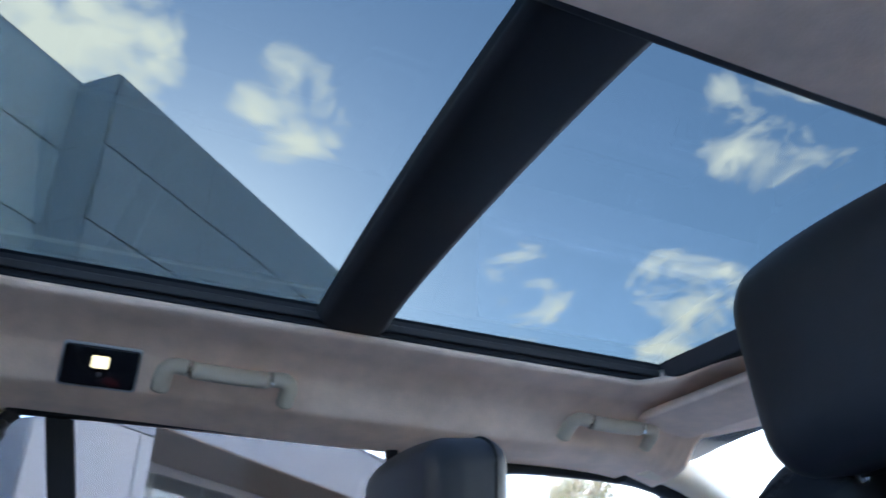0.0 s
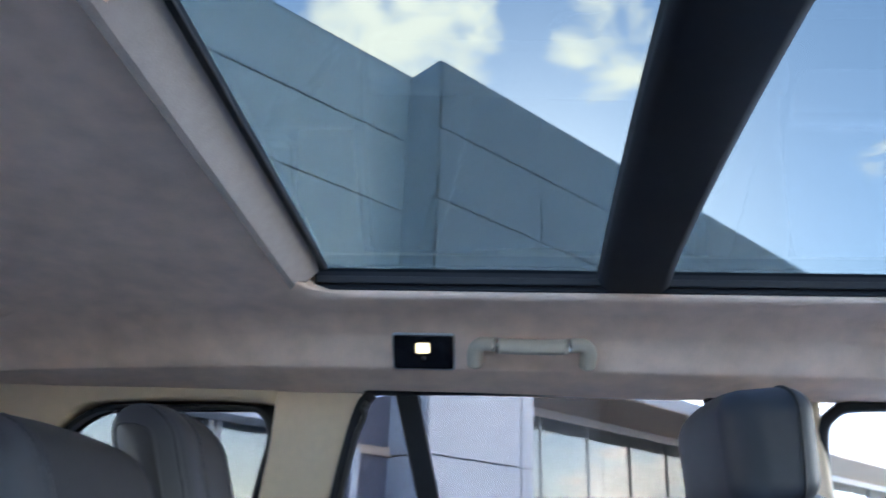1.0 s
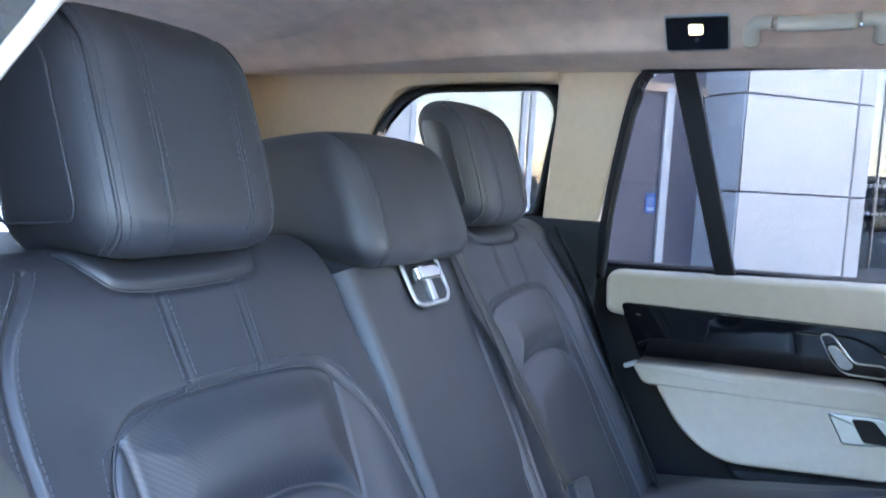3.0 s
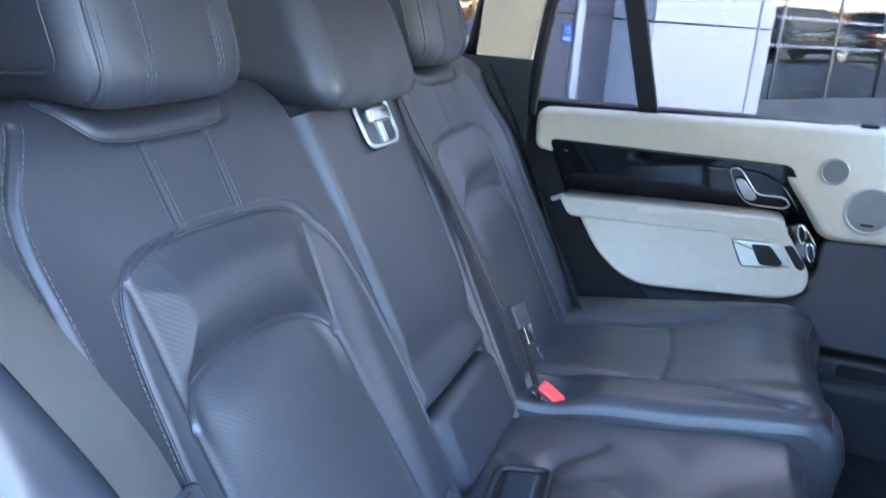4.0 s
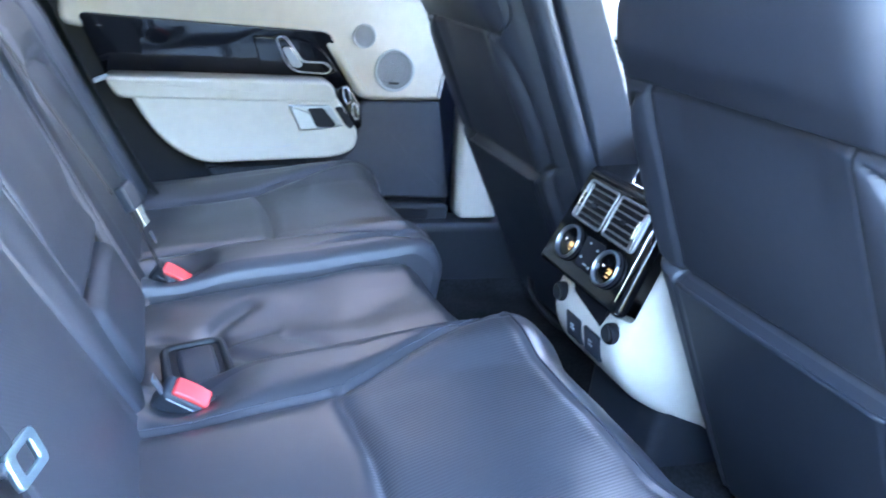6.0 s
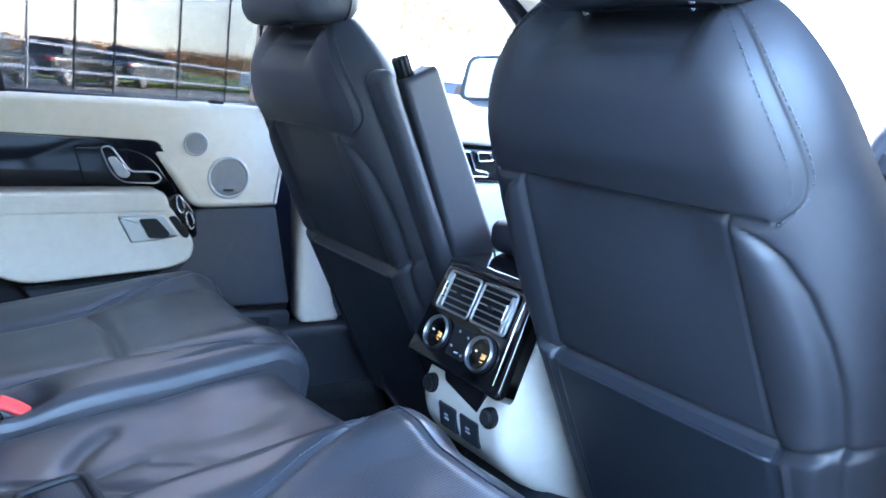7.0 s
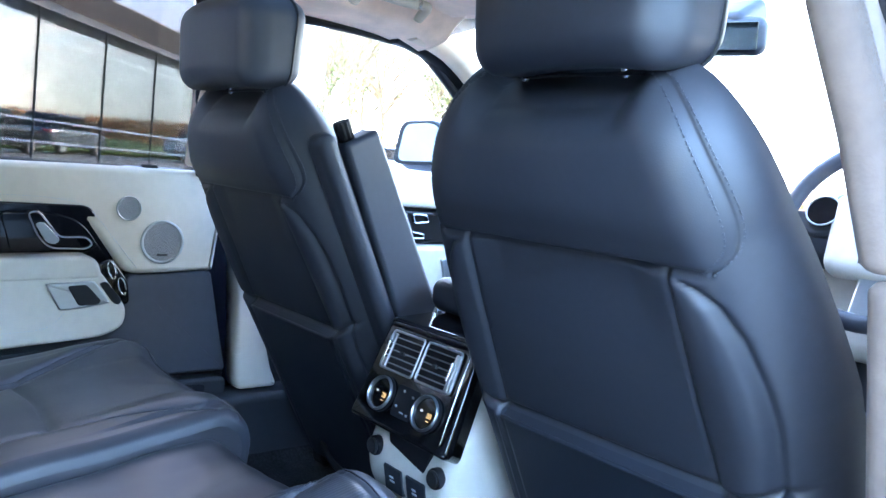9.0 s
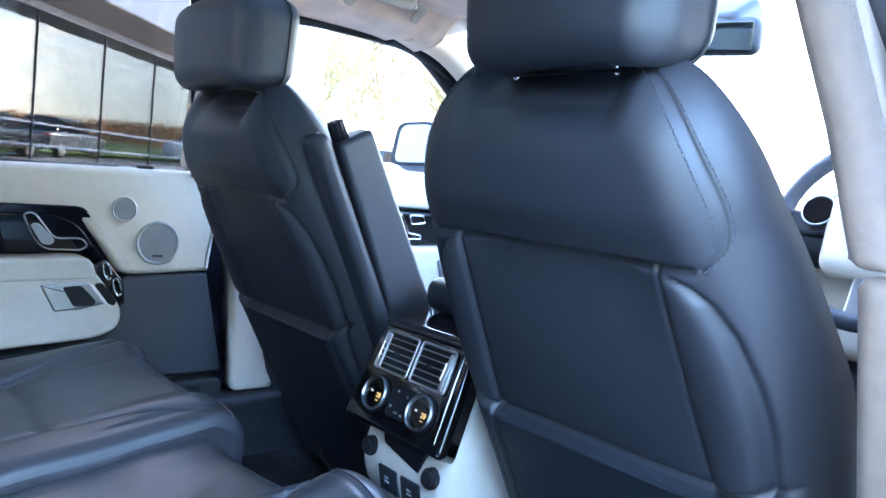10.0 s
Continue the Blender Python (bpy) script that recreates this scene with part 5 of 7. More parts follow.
    # loudspeakers
    for y, z, r in ((0.518, 1.188, 0.0265), (0.594, 1.118, 0.0480)):
        c = door_at(-0.752)
        pl = lambda a, b, hh, y=y, z=z: c(y + a, z + b, hh)
        sp = part("speaker_ring", disc(r, 0.008, lambda a, b, hh: pl(a, b, hh + 0.003), 40, r * 0.86, 0.002), SILVER, door, "satin ring round a loudspeaker")
        part("speaker_grille", disc(r * 0.88, 0.004, lambda a, b, hh: pl(a, b, hh + 0.0015), 40), GRILLE, sp, "fine metal mesh grille")
        if r > 0.03:
            part("speaker_badge", slab(rounded([(-0.012, -0.0305), (0.012, -0.0305), (0.012, -0.0255), (-0.012, -0.0255)], 0.002), lambda a, b, hh: pl(a, b, hh + 0.0035), 0.002, 0.0006), RUBBER, sp)
    sw = part("memory_switch", slab(rounded([(0.500, 1.263), (0.640, 1.268), (0.640, 1.278), (0.512, 1.274)], 0.004), lambda a, b, hh: Vector((-0.765 + hh - (b - 1.26) * 1.8, a, b + 0.004)), 0.012, 0.002), SILVER, door, "satin metal switch strip on the sill")
    part("switch_key", box(-0.792, -0.774, 0.548, 0.580, 1.272, 1.284, 0.003), FRAMEBLACK, sw)
    # lit entry lamp at the rear end of the armrest
    part("entry_lamp", rbox((0.012, 0.030, 0.010), 0.003, pose(-0.712, -0.018, 1.066, 25), 2), PALE, door)
    # window frame, divider, glass
    o = [(-0.113, 1.232), (-0.100, 1.34), (-0.078, 1.466), (-0.045, 1.60), (-0.018, 1.648), (0.03, 1.658), (0.53, 1.664), (0.60, 1.645), (0.65, 1.40), (0.672, 1.27)]
    fr = curve([on_side(-1)(a, b, 0.004) for a, b in o], 6)
    part("window_frame", tube(fr, 0.014, 8, flat=0.8), FRAMEBLACK, door, "black window frame seal")
    part("frame_liner", tube([p + Vector((0.014, 0.010 if p.z < 1.63 else 0, -0.012 if p.z > 1.6 else 0)) * (1 if p.y < 0.3 else 0.6) for p in fr[:24]], 0.006, 6), RUBBER, door)
    a0, a1 = (0.027, 1.655), (0.112, 1.255)
    div = [(a0[0] - 0.004, a0[1]), (a0[0] + 0.040, a0[1]), (a1[0] + 0.050, a1[1]), (a1[0] + 0.010, a1[1])]
    part("window_divider", slab(div, lambda a, b, hh: Vector((-(side_x(b) + 0.012) + hh, a, b)), 0.02, 0.004), FRAMEBLACK, door, "slanting black window divider")
    g = [(a, b) for a, b in o] + [(0.66, 1.24), (-0.11, 1.22)]
    part("pane", slab(g, lambda a, b, hh: Vector((-(side_x(b) + 0.026) + hh, a, b)), 0.004, 0.001), REARPANE, door).visible_shadow = False


rear_door()


def front_door_left():
    door = thing("front_door", "closed front door with ivory belt pad and gloss black inlay", "car door", (-0.80, 1.25, 0.62))
    part("shell", slab(rounded([(0.86, 1.30), (0.90, 0.64), (1.95, 0.64), (1.95, 1.33)], 0.02), door_at(-0.785), 0.06, 0.01), DARK, door)
    part("upper_pad", slab(rounded([(0.86, 1.318), (0.88, 1.235), (1.95, 1.235), (1.95, 1.345)], 0.02), door_at(-0.752), 0.05, 0.014, 4), IVORY, door, "ivory leather belt pad")
    part("inlay", slab([(0.95, 1.235), (1.50, 1.236), (1.50, 1.13), (0.95, 1.13)], door_at(-0.772), 0.03, 0.004), GLOSS, door)
    part("armrest", slab(rounded([(0.92, 1.125), (1.50, 1.135), (1.50, 0.95), (0.95, 0.95)], 0.03), door_at(-0.70), 0.08, 0.014, 4), IVORY, door, "ivory leather armrest")
    part("pull_bezel", slab(rounded([(1.36, 1.10), (1.46, 1.10), (1.46, 1.03), (1.38, 1.03)], 0.01), door_at(-0.692), 0.02, 0.003), SILVER, door)
    part("pull_well", slab(rounded([(1.395, 1.09), (1.44, 1.09), (1.44, 1.045), (1.40, 1.045)], 0.008), door_at(-0.690), 0.02, 0.002), FRAMEBLACK, door)
    for loop in ([(1.245, 1.215), (1.275, 1.215), (1.30, 1.165), (1.345, 1.160), (1.345, 1.148), (1.27, 1.148)], [(1.30, 1.215), (1.35, 1.215), (1.36, 1.195), (1.31, 1.190)]):
        part("seat_switch", tube([door_at(-0.762)(p.x, p.y, 0) for p in rounded(loop, 0.008, 3)], 0.003, 6, True), CHROME, door)
    part("switch_plate", slab(rounded([(1.16, 1.222), (1.38, 1.222), (1.38, 1.142), (1.20, 1.142)], 0.01), door_at(-0.766), 0.01, 0.003), GLOSS, door)
    for k in range(6):
        part("seat_key", rbox((0.004, 0.012, 0.008), 0.001, pose(-0.762, 1.185 + 0.022 * (k % 3), 1.205 - 0.018 * (k // 3)), 2), DARK, door)
    o = [(0.83, 1.30), (0.80, 1.45), (0.79, 1.58), (0.81, 1.632), (0.87, 1.648), (1.10, 1.648), (1.22, 1.625), (1.42, 1.50), (1.62, 1.34)]
    fr = curve([on_side(-1)(a, b, 0.004) for a, b in o], 6)
    part("window_frame", tube(fr, 0.014, 8, flat=0.8), FRAMEBLACK, door, "black window frame seal")
    part("pane", slab(o + [(1.6, 1.32), (0.83, 1.30)], lambda a, b, hh: Vector((-(side_x(b) + 0.026) + hh, a, b)), 0.004, 0.001), PANE, door).visible_shadow = False
    m = thing("door_mirror", "door mirror in a body-coloured housing with black rim", "mirror", (-1.0, 1.50, 1.36))
    at = pose(-1.02, 1.52, 1.425, 0, 0, 8)
    part("housing", rbox((0.25, 0.11, 0.17), 0.05, at, 5, 2, lambda p: (p.x, p.y * (1 - 0.5 * (p.z / 0.1) ** 2) + 0.03, p.z)), PAINT, m)
    o2 = rounded([(-0.115, -0.070), (0.11, -0.060), (0.118, 0.04), (0.06, 0.078), (-0.09, 0.070)], 0.035)
    part("rim", slab(o2, lambda a, b, h: at @ Vector((a, -0.028 - h, b)), 0.02, 0.006), RUBBER, m)
    part("glass", slab([(p.x * 0.84 + 0.008, p.y * 0.86) for p in o2], lambda a, b, h: at @ Vector((a, -0.030 - h, b)), 0.004, 0.001), MIRROR, m, "mirror glass")
    part("foot", rbox((0.14, 0.05, 0.05), 0.015, pose(-0.86, 1.53, 1.345), 3), FRAMEBLACK, m)


front_door_left()


# the driver's door opposite, closed, and the open door beside the camera
copy_thing(bpy.data.objects["front_door"], pose(0.80, 1.25, 0.62) @ Matrix.Scale(-1, 4, (1, 0, 0)))


def open_door():
    """The rear door on the camera's side, swung wide on its front hinges."""
    o = thing("rear_door", "rear door swung wide open on its front hinges", "car door", (0.86, 0.66, 0.62))
    way = Vector((0.93, 0.37, 0))
    nrm = Vector((0.37, -0.93, 0))
    pl = lambda a, b, h: Vector((0.86, 0.68, 0)) + way * a + nrm * h + Vector((0, 0, b))
    part("skin", slab(rounded([(0.0, 0.45), (0.80, 0.62), (0.86, 1.22), (0.0, 1.25)], 0.03), lambda a, b, h: pl(a, b, h - 0.10), 0.03, 0.01), PAINT, o, "navy painted outer skin")
    part("lining", slab(rounded([(0.02, 0.50), (0.78, 0.66), (0.84, 1.22), (0.02, 1.24)], 0.03), pl, 0.10, 0.02), IVORY, o, "ivory leather door lining")
    part("window_frame", tube([pl(*p) for p in ((0.02, 1.24, -0.05), (0.04, 1.62, -0.10), (0.55, 1.62, -0.10), (0.80, 1.45, -0.08), (0.85, 1.22, -0.05))], 0.025, 10), FRAMEBLACK, o)


open_door()

# ---- front seats ----
BS = Vector((0, -0.485, 0.874))
BN = Vector((0, -0.874, -0.485))


def front_seat(mid, dy, rest, label, flare=0.0):
    """A front seat seen from behind: shoulder cushion, recessed panel between two wings, map pocket, headrest.
    rest: the headrest's place along y, tilt, half width, place across, middle height and height. flare: how far the outer flank swells."""
    ob = thing("front_seat", label, "car seat", (mid, 0.95, 0.66), "front seats")
    base = Vector((mid, 0.71 + dy, 1.02))
    nx, ny = 300, 290
    u, v = np.linspace(-1, 1, nx), np.linspace(-0.40, 0.446, ny)
    u = np.sign(u) * (1 - (1 - np.abs(u)) ** 1.25)
    U, V = np.meshgrid(u, v)
    rows = curve([(a, b, 0) for a, b in ((-0.40, 0.230), (-0.10, 0.246), (0.10, 0.248), (0.22, 0.238), (0.30, 0.224), (0.35, 0.209), (0.39, 0.188), (0.42, 0.160), (0.438, 0.128), (0.446, 0.100))], 6)
    half = np.interp(V, [p.x for p in rows], [p.y for p in rows])
    X = half * U
    edge = half - np.abs(X)
    kx = np.clip(1 - edge / 0.066, 0, 1)
    ky = np.clip(1 - (0.446 - V) / 0.15, 0, 1)
    H = -0.092 * (1 - np.sqrt((1 - kx * kx) * (1 - ky * ky)))
    H += 0.012 * step01(0.275, 0.33, V) * (1 - step01(0.38, 0.44, V)) * (1 - (X / 0.25) ** 2)
    A = np.abs(X)
    inner = np.interp(V, (0.0, 0.27), (0.158, 0.138))
    outer = np.interp(V, (-0.02, 0.04, 0.10, 0.155, 0.205, 0.24, 0.258, 0.268), (0.202, 0.209, 0.210, 0.206, 0.197, 0.183, 0.167, 0.140))
    low = 1 - step01(0.268, 0.280, V)
    # the flat panel lies deeper than the shoulder cushion over it
    H -= low * (0.003 * (1 - step01(-0.004, 0.006, A - inner)) + 0.003 * np.exp(-((A - inner) / 0.004) ** 2) + 0.008 * step01(0.15, 0.26, V) * (1 - step01(-0.05, 0.0, A - inner)))
    t = np.clip((A - inner) / np.maximum(outer - inner, 0.004), 0, 1)
    H += low * 0.007 * np.sin(math.pi * t) * step01(0.0, 0.05, outer - inner)
    H -= 0.006 * np.exp(-((A - outer) / 0.006) ** 2) * (1 - step01(0.245, 0.275, V))
    H -= 0.008 * np.exp(-((V - 0.273) / 0.0045) ** 2) * (1 - step01(0.165, 0.19, A))
    # shoulder seams: from the headrest round the shoulders to the panel
    seams = []
    for s in (-1, 1):
        ln = arc_line([(s * 0.104, 0.438), (s * 0.134, 0.425), (s * 0.164, 0.395), (s * 0.187, 0.355), (s * 0.200, 0.318), (s * 0.199, 0.292), (s * 0.182, 0.274)])
        seams.append(ln)
        H -= 0.0040 * np.exp(-(near(X, V, ln) / 0.0026) ** 2)
    H -= 0.004 * np.exp(-((V - 0.424) / 0.004) ** 2) * (1 - step01(0.07, 0.10, A))
    # map pocket: a proud flap with a hem, and the trim that wraps round its ends
    pocket = np.interp(A, (0, 0.155, 0.165, 0.20, 0.24), (0.0, 0.0, 0.002, 0.016, 0.028))
    H += (0.016 - 0.012 * step01(0.160, 0.175, A)) * (1 - step01(-0.006, 0.004, V - pocket)) * step01(0.004, 0.05, edge)
    H -= 0.008 * np.exp(-((V - pocket - 0.007) / 0.006) ** 2) * step01(0.004, 0.05, edge)
    H -= 0.006 * np.exp(-((A - 0.163) / 0.0035) ** 2) * (V < 0.004)
    drop = 0.026 * step01(0.37, 0.446, V) * (1 - step01(0.086, 0.124, A))
    W = np.array([[noise.noise(Vector((a * 1.2, b * 6, mid))) for a in u] for b in v])
    H += 0.0016 * W
    Vp = V + 0.012 * step01(0.30, 0.446, V) - drop
    swell = flare * np.clip((U - 0.6) / 0.4, 0, 1) * np.interp(V, (-0.4, 0.12, 0.30), (1, 1, 0))
    P = np.stack([mid + X + swell, base.y + BS.y * Vp + BN.y * H, base.z + BS.z * Vp + BN.z * H], -1)
    # the front of the backrest: thinner towards the top
    thick = np.interp(V, (-0.4, 0.1, 0.446), (0.20, 0.18, 0.125))
    inw = np.interp(V, (-0.4, 0.1, 0.446), (0.86, 0.80, 0.70))
    B = np.stack([mid + X * inw, base.y + BS.y * V - BN.y * thick, base.z + BS.z * V - BN.z * thick], -1)
    reg = np.zeros(U.shape, int)
    lowz, above = V < 0.272, V > pocket
    reg[lowz & above & (A < inner)] = 1
    reg[lowz & above & (A >= inner) & (A < outer) & (X < 0)] = 3
    reg[lowz & above & (A >= inner) & (A < outer) & (X > 0)] = 4
    reg[~above & (A < 0.163)] = 2
    main = relief(P, reg, ob, {0: ("backrest", LEATHER, ""), 1: ("back_panel", LEATHER, "recessed leather back panel"), 2: ("map_pocket", SATIN, "dark map pocket flap"), 3: ("back_wing", LEATHER, ""), 4: ("back_wing", LEATHER, "")}, B)

    def surf(a, b, lift=0.0008):
        return base + Vector((a, 0, 0)) + BS * (b + 0.012 * float(step01(0.30, 0.446, b))) + BN * (between(X, H, (b + 0.40) / 0.846 * (ny - 1), a) + lift)
    for ln in seams:
        for off in (-0.0055, 0.0055):
            stitching([surf(a + off, b, 0.0004) for a, b in ln], main, 0.0062, 0.0044, 0.0013)
    part("pocket_hem", tube([surf(a, -0.005, -0.001) for a in np.linspace(-0.158, 0.158, 24)], 0.0035, 8), SATIN, ob)
    # side bolster to the front
    for s in (-1, 1):
        part("side_bolster", rbox((0.060, 0.10, 0.38), 0.029, Matrix.Translation((mid + s * 0.180, 0.865 + dy, 1.06)) @ pose(0, 0, 0, 29), 4, 6), LEATHER, ob)
    # cushion, base, rails
    part("cushion", rbox((0.50, 0.52, 0.16), 0.05, pose(mid, 1.13, 0.90, 8), 4, 4), LEATHER, ob)
    part("seat_base", rbox((0.40, 0.42, 0.16), 0.03, pose(mid, 1.10, 0.76), 3), DARK, ob)
    for s in (-1, 1):
        part("rail", rbox((0.035, 0.58, 0.06), 0.008, pose(mid + s * 0.18, 1.22, 0.66), 2), RUBBER, ob)
        part("rail_foot", rbox((0.055, 0.07, 0.05), 0.01, pose(mid + s * 0.18, 0.97, 0.645, 12), 2), FRAMEBLACK, ob)
        part("rail_bolt", disc(0.008, 0.01, lambda a, b, h, s=s: Vector((mid + s * 0.18 + a, 0.934 - h, 0.65 + b)), 12), SILVER, ob)
    part("loom", tube(curve([(mid - 0.12, 0.90, 0.72), (mid - 0.02, 0.86, 0.70), (mid + 0.08, 0.87, 0.68), (mid + 0.15, 0.93, 0.66)], 6), 0.007, 8), RUBBER, ob)
    # headrest on two posts
    hz, hh, hw, hd = rest[4], rest[5], rest[2], 0.115
    rr = 0.036

    def shape(p):
        t = (p.z + hh / 2) / hh
        w = 1 - 0.04 * max(0.0, 0.4 - t) - 0.03 * max(0.0, t - 0.7)
        y = p.y + 0.016 * (p.x / hw) ** 4 + (0.008 * (t - 0.5) if p.y < 0 else 0.02 * (t - 0.5))
        return (p.x * w, y, p.z - 0.010 * (p.x / hw) ** 2)
    at = Matrix.Translation((rest[3], rest[0], hz)) @ pose(0, 0, 0, rest[1])
    hr = part("headrest", rbox((2 * hw, hd, hh), rr, at, 6, 8, shape), LEATHER, ob, "navy leather headrest")

    # piping where the front pad meets the rear shell
    rim = [at @ Vector(shape(Vector((q.x, 0.022, q.y)))) for q in rounded([(-hw, -hh / 2), (-hw, hh / 2), (hw, hh / 2), (hw, -hh / 2)], rr, 8)]
    part("headrest_seam", tube(rim, 0.0022, 8, True), RUBBER, hr)
    for s in (-1, 1):
        part("post", tube([(mid + s * 0.068, 0.612 + dy, 1.38), (mid + s * 0.068, rest[0] + 0.005, 1.50)], 0.0065, 12), CHROME, ob, "chrome headrest post")
        part("post_collar", tube([(mid + s * 0.068, 0.596 + dy, 1.432), (mid + s * 0.068, 0.593 + dy, 1.446)], 0.012, 14), FRAMEBLACK, ob)
    return ob


def seat_armrest(x, seat):
    """A folded-up inner armrest with its ribbed height wheel."""
    c = Vector((x, 0.735, 1.205))
    m = Matrix.Translation(c) @ pose(0, 0, 0, 28)
    a = part("armrest", rbox((0.050, 0.082, 0.385), 0.010, m @ pose(0, 0.012, -0.006), 4, 4, lambda p: (p.x, p.y * (1 - 0.7 * p.z), p.z)), LEATHER, seat, "armrest folded upright")
    part("spine", rbox((0.053, 0.036, 0.425), 0.017, m @ pose(-0.004, -0.046, 0), 5, 3), LEATHER, a)
    k = m @ pose(0.0, -0.004, 0.180)
    gear = [((0.0145 if i % 4 < 2 else 0.0120) * math.cos(math.pi * i / 20), (0.0145 if i % 4 < 2 else 0.0120) * math.sin(math.pi * i / 20)) for i in range(40)]
    bm = slab(gear, lambda p, q, h: k @ Vector((p, q, 0.038 + h)), 0.05, 0.004, 2)
    part("height_wheel", bm, RUBBER, a, "ribbed black height wheel")


PASSENGER = front_seat(-0.402, 0.015, (0.553, 6, 0.146, -0.394, 1.520, 0.152), "navy leather front passenger seat with map pocket")
DRIVER = front_seat(0.370, -0.005, (0.540, 9, 0.128, 0.402, 1.517, 0.146), "navy leather driver's seat with map pocket", 0.022)
seat_armrest(-0.148, PASSENGER)
seat_armrest(0.176, DRIVER)


# ---- centre console ----
def panel_at(a, b, h):
    """On the rear control panel: a across, b down its slope from the top edge."""
    t = Vector((0, -0.065, -0.160)).normalized()
    nrm = Vector((0, -0.160, 0.065)).normalized()
    return Vector((0, 0.748, 1.082)) + Vector((a, 0, 0)) + t * b + nrm * h


def console():
    c = thing("centre_console", "gloss black rear climate console over an ivory base", "console", (0, 0.95, 0.66))
    face = rounded([(-0.108, -0.004), (0.110, -0.004), (0.122, 0.168), (0.118, 0.176), (-0.118, 0.176), (-0.120, 0.168)], [0.012, 0.012, 0.006, 0.006, 0.006, 0.006])
    part("control_panel", slab(face, panel_at, 0.035, 0.007), GLOSS, c, "gloss black control panel")
    part("top_cover", slab(rounded([(-0.110, 0.742), (0.110, 0.742), (0.105, 0.90), (-0.105, 0.90)], 0.012), lambda a, b, h: Vector((a, b, 1.080 + 0.10 * (b - 0.742) + h)), 0.05, 0.008), GLOSS, c)
    part("trim_line", tube([panel_at(0.098, 0.022, 0.0005), panel_at(0.099, 0.070, 0.0005), panel_at(0.105, 0.158, 0.0005)], lambda f: 0.0016 - 0.0008 * abs(2 * f - 1), 6), CHROME, c, "bright chrome strip")
    part("trim_cap", rbox((0.006, 0.005, 0.012), 0.002, Matrix.Translation(panel_at(0.098, 0.008, 0.003)), 2), CHROME, c)
    # two air vents
    for s in (-1, 1):
        pl = lambda a, b, h, s=s: panel_at(s * (0.0445 + a), b, h)
        out = rounded([(-0.040, 0.022), (0.040, 0.022), (0.043, 0.086), (-0.040, 0.086)], 0.006)
        v = part("vent", slab(out, lambda a, b, h: pl(a, b, h + 0.001), 0.01, 0.003), FRAMEBLACK, c)
        part("vent_frame", tube([pl(p.x, p.y, 0.004) for p in out], 0.0023, 8, True), SILVER, v, "satin metal vent frame")
        for k in range(5):
            b = 0.032 + 0.0110 * k
            part("vent_vane", rbox((0.062, 0.0080, 0.0017), 0.0008, Matrix.Translation(pl(-0.006, b, 0.003)) @ pose(0, 0, 0, -14), 2), SILVER, v)
        part("vent_knob", rbox((0.011, 0.008, 0.006), 0.002, Matrix.Translation(pl(-0.004, 0.055, 0.007)) @ pose(0, 0, 0, -22), 2), DARK, v)
        part("vent_side", rbox((0.0085, 0.005, 0.058), 0.002, Matrix.Translation(pl(0.033, 0.055, 0.004)) @ pose(0, 0, 0, -22), 2), SILVER, v)
        part("vent_wheel", rbox((0.005, 0.010, 0.030), 0.002, Matrix.Translation(pl(0.033, 0.055, 0.008)) @ pose(0, 0, 0, -22), 2), CHROME, v)
    # two dials with amber digits
    for s in (-1, 1):
        pl = lambda a, b, h, s=s: panel_at(s * 0.057 + a, 0.1255 + b, h)
        d = part("dial", disc(0.0285, 0.012, lambda a, b, h: pl(a, b, h + 0.010), 40, 0.0245, 0.003), SILVER, c, "satin metal dial ring")
        part("dial_knurl", disc(0.0300, 0.010, lambda a, b, h: pl(a, b, h + 0.006), 40, 0.026, 0.002), FRAMEBLACK, d)
        part("dial_face", disc(0.0250, 0.006, lambda a, b, h: pl(a, b, h + 0.004), 32), GLOSS, d)
        txt = bpy.data.curves.new("digits", "FONT")
        txt.body, txt.size, txt.align_x, txt.align_y, txt.extrude = "28", 0.0115, "CENTER", "CENTER", 0.0002
        to = new("digits", txt)
        m = Matrix((Vector((1, 0, 0)), -Vector((0, -0.065, -0.160)).normalized(), Vector((0, -0.160, 0.065)).normalized())).transposed().to_4x4()
        to.matrix_world = Matrix.Translation(pl(0.009, 0.002, 0.0046)) @ m
        dg = bpy.context.evaluated_depsgraph_get()
        me = bpy.data.meshes.new_from_object(to.evaluated_get(dg))
        me.transform(to.matrix_world)
        bpy.data.objects.remove(to)
        me.materials.clear(); me.materials.append(AMBER)
        ob = new("digits", me)
        ob.parent = d
        tagged(ob, "amber temperature digits")
        part("dial_bar", rbox((0.007, 0.0012, 0.0011), 0.0004, Matrix.Translation(pl(0.009, 0.010, 0.0046)) @ pose(0, 0, 0, 0), 1), AMBER, d)
        part("dial_icon", rbox((0.005, 0.0012, 0.003), 0.0004, Matrix.Translation(pl(-0.010, -0.002, 0.0046)), 1), ICE, d)
    keys = part("key_panel", slab(rounded([(-0.026, 0.100), (0.028, 0.100), (0.026, 0.150), (-0.022, 0.150)], 0.005), lambda a, b, h: panel_at(a, b, h + 0.0015), 0.004, 0.001), FRAMEBLACK, c)
    for a, b in ((-0.008, 0.108), (0.016, 0.112), (-0.014, 0.134), (0.016, 0.142)):
        part("key_mark", rbox((0.005, 0.0008, 0.004), 0.0003, Matrix.Translation(panel_at(a, b, 0.002)), 1), PALE, keys)
    part("key_mark", rbox((0.010, 0.0008, 0.0025), 0.0003, Matrix.Translation(panel_at(0.003, 0.141, 0.002)), 1), PALE, keys)
    # ivory base below, sweeping forwards to the floor
    bm = bmesh.new()
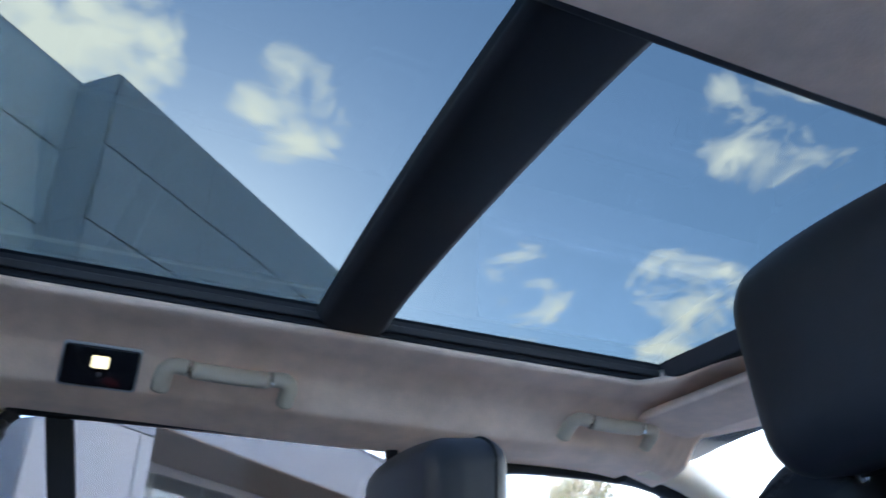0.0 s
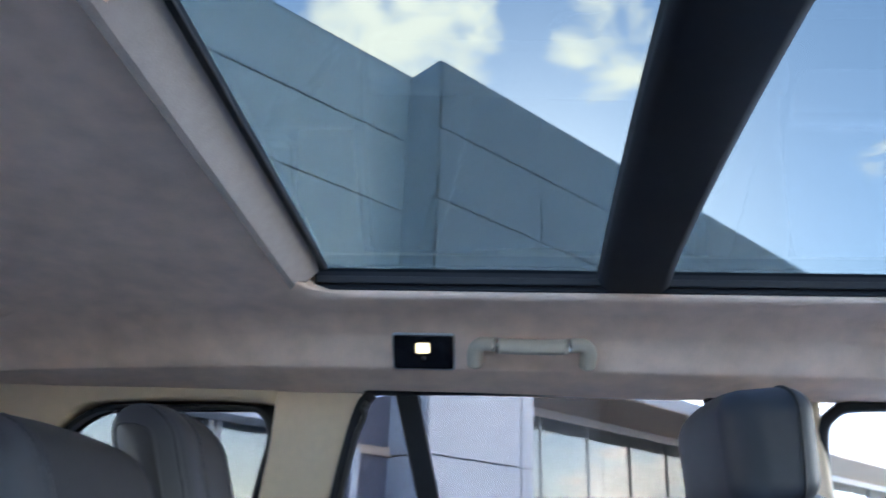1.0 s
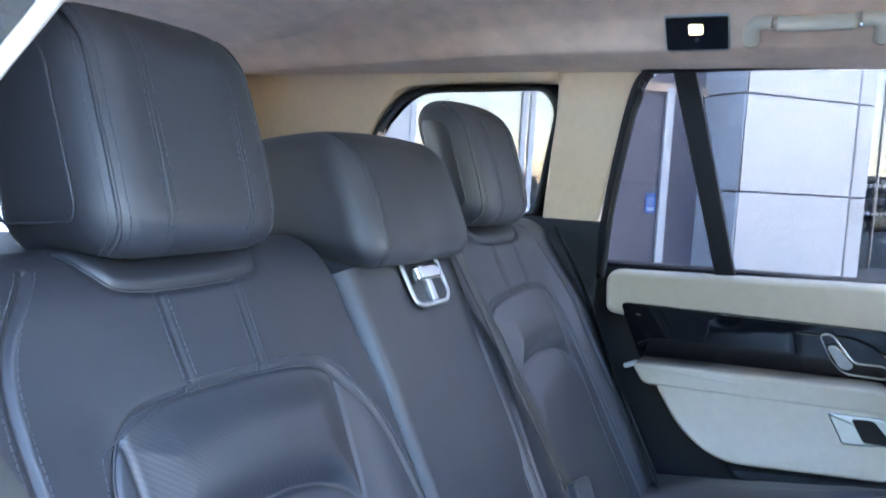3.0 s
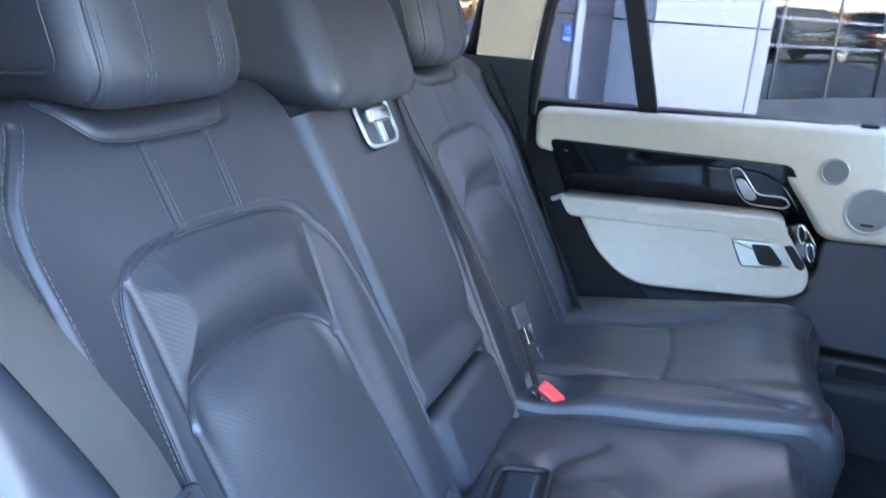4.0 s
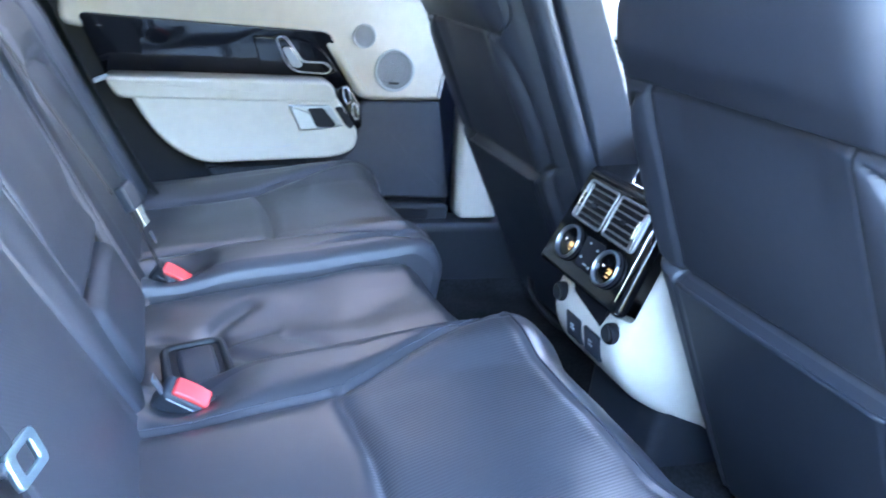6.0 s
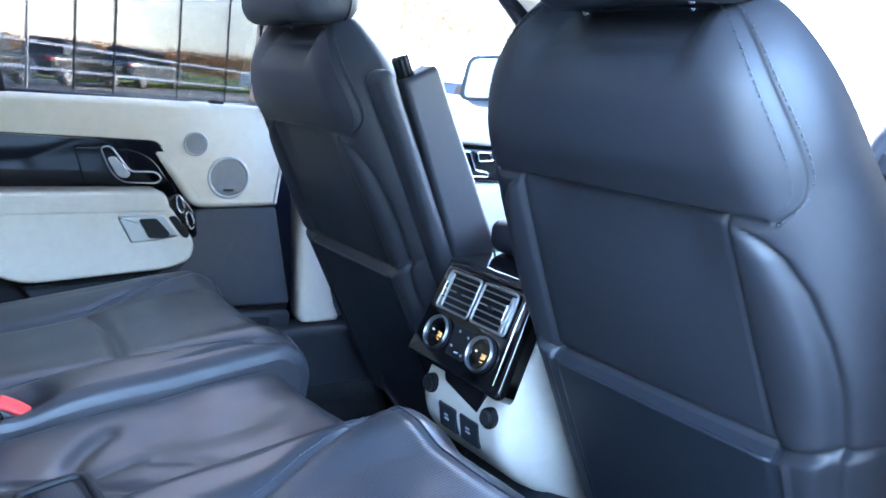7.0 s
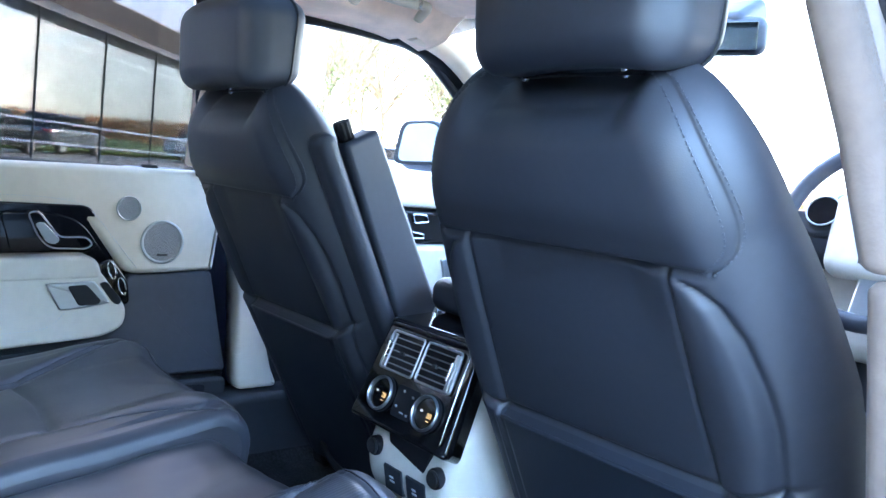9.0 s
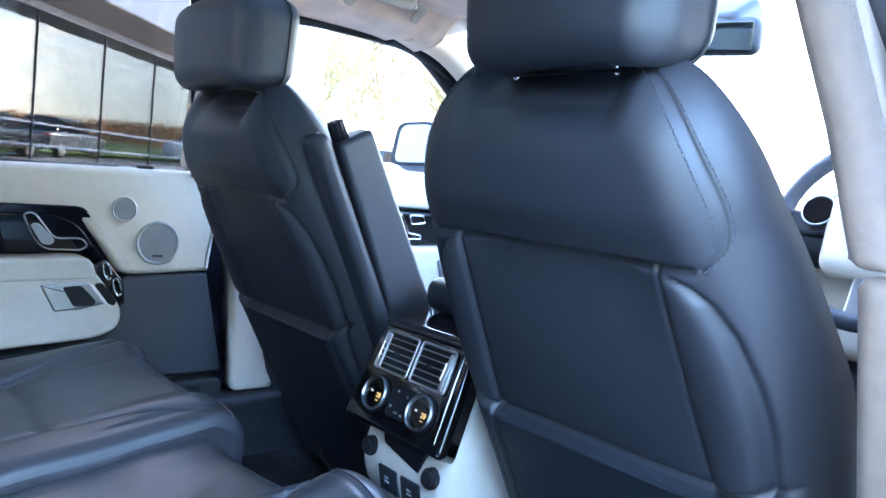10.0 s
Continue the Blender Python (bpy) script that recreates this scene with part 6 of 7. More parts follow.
    prof = [(0.792, 1.072, 0.114), (0.772, 1.010, 0.119), (0.752, 0.955, 0.121), (0.730, 0.912, 0.121), (0.716, 0.870, 0.120), (0.718, 0.835, 0.122), (0.732, 0.800, 0.120), (0.765, 0.765, 0.116), (0.815, 0.735, 0.112), (0.880, 0.705, 0.110), (0.955, 0.675, 0.118), (0.985, 0.655, 0.124)]
    pr = curve([(0, a, b) for a, b, _ in prof], 4)
    ws = np.interp(np.linspace(0, len(prof) - 1, len(pr)), range(len(prof)), [w for _, _, w in prof])
    rings = []
    for p, w in zip(pr, ws):
        ring = []
        for k in range(25):
            t = -1 + 2 * k / 24
            e = max(0.0, abs(t) - 0.72) / 0.28
            ring.append(bm.verts.new((w * t, p.y + 0.045 * (1 - math.sqrt(max(0, 1 - e * e))), p.z)))
        for s in (1, -1):
            ring.insert(0 if s < 0 else len(ring), bm.verts.new((s * w, p.y + 0.30, p.z + (0.0 if p.z > 0.8 else 0.02))))
        rings.append(ring)
    for a, b in zip(rings, rings[1:]):
        for k in range(len(a) - 1):
            bm.faces.new((a[k], a[k + 1], b[k + 1], b[k]))
    part("base", bm, IVORY_PLASTIC, c, "smooth ivory plastic base")
    part("base_core", box(-0.105, 0.105, 0.82, 1.45, 0.60, 1.06, 0.02), DARK, c)
    low = lambda a, b, h: Vector((a, 0.717 - h, 0.872 + b))
    # storage slot, sockets, flaps
    part("slot", slab(rounded([(-0.050, 0.036), (0.060, 0.036), (0.046, -0.008), (-0.044, 0.014)], 0.004), lambda a, b, h: low(a, b, h + 0.002), 0.03, 0.002), FRAMEBLACK, c, "dark storage slot")
    for s in (-1, 1):
        part("socket_ring", disc(0.0165, 0.02, lambda a, b, h, s=s: low(s * 0.078 + a, b - 0.002, h + 0.010), 28, 0.011, 0.003), FRAMEBLACK, c, "round black jack socket")
        part("socket_plug", disc(0.0125, 0.02, lambda a, b, h, s=s: low(s * 0.078 + a, b - 0.002, h + 0.014), 24), RUBBER, c)
        fl = part("socket_flap", slab(rounded([(s * 0.029 - 0.025, -0.022), (s * 0.029 + 0.025, -0.022), (s * 0.029 + 0.024, -0.068), (s * 0.029 - 0.024, -0.068)], 0.005), lambda a, b, h: low(a, b, h + 0.004) + Vector((0, 0.25 * max(0, -0.03 - b), 0)), 0.02, 0.004), DARK, c, "black hinged socket cover")
        for k, wdt in ((0, 0.010), (1, 0.012)):
            part("flap_mark", rbox((wdt, 0.001, 0.0035), 0.0003, Matrix.Translation(low(s * 0.029, -0.040 - 0.007 * k, 0.0048 - 0.004 * k * 0)) @ pose(0, 0.002 + 0.002 * k, 0, 14), 1), PALE, fl)
    # armrest box and cup area in front
    part("lid_lip", tube([(-0.112, 0.835, 1.070), (-0.104, 0.845, 1.118), (-0.094, 0.86, 1.132), (-0.060, 0.872, 1.138)], 0.0020, 8), SILVER, c, "bright edge of the console lid")
    part("console_lid", rbox((0.215, 0.42, 0.060), 0.024, pose(0.0, 1.025, 1.122), 4, 3), LEATHER, c, "navy leather console lid")
    part("console_side", box(-0.108, 0.108, 0.88, 1.5, 0.98, 1.088, 0.012), GLOSS, c)


console()


# ---- front of the cabin ----
def cabin_front():
    d = thing("dashboard", "two-tone dashboard, charcoal top over ivory", "dashboard", (0, 1.75, 0.9))
    part("top_roll", rbox((1.46, 0.42, 0.12), 0.05, pose(0, 1.86, 1.275), 4, 4), DARK, d)
    part("mid_panel", rbox((1.44, 0.18, 0.22), 0.05, pose(0, 1.80, 1.13), 4, 4), IVORY, d, "ivory leather dashboard face")
    part("lower_panel", rbox((1.44, 0.22, 0.42), 0.05, pose(0, 1.88, 0.86), 3), DARK, d)
    part("instrument_hood", rbox((0.40, 0.20, 0.10), 0.04, pose(0.40, 1.72, 1.335), 4, 2), DARK, d)
    part("screen", rbox((0.26, 0.02, 0.15), 0.008, pose(0.0, 1.70, 1.20, -20), 2), GLOSS, d)
    s = thing("steering_wheel", "leather steering wheel with ivory hub and gloss switch pods", "steering wheel", (0.385, 1.50, 1.20))
    m = pose(0.385, 1.475, 1.315, -24)
    part("rim", tube([m @ Vector((0.190 * math.cos(t), 0, 0.185 * math.sin(t))) for t in np.linspace(0, 2 * math.pi, 49)[:-1]], 0.0165, 12, True, up=(0, 1, 0.3)), LEATHER, s)
    part("hub", rbox((0.20, 0.06, 0.17), 0.03, m @ pose(0, 0.01, -0.015), 4, 2, lambda p: (p.x * (1 + 1.0 * p.z), p.y, p.z)), IVORY, s, "ivory airbag hub")
    for sd in (-1, 1):
        part("spoke", rbox((0.10, 0.025, 0.05), 0.010, m @ pose(sd * 0.135, 0.01, 0.0), 3), DARK, s)
        part("switch_pod", disc(0.030, 0.012, lambda a, b, h, sd=sd: m @ Vector((sd * 0.118 + a, -0.012 - h, 0.022 + b)), 28), GLOSS, s)
        part("pod_ring", tube([m @ Vector((sd * 0.118 + 0.031 * math.cos(t), -0.012, 0.022 + 0.031 * math.sin(t))) for t in np.linspace(0, 2 * math.pi, 25)[:-1]], 0.002, 6, True), SILVER, s)
    part("lower_spoke", rbox((0.05, 0.02, 0.12), 0.008, m @ pose(0, 0.012, -0.12), 2), SILVER, s)
    part("column", tube([m @ Vector((0, 0.02, 0)), m @ Vector((0, 0.35, -0.06))], 0.05, 14), DARK, s)
    st = thing("column_stalk", "black indicator stalk behind the wheel", "stalk", (0.26, 1.55, 1.33))
    part("lever", tube([(0.33, 1.56, 1.325), (0.24, 1.55, 1.345)], 0.010, 10), DARK, st)
    r = thing("rear_view_mirror", "interior mirror with its sensor housing on the windscreen", "mirror", (0.02, 1.48, 1.68))
    part("mirror_shell", rbox((0.23, 0.050, 0.080), 0.024, pose(-0.02, 1.47, 1.688, 8, 0, 14), 4), DARK, r)
    part("mirror_face", rbox((0.200, 0.004, 0.058), 0.002, pose(-0.013, 1.446, 1.685, 8, 0, 14), 2), DIMMED, r)
    part("sensor_box", rbox((0.10, 0.12, 0.06), 0.02, pose(0.0, 1.52, 1.735, 30), 3), DARK, r)
    part("mirror_stem", tube([(0.0, 1.50, 1.72), (0.0, 1.475, 1.695)], 0.012, 10), DARK, r)
    for sd, tag in ((-1, "left"), (1, "right")):
        run = curve([(sd * 0.60, 1.10, 1.675), (sd * 0.625, 1.26, 1.645), (sd * 0.665, 1.45, 1.55), (sd * 0.715, 1.70, 1.38), (sd * 0.735, 1.84, 1.29)], 8)
        setting("pillar_front_%s" % tag, tube(run, 0.038, 12, flat=0.8), BEIGE, "pale windscreen pillar trim", "pillar")
        setting("pillar_seal_%s" % tag, tube([p + Vector((sd * 0.045, -0.02, -0.012)) for p in run], 0.024, 10), FRAMEBLACK, "black seal along the windscreen pillar", "seal")
    v = thing("sun_visor", "pale folded sun visor under the roof lining", "visor", (-0.36, 1.13, 1.71), "sun visors")
    part("flap", rbox((0.36, 0.13, 0.018), 0.008, pose(-0.36, 1.08, 1.715, -8), 3), SUEDE, v)
    part("hinge_rod", tube([(-0.36 - 0.17, 1.135, 1.722), (-0.36 + 0.17, 1.135, 1.722)], 0.006, 8), GRAB, v)
    v = thing("sun_visor", "pale folded sun visor under the roof lining", "visor", (0.36, 1.13, 1.71), "sun visors")
    part("flap", rbox((0.36, 0.13, 0.018), 0.008, pose(0.36, 1.08, 1.715, -8), 3), SUEDE, v)
    part("hinge_rod", tube([(0.36 - 0.17, 1.135, 1.722), (0.36 + 0.17, 1.135, 1.722)], 0.006, 8), GRAB, v)
    ws = thing("window_windscreen", "raked windscreen", "window", (0, 1.5, 1.3), kind="structure")
    bm = bmesh.new()
    rows = []
    for k in range(9):
        t = k / 8
        w = 0.66 + 0.10 * t
        rows.append([bm.verts.new((w * a, 1.20 + 0.80 * t - 0.06 * a * a + 0.06, 1.725 - 0.43 * t - 0.02 * a * a)) for a in np.linspace(-1, 1, 17)])
    for a, b in zip(rows, rows[1:]):
        for i in range(16):
            bm.faces.new((a[i], a[i + 1], b[i + 1], b[i]))
    p = part("pane", bm, PANE, ws)
    p.visible_shadow = False
    setting("windscreen_header", box(-0.62, 0.62, 1.13, 1.27, 1.712, 1.75, 0.015), SUEDE, "roof lining edge over the windscreen", "header")
    setting("bonnet", rbox((1.80, 1.15, 0.12), 0.05, pose(0, 2.55, 1.10, -4), 4, 3), PAINT, "dark navy painted bonnet ahead of the windscreen", "bonnet")
    setting("body_side_left", slab(rounded([(-1.2, 0.45), (-1.2, 1.20), (1.9, 1.27), (3.0, 1.12), (3.0, 0.45)], 0.03), lambda a, b, h: Vector((-0.93 + 0.08 * max(0, b - 1.0) - h, a, b)), 0.06, 0.02), PAINT, "dark navy painted left flank of the car", "body")
    # right flank: front wing with the closed door, rear quarter behind the open doorway, low sill between
    side = lambda a, b, h: Vector((0.93 - 0.08 * max(0, b - 1.0) + h, a, b))
    setting("body_side_right", slab(rounded([(0.80, 0.45), (0.82, 1.26), (1.9, 1.27), (3.0, 1.12), (3.0, 0.45)], 0.03), side, 0.06, 0.02), PAINT, "dark navy painted right front flank", "body")
    setting("body_quarter_right", slab(rounded([(-1.2, 0.45), (-1.2, 1.30), (-0.30, 1.30), (-0.16, 1.0), (0.10, 0.62), (0.10, 0.45)], 0.03), side, 0.06, 0.02), PAINT, "dark navy painted right rear quarter", "body")
    setting("body_tail", box(-0.86, 0.86, -1.26, -1.19, 0.45, 1.18, 0.03), PAINT, "dark navy painted tail", "body")
    # roof skin round the glass
    bm = bmesh.new()
    inner, outer = rect_sides(-0.43, 0.43, -0.155, 1.09, 0.05, 24), rect_sides(-0.69, 0.69, -1.17, 1.24, 0.12, 24)
    lift = lambda p: 1.812 - 0.10 * p.x * p.x - 0.5 * max(0.0, abs(p.x) - 0.55) ** 1.5 - 0.05 * max(0.0, -p.y) ** 2 - 0.3 * max(0.0, p.y - 1.05)
    rings = [[bm.verts.new((q.x, q.y, lift(q) + d)) for q in (p.lerp(o, t) for p, o in zip(inner, outer))] for t, d in ((0, 0), (0.33, 0.004), (0.66, 0.004), (1, -0.004), (1, -0.03), (0, -0.012))]
    for r1, r2 in zip(rings, rings[1:] + rings[:1]):
        for k in range(len(r1)):
            n = (k + 1) % len(r1)
            bm.faces.new((r1[k], r1[n], r2[n], r2[k]))
    setting("roof_skin", bm, PAINT, "dark navy painted roof round the glass", "roof")
    for sx in (-1, 1):
        for y in (-0.72, 2.22):
            w = thing("wheel", "black tyre on a silver alloy rim", "wheel", (sx * 0.86, y, 0.37), "road wheels")
            q = lambda a, b, h, sx=sx, y=y: Vector((sx * (0.92 + h), y + a, 0.37 + b - 0.02))
            part("tyre", disc(0.385, 0.26, q, 40, 0.26, 0.04), RUBBER, w)
            part("rim", disc(0.265, 0.20, lambda a, b, h: q(a, b, h - 0.03), 32, 0.05, 0.02), SILVER, w)
    setting("floor_pan", box(-0.86, 0.86, -1.2, 3.0, 0.42, 0.56, 0.02), RUBBER, "dark underside of the car", "underbody")
    b = thing("seat_belt", "black driver's seat belt hanging down the centre pillar", "seat belt", (0.72, 0.62, 1.2))
    part("webbing", ribbon(curve([(0.668, 0.640, 1.56), (0.692, 0.632, 1.40), (0.716, 0.626, 1.25), (0.735, 0.63, 1.00)], 8), 0.050, 0.0025, (0.1, 1, 0)), RUBBER, b)
    part("guide", rbox((0.03, 0.05, 0.05), 0.012, pose(0.655, 0.655, 1.575), 3), DARK, b)


cabin_front()

# ---- outside ----
TILT = -0.033                       # the forecourt rises gently to the left


def ground_z(x):
    return TILT * max(-60.0, min(60.0, x))


CLAD = mat("grey_cladding", (0.50, 0.53, 0.57), 0.40, metal=0.1, var=0.05, var_scale=0.6, rvar=0.05, fine=0.02, fine_scale=8)
PIER = mat("pale_cladding", (0.78, 0.77, 0.75), 0.45, metal=0.05, var=0.04, var_scale=0.6, fine=0.02, fine_scale=8)
PANELMETAL = mat("pale_metal_panel", (0.82, 0.85, 0.85), 0.38, metal=0.25, var=0.05, var_scale=0.6, rvar=0.05, fine=0.02, fine_scale=8)
JOINT = mat("dark_joint", (0.05, 0.055, 0.06), 0.7, var=0.1)
SOFFIT = mat("brown_soffit", (0.74, 0.53, 0.38), 0.6, var=0.06, var_scale=0.8, fine=0.04, fine_scale=12)
LETTER = mat("dark_sign_metal", (0.03, 0.04, 0.055), 0.4, var=0.1)
TARMAC = mat("pale_asphalt", (0.24, 0.235, 0.225), 0.85, var=0.2, var_scale=0.5, bump=0.6, bump_scale=60, fine=0.3, fine_scale=40)
GRASS = mat("winter_grass", (0.16, 0.20, 0.042), 0.95, var=0.35, var_scale=0.3, bump=0.8, bump_scale=30, fine=0.4, fine_scale=9)
SHOPGLASS = pane_material("showroom_glass", (0.56, 0.60, 0.58), 0.26, (0.88, 0.97, 1.0))
WHITE = mat("white_metal", (0.78, 0.80, 0.82), 0.4, var=0.03, fine=0.02)
PURPLE = mat("mauve_door", (0.16, 0.15, 0.18), 0.5, var=0.05, fine=0.03)
BLUE = mat("blue_sign", (0.02, 0.16, 0.55), 0.4, var=0.03)
TRUNK = mat("bark", (0.26, 0.20, 0.12), 0.9, var=0.25, bump=0.8, bump_scale=25, fine=0.3, fine_scale=15)
IVY = mat("ivy_leaf", (0.12, 0.135, 0.030), 0.6, var=0.4, var_scale=2.0, fine=0.3, fine_scale=12)
HEDGE = mat("rust_hedge", (0.44, 0.22, 0.08), 0.9, var=0.4, var_scale=0.4, bump=1.0, bump_scale=8, fine=0.4, fine_scale=5)

STRIP = glow("strip_lamp", (0.93, 0.97, 1.0), 0.45)

CORNER = Vector((-8.22, -0.57, 0))
ALONG = Vector((-0.719, 0.695, 0))
OUT = Vector((0.695, 0.719, 0))


def wall_at(recess):
    return lambda a, b, h: CORNER + ALONG * a + OUT * (h - recess) + Vector((0, 0, b))


def panels(parent, place, a0, a1, joints, verticals, material, name="panel", gap=0.009):
    """Cladding cassettes between joint heights and upright joints."""
    xs = [a0] + [v for v in verticals if a0 < v < a1] + [a1]
    for z0, z1 in zip(joints, joints[1:]):
        for x0, x1 in zip(xs, xs[1:]):
            o = [(x0 + gap, z0 + gap), (x1 - gap, z0 + gap), (x1 - gap, z1 - gap), (x0 + gap, z1 - gap)]
            part(name, slab(o, place, 0.05, 0.008, 2), material, parent, flat=False)


def showroom():
    b = thing("showroom", "grey-clad car showroom with brown soffit and tall glass front", "building", (-12, 3, 0))
    zs = [0.15, 1.42, 2.50, 3.60, 4.68, 5.75, 6.82, 7.89]
    # backing walls
    part("wall", slab([(0.02, 3.77), (24, 3.77), (24, 7.88), (0.02, 7.88)], wall_at(0.04), 0.6, 0.002, 1), JOINT, b, flat=True)
    part("wall", slab([(0.02, 0.0), (1.85, 0.0), (1.85, 3.8), (0.02, 3.8)], wall_at(0.04), 0.6, 0.002, 1), JOINT, b, flat=True)
    part("wall", slab([(-14, 0.0), (0.3, 0.0), (0.3, 7.88), (-14, 7.88)], wall_at(0.71), 0.6, 0.002, 1), JOINT, b, flat=True)
    up = [2.05 + 4.2 * k for k in range(6)]
    panels(b, wall_at(0.0), 0.0, 1.85, zs[3:5], [], CLAD)
    panels(b, wall_at(0.0), 1.85, 24.0, [3.76, zs[4]], up, CLAD)
    panels(b, wall_at(0.0), 0.0, 24.0, zs[4:], up, CLAD)
    panels(b, wall_at(0.0), 0.0, 1.85, zs[:4], [], PIER)
    panels(b, wall_at(0.67), -14.0, 0.0, [3.60] + zs[4:], [-5.2, -9.4], PANELMETAL)
    panels(b, wall_at(0.67), -14.0, -3.60, zs[:4], [-7.8], PIER)
    # the return between the two planes
    ret = lambda a, c, h: CORNER - OUT * a - ALONG * h + Vector((0, 0, c))
    for z0, z1 in zip(zs, zs[1:]):
        part("panel", slab([(0.012, z0 + 0.012), (0.66, z0 + 0.012), (0.66, z1 - 0.012), (0.012, z1 - 0.012)], lambda a, c, h: ret(a, c, -h), 0.05, 0.008, 2), CLAD, b)
    part("pier_side", slab([(0.0, 0.0), (2.0, 0.0), (2.0, 3.72), (0.0, 3.72)], lambda a, c, h: CORNER + ALONG * (1.63 + h) - OUT * a + Vector((0, 0, c)), 0.05, 0.004, 1), PIER, b)
    # soffit and glass front
    part("soffit", slab([(1.85, 0.02), (24, 0.02), (24, 2.3), (1.85, 2.3)], lambda a, c, h: CORNER + ALONG * a - OUT * c + Vector((0, 0, 3.752 - h)), 0.05, 0.004, 1), SOFFIT, b, "brown soffit over the glass front")
    g = part("glazing", slab([(1.6, 0.3), (24, 0.3), (24, 3.74), (1.6, 3.74)], wall_at(1.5), 0.02, 0.002, 1), SHOPGLASS, b, "tall reflecting glass front")
    for a in (3.70, 4.93, 6.13, 7.33, 9.77, 12.22, 14.67, 17.11, 19.56, 22.0):
        part("mullion", slab([(a - 0.012, 0.3), (a + 0.012, 0.3), (a + 0.012, 3.74), (a - 0.012, 3.74)], wall_at(1.475), 0.04, 0.004, 1), SILVER if a < 6 else JOINT, b)
    part("head_rail", slab([(1.6, 3.60), (24, 3.60), (24, 3.742), (1.6, 3.742)], wall_at(1.47), 0.05, 0.004, 1), WHITE, b)
    # rows of square dots on the glass
    for z in (1.58, 1.18):
        bm = bmesh.new()
        a = 1.7
        while a < 20:
            slab([(a, z), (a + 0.045, z), (a + 0.045, z + 0.045), (a, z + 0.045)], wall_at(1.492), 0.002, 0.0005, 1, bm)
            a += 0.085
        tagged(part("glass_dots", bm, WHITE, g), "rows of white dots on the glass", kind="stuff")
    # dim hall behind the glass
    part("hall_floor", slab([(1.6, 2.1), (24, 2.1), (24, 12), (1.6, 12)], lambda a, c, h: CORNER + ALONG * a - OUT * c + Vector((0, 0, 0.30 + h)), 0.05, 0.002, 1), PIER, b)
    part("hall_wall", slab([(1.0, 0.0), (25, 0.0), (25, 4.0), (1.0, 4.0)], wall_at(12.0), 0.1, 0.002, 1), PIER, b)
    part("hall_ceiling", slab([(1.0, 2.0), (25, 2.0), (25, 12.2), (1.0, 12.2)], lambda a, c, h: CORNER + ALONG * a - OUT * c + Vector((0, 0, 3.95 + h)), 0.1, 0.002, 1), PIER, b)
    for a in (1.0, 24.6):
        part("hall_wall", slab([(1.9, 0.0), (12.1, 0.0), (12.1, 4.0), (1.9, 4.0)], lambda c, z, h, a=a: CORNER + ALONG * (a + h) - OUT * c + Vector((0, 0, z)), 0.1, 0.002, 1), PIER, b)
    for a in (6.0, 12.5):
        part("hall_column", slab([(a - 0.16, 0.3), (a + 0.16, 0.3), (a + 0.16, 3.8), (a - 0.16, 3.8)], wall_at(4.2), 0.3, 0.01, 1), WHITE, b)
    # lit strips under the hall ceiling
    for r in (3.6, 6.4, 9.2):
        part("strip_light", slab(rounded([(2.2, 3.56), (22.0, 3.56), (22.0, 3.62), (2.2, 3.62)], 0.02), wall_at(r), 0.12, 0.01, 1), STRIP, b, "long white strip light in the hall")
    # service door, jamb, blue notice
    d = part("service_door", slab([(-1.32, 0.2), (0.0, 0.2), (0.0, 3.55), (-1.32, 3.55)], wall_at(0.66), 0.05, 0.004, 1), PURPLE, b, "mauve-grey service door panels")
    part("door_joint", slab([(-1.32, 1.44), (0.0, 1.44), (0.0, 1.46), (-1.32, 1.46)], wall_at(0.657), 0.01, 0.001, 1), JOINT, d)
    part("door_jamb", slab([(-0.60, 0.2), (-0.50, 0.2), (-0.50, 2.55), (-0.60, 2.55)], wall_at(0.60), 0.06, 0.004, 1), WHITE, d)
    part("door_head", slab([(-1.32, 2.50), (-0.02, 2.50), (-0.02, 2.60), (-1.32, 2.60)], wall_at(0.62), 0.06, 0.004, 1), SOFFIT, d)
    nt = part("notice", slab([(-0.76, 1.12), (-0.63, 1.12), (-0.63, 1.34), (-0.76, 1.34)], wall_at(0.64), 0.01, 0.002, 1), BLUE, d, "small blue door notice")
    part("notice_mark", disc(0.038, 0.002, lambda a, c, h: wall_at(0.637)(-0.695 + a, 1.26 + c, h), 24, 0.028, 0.0006), WHITE, nt)
    part("notice_mark", slab([(-0.745, 1.145), (-0.645, 1.145), (-0.645, 1.185), (-0.745, 1.185)], wall_at(0.637), 0.002, 0.0005, 1), WHITE, nt)
    # entrance glazing with white posts and canopy edge
    e = part("entrance_glass", slab([(-3.60, 0.2), (-1.34, 0.2), (-1.34, 3.55), (-3.60, 3.55)], wall_at(0.665), 0.02, 0.002, 1), SHOPGLASS, b, "reflecting entrance glass")
    for a in (-3.60, -2.36, -2.26, -1.36):
        part("entrance_post", slab([(a - 0.03, 0.2), (a + 0.03, 0.2), (a + 0.03, 3.55), (a - 0.03, 3.55)], wall_at(0.64), 0.05, 0.005, 1), WHITE, e)
    part("canopy_edge", slab([(-4.2, 2.62), (-1.5, 2.62), (-1.5, 2.78), (-4.2, 2.78)], wall_at(0.20), 0.45, 0.01, 1), WHITE, b, "white canopy edge")
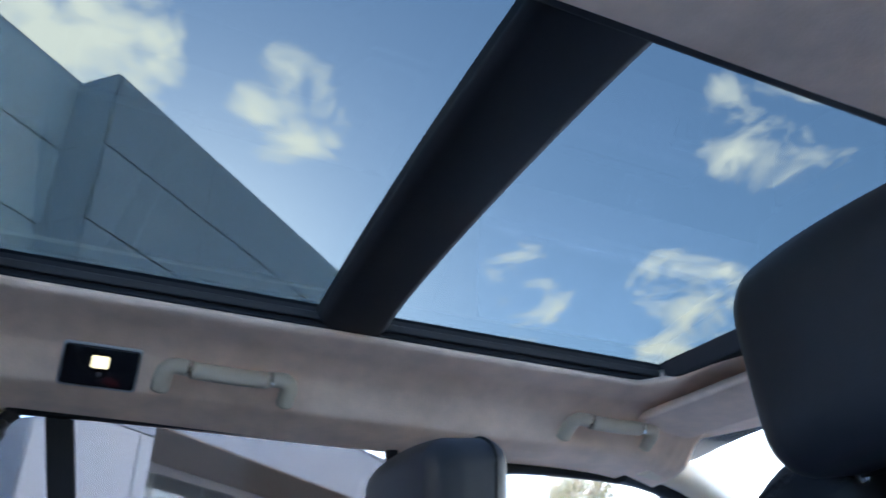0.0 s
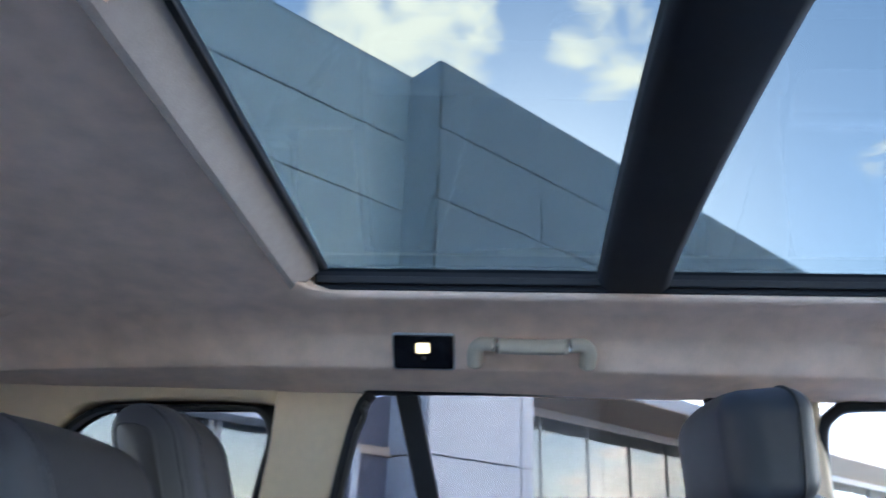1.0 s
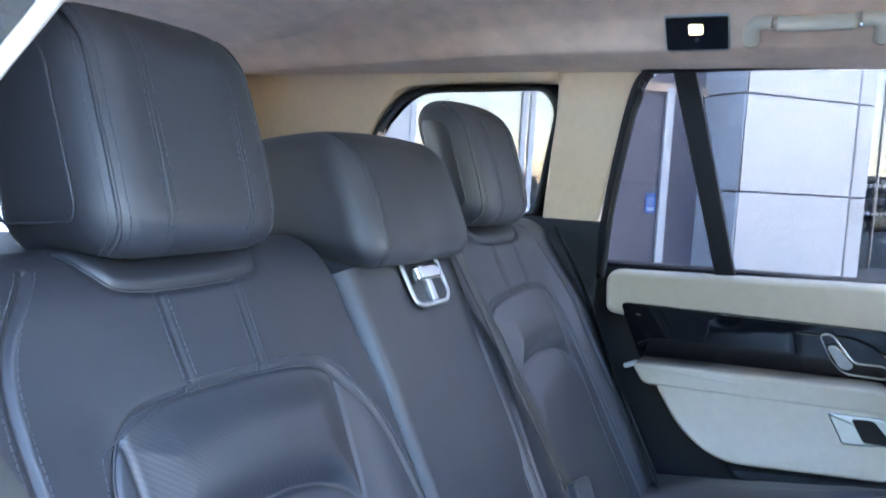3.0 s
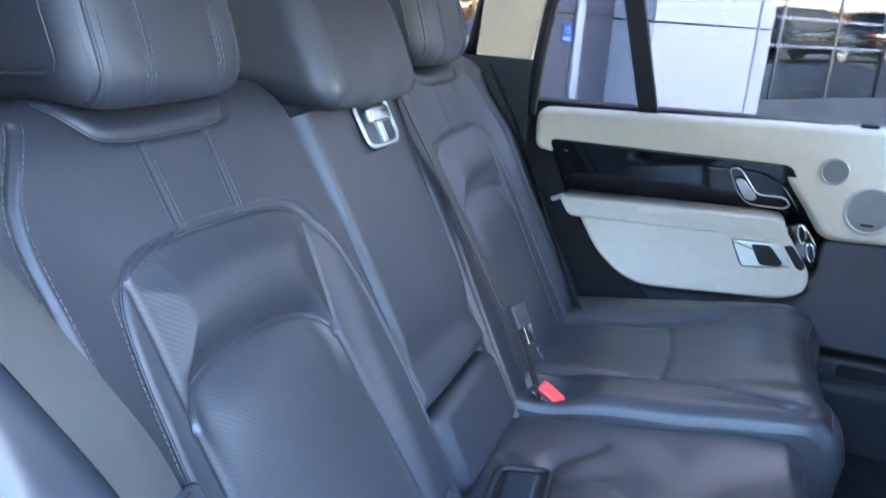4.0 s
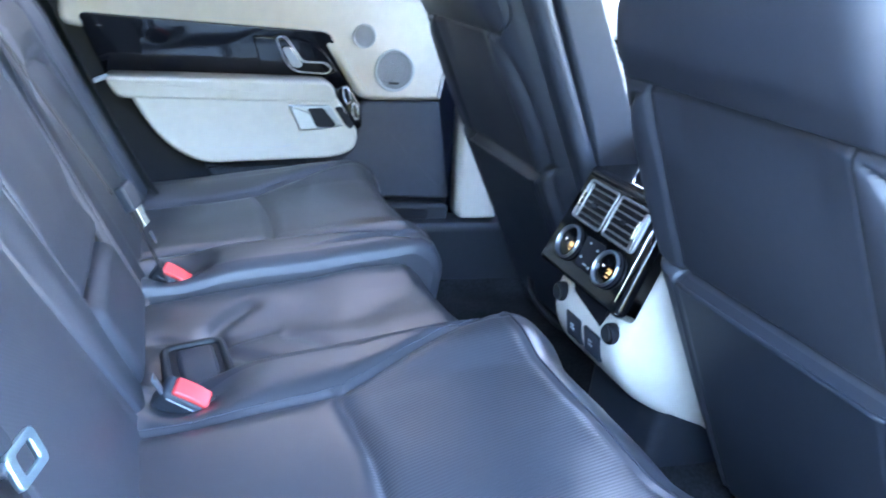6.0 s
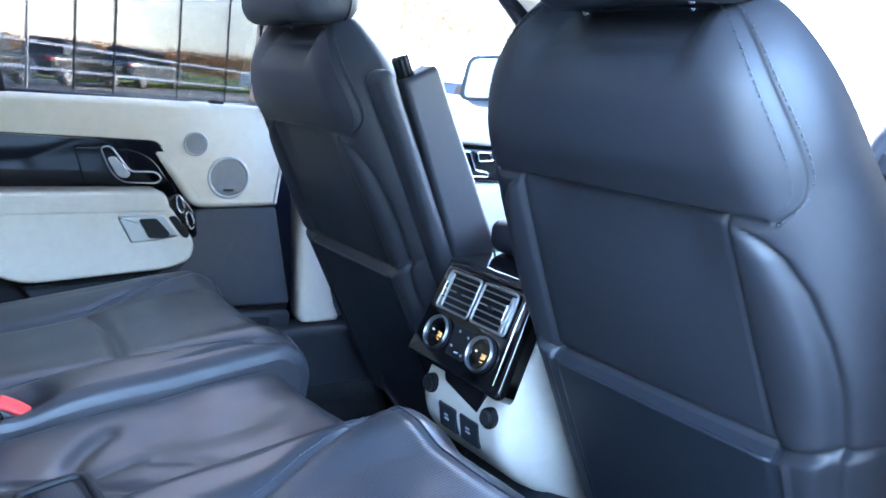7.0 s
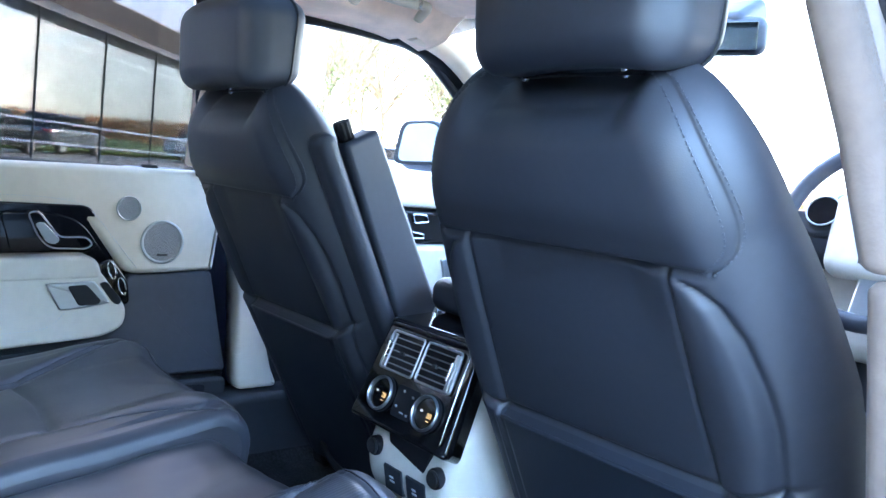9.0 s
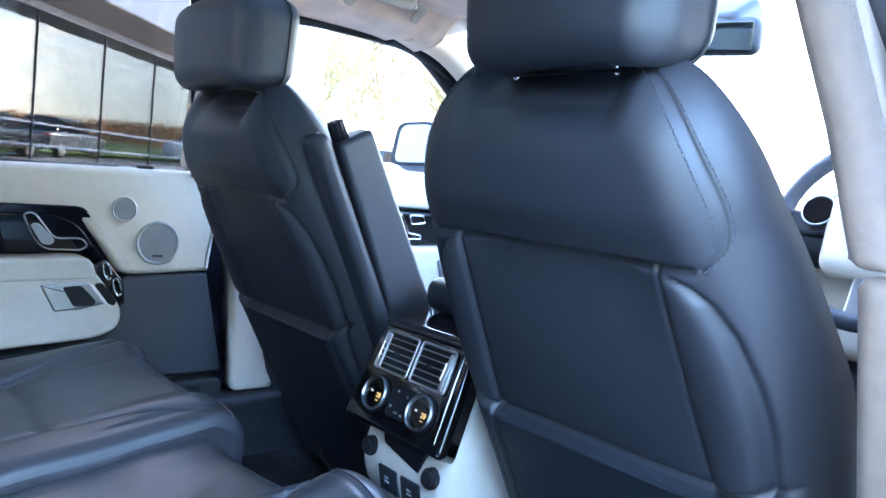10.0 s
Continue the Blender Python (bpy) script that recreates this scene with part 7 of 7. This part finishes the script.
    # sign: dark upright shapes in place of letters
    for a, w in ((-3.18, 0.30), (-2.72, 0.30), (-2.24, 0.40), (-1.74, 0.36), (-1.25, 0.36)):
        part("sign_bar", slab(rounded([(a - w / 2, 3.96), (a + w / 2, 3.96), (a + w / 2, 4.34), (a - w / 2, 4.34)], 0.04), wall_at(0.60), 0.05, 0.006, 2), LETTER, b, "dark raised sign shape")
    part("parapet", slab([(-14, 7.87), (24, 7.87), (24, 7.96), (-14, 7.96)], lambda a, c, h: wall_at(0.7)(a, c, h), 0.5, 0.005, 1), CLAD, b)


showroom()


def ground():
    bm = bmesh.new()
    R = 900.0
    xs = [-R, -60, -30, -12, 0, 12, 30, 60, R]
    g = [[bm.verts.new((x, y, ground_z(x))) for x in xs] for y in (-R, -40, 0, 40, R)]
    for a, c in zip(g, g[1:]):
        for i in range(len(xs) - 1):
            bm.faces.new((a[i], a[i + 1], c[i + 1], c[i]))
    setting("ground", bm, TARMAC, "worn grey asphalt forecourt reaching the distance", "ground")
    for x0, x1, y0, y1, nm in ((-75, -8, 30, 75, "verge_front"), (22, 60, -70, 60, "verge_side")):
        bm = bmesh.new()
        slab([(x0, y0), (x1, y0), (x1, y1), (x0, y1)], lambda a, c, h: Vector((a, c, ground_z(a) + 0.12 + h)), 0.25, 0.05, 2, bm)
        setting(nm, bm, GRASS, "strip of rough winter grass behind a kerb", "grass")


ground()


def parked_car(at, turn, paint, label, estate=0.0):
    """A parked car: body, glasshouse, four wheels, lamps."""
    x, y = at
    base = Vector((x, y, ground_z(x)))
    c = thing("parked_car", label, "car", base, "parked cars")
    m = Matrix.Translation(base) @ pose(0, 0, 0, 0, 0, turn)

    def body_shape(p):
        t = p.x / 2.25
        z = p.z
        if z > 0:
            z -= 0.16 * max(0, t - 0.25) ** 1.5 + 0.10 * max(0, -t - 0.55)
        return (p.x, p.y * (1 - 0.12 * t ** 4), z)
    part("body", rbox((4.5, 1.85, 0.72), 0.16, m @ pose(0, 0, 0.66), 4, 10, body_shape), paint, c)

    def cabin_shape(p):
        t = (p.z + 0.32) / 0.64
        return (p.x * (1 - (0.30 - 0.10 * estate) * t) - 0.10 * t, p.y * (1 - 0.20 * t), p.z)
    part("glasshouse", rbox((2.75 + 0.4 * estate, 1.66, 0.64), 0.10, m @ pose(-0.35, 0, 1.22 + 0.06 * estate), 3, 4, cabin_shape), GLOSS, c, "dark car windows")
    part("roof", rbox((1.75 + 0.4 * estate, 1.30, 0.05), 0.02, m @ pose(-0.45, 0, 1.54 + 0.06 * estate), 3), paint, c)
    for sx in (-1, 1):
        for sy in (-1, 1):
            q = lambda a, b, h, sx=sx, sy=sy: m @ Vector((sx * 1.38 + a, sy * (0.86 + h), 0.34 + b))
            w = part("wheel", disc(0.34, 0.22, lambda a, b, h: q(a, b, h + 0.03), 28, 0.0, 0.04), RUBBER, c)
            part("rim", disc(0.24, 0.03, lambda a, b, h: q(a, b, h + 0.045), 24, 0.05, 0.01), SILVER, w)
    for sy in (-1, 1):
        part("tail_lamp", rbox((0.06, 0.30, 0.12), 0.02, m @ pose(-2.22, sy * 0.68, 0.86), 2), RED, c, "red tail lamp")
        part("head_lamp", rbox((0.10, 0.34, 0.13), 0.03, m @ pose(2.16, sy * 0.66, 0.74), 2), CHROME, c, "clear headlamp")
    part("number_plate", rbox((0.03, 0.50, 0.11), 0.005, m @ pose(-2.265, 0, 0.72), 1), mat("plate_yellow_%d" % int(abs(x)), (0.75, 0.55, 0.06), 0.5, var=0.03), c)


CARWHITE = mat("white_car_paint", (0.75, 0.77, 0.78), 0.25, coat=0.8, var=0.02)
CARBLACK = mat("black_car_paint", (0.015, 0.017, 0.02), 0.2, coat=0.9, var=0.05)
CARBLUE = mat("blue_car_paint", (0.03, 0.05, 0.09), 0.22, coat=0.9, var=0.05)
CARGREY = mat("grey_car_paint", (0.18, 0.20, 0.22), 0.25, metal=0.4, coat=0.8, var=0.05)
parked_car((-26.6, 20.4), -150, CARWHITE, "white parked saloon at the far edge of the forecourt")
parked_car((-34.0, 28.0), -140, CARWHITE, "white parked hatchback further down the forecourt")
for k, (x, y, t, p, l, e) in enumerate(((9.5, 20.5, 135, CARBLACK, "black parked estate facing the showroom", 1), (6.2, 23.5, 135, CARBLUE, "dark blue parked saloon", 0), (3.2, 14.6, 135, CARGREY, "grey parked estate in the row", 1),
                                        (0.2, 17.6, 135, CARBLUE, "dark blue parked hatchback", 0), (-3.0, 20.6, 135, CARGREY, "grey parked saloon in the row", 0), (-6.4, 23.8, 135, CARBLACK, "black parked saloon in the row", 0),
                                        (-13.5, 15.5, 135, CARBLUE, "dark blue parked estate mirrored in the showroom glass", 1), (-17.0, 18.6, 135, CARBLACK, "black parked saloon mirrored in the showroom glass", 0), (-20.4, 21.8, 135, CARGREY, "grey parked saloon mirrored in the showroom glass", 0),
                                        (12.5, 17.5, 130, CARGREY, "grey parked saloon with its tail to the glass", 0))):
    parked_car((x, y), t, p, l, e)


def bare_tree(at, height, seed, ivy, label):
    """A winter tree: tapered trunk, limbs, fine twigs, and ivy leaves where it has them."""
    rng = random.Random(seed)
    base = Vector((at[0], at[1], ground_z(at[0]) + 0.1))
    t = thing("tree", label, "tree", base, "trees by the road")
    trunk, twigs = bmesh.new(), bmesh.new()
    leaves = []

    def grow(p, d, length, r, level):
        n = 5
        pts, q, dd = [p], p, d
        for k in range(n):
            dd = (dd + Vector((rng.uniform(-1, 1), rng.uniform(-1, 1), rng.uniform(-0.4, 0.6))) * 0.16).normalized()
            q = q + dd * length / n
            pts.append(q)
        tube(pts, lambda f: r * (1 - 0.6 * f), 6 if level < 2 else 3, bm=trunk if level < 2 else twigs)
        if level < 2 + (1 if ivy < 0.5 else 0):
            for q in pts[1:]:
                if rng.random() < ivy:
                    leaves.append((q, r))
        if level >= 4:
            return
        for k in range((9, 6, 5, 4)[level]):
            f = rng.uniform(0.3 if level else 0.35, 1.0)
            j = min(int(f * n), n - 1)
            s = pts[j].lerp(pts[j + 1], f * n - j)
            a = rng.uniform(0, 2 * math.pi)
            side = Vector((math.cos(a), math.sin(a), rng.uniform(0.25, 0.9))).normalized()
            grow(s, (dd * 0.55 + side * 0.8).normalized(), length * rng.uniform(0.42, 0.62), max(r * 0.5, 0.011), level + 1)
    grow(base, Vector((0, 0, 1)), height * 0.62, height * 0.018, 0)
    part("trunk", trunk, TRUNK, t)
    tagged(part("crown", twigs, TRUNK, t, "fine bare twigs"), kind="stuff")
    if leaves:
        bm = bmesh.new()
        for q, r in leaves:
            for k in range(46):
                c = q + Vector((rng.gauss(0, 0.30), rng.gauss(0, 0.30), rng.gauss(0, 0.60)))
                s = rng.uniform(0.05, 0.12)
                a, b2 = Vector((rng.uniform(-1, 1), rng.uniform(-1, 1), rng.uniform(-1, 1))).normalized(), Vector((rng.uniform(-1, 1), rng.uniform(-1, 1), rng.uniform(-1, 1))).normalized()
                e = a.cross(b2).normalized()
                vs = [bm.verts.new(c + v) for v in (a * s, e * s * 0.6, -a * s, -e * s * 0.6)]
                bm.faces.new(vs)
        tagged(part("ivy", bm, IVY, t, "dense green ivy leaves"), kind="stuff")


for k, (x, y, h, iv) in enumerate(((-44, 27.5, 12, 0.75), (-47, 32.0, 13, 0.12), (-50, 37.0, 13, 0.10), (-46, 39, 12, 0.85), (-50, 43.5, 13, 0.9), (-52, 48, 13, 0.6), (-58, 34, 14, 0.1), (-60, 42, 14, 0.15), (-48, 24.5, 11, 0.3))):
    bare_tree((x, y), h, 11 + k, iv, "bare winter tree wrapped in green ivy" if iv > 0.4 else "bare winter tree with fine branches")


def hedge_row():
    """Rust-coloured winter woodland behind the car park, which the glass front mirrors."""
    rng = random.Random(4)
    bm = bmesh.new()
    for k in range(12000):
        t = rng.uniform(0, 1.45)
        bend = max(0.0, t - 1.0)
        c = Vector((52 - 60 * t - 60 * bend + rng.gauss(0, 1.5), -40 + 105 * (t - bend) + rng.gauss(0, 1.5), 0))
        c.z = ground_z(c.x) + abs(rng.gauss(0, 0.9)) + 0.5 * max(0.0, rng.gauss(0, 1))
        s = rng.uniform(0.10, 0.34)
        n = Vector((rng.uniform(-1, 1), rng.uniform(-1, 1), rng.uniform(-0.3, 1))).normalized()
        a = n.cross(Vector((0, 0, 1))).normalized()
        e = n.cross(a)
        vs = [bm.verts.new(c + v) for v in (a * s, e * s * 0.7 + n * 0.1, -a * s, -e * s * 0.7 - n * 0.1)]
        bm.faces.new(vs)
    ob = part("woodland", bm, HEDGE, None, "rust-brown winter woodland edge beyond the car park", flat=True)
    tagged(ob, "rust-brown winter woodland edge beyond the car park", "woodland", kind="stuff")


hedge_row()


def roadside_hedge():
    """A low, thin winter hedge in front of the trees."""
    rng = random.Random(21)
    bm = bmesh.new()
    a, b = Vector((-47.0, 20.0, 0)), Vector((-34.0, 48.0, 0))
    for k in range(7000):
        p = a.lerp(b, rng.random())
        top = 1.5 + 0.5 * noise.noise(Vector((p.y * 0.4, 3, 0)))
        c = p + Vector((rng.gauss(0, 0.5), rng.gauss(0, 0.5), 0))
        c.z = ground_z(c.x) + 0.1 + top * rng.random() ** 0.8
        s = rng.uniform(0.05, 0.13)
        e = Vector((rng.uniform(-1, 1), rng.uniform(-1, 1), rng.uniform(-1, 1))).normalized()
        g = e.cross(Vector((rng.uniform(-1, 1), rng.uniform(-1, 1), rng.uniform(-1, 1)))).normalized()
        bm.faces.new([bm.verts.new(c + v) for v in (e * s, g * s * 0.6, -e * s, -g * s * 0.6)])
    ob = part("roadside_hedge", bm, IVY, None, "low thin winter hedge along the road", flat=True)
    tagged(ob, "low thin winter hedge along the road", "hedge", kind="stuff")


roadside_hedge()


def unseen_shade_hedge():
    """A tall clipped evergreen hedge, unseen, added to block light on the open side."""
    rng = random.Random(33)
    bm = bmesh.new()
    rows = []
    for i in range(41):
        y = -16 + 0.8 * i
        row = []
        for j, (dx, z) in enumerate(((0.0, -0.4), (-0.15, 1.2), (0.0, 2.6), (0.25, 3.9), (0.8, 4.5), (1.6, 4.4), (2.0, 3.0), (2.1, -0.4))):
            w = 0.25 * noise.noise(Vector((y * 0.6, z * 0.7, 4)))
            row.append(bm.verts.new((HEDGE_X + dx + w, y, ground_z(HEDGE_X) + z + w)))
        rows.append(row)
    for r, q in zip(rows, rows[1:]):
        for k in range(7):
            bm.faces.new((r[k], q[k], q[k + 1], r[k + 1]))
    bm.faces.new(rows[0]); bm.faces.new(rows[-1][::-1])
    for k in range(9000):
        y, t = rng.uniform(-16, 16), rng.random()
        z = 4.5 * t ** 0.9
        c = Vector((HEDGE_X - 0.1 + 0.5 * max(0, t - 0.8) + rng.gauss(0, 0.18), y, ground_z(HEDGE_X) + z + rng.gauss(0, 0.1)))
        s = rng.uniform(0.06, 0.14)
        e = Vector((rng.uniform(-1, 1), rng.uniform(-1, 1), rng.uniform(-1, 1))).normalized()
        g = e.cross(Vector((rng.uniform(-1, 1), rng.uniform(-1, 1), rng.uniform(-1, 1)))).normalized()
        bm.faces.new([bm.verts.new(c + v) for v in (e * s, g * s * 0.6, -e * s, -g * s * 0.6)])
    ob = part("unseen_shade_hedge", bm, EVERGREEN, None, "unseen dark evergreen hedge added to block light beside the forecourt", flat=True)
    tagged(ob, "unseen dark evergreen hedge added to block light beside the forecourt", "hedge", kind="stuff")


# how far out the added light-blocking hedge stands
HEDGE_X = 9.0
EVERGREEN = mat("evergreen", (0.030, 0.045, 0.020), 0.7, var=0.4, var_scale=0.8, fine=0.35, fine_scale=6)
unseen_shade_hedge()


def bank():
    """A rough bank of dead bracken with grass at its foot, beyond the row of cars."""
    rng = random.Random(9)
    a, d, n = Vector((-58.0, 24.0, 0)), Vector((0.83, 0.53, 0)).normalized(), Vector((-0.53, 0.83, 0)).normalized()
    bm = bmesh.new()
    rows = []
    for i in range(66):
        row = []
        for j in range(9):
            p = a + d * (i * 0.9) + n * (j * 0.8)
            z = 1.75 * (1 - (1 - min(1.0, j / 6)) ** 2) + 0.30 * noise.noise(Vector((i * 0.5, j * 0.7, 1))) + 0.35 * noise.noise(Vector((i * 0.12, j * 0.2, 7)))
            row.append(bm.verts.new((p.x, p.y, ground_z(p.x) + (z if j else -0.3) - (0.6 if j == 8 else 0))))
        rows.append(row)
    for r, q in zip(rows, rows[1:]):
        for k in range(8):
            bm.faces.new((r[k], q[k], q[k + 1], r[k + 1]))
    setting("bank", bm, HEDGE, "rust-brown bank of dead bracken beyond the cars", "bank")
    bm = bmesh.new()
    for k in range(9000):
        i, j = rng.uniform(0, 58), rng.uniform(0.6, 5.6)
        p = a + d * i + n * j
        c = Vector((p.x, p.y, ground_z(p.x) + 1.75 * (1 - (1 - min(1.0, j / 4.8)) ** 2) + abs(rng.gauss(0, 0.22))))
        s = rng.uniform(0.10, 0.28)
        e, g = Vector((rng.uniform(-1, 1), rng.uniform(-1, 1), 0)).normalized(), Vector((rng.uniform(-0.5, 0.5), rng.uniform(-0.5, 0.5), 1)).normalized()
        bm.faces.new([bm.verts.new(c + v) for v in (-e * s * 0.25, e * s * 0.25, g * s * 1.6)])
    ob = part("bracken", bm, HEDGE, None, "rust-brown dead bracken on the bank", flat=True)
    tagged(ob, "rust-brown dead bracken on the bank", "bracken", kind="stuff")
    bm = bmesh.new()
    slab([(-29.5, 24.0), (-12.0, 24.0), (-9.0, 46.0), (-29.5, 38.0)], lambda p, c, h: Vector((p, c, ground_z(p) + 0.16 + 0.035 * (c - 24) + h)), 0.30, 0.04, 2, bm)
    setting("verge_far", bm, GRASS, "green verge between the cars and the bank", "grass")


bank()
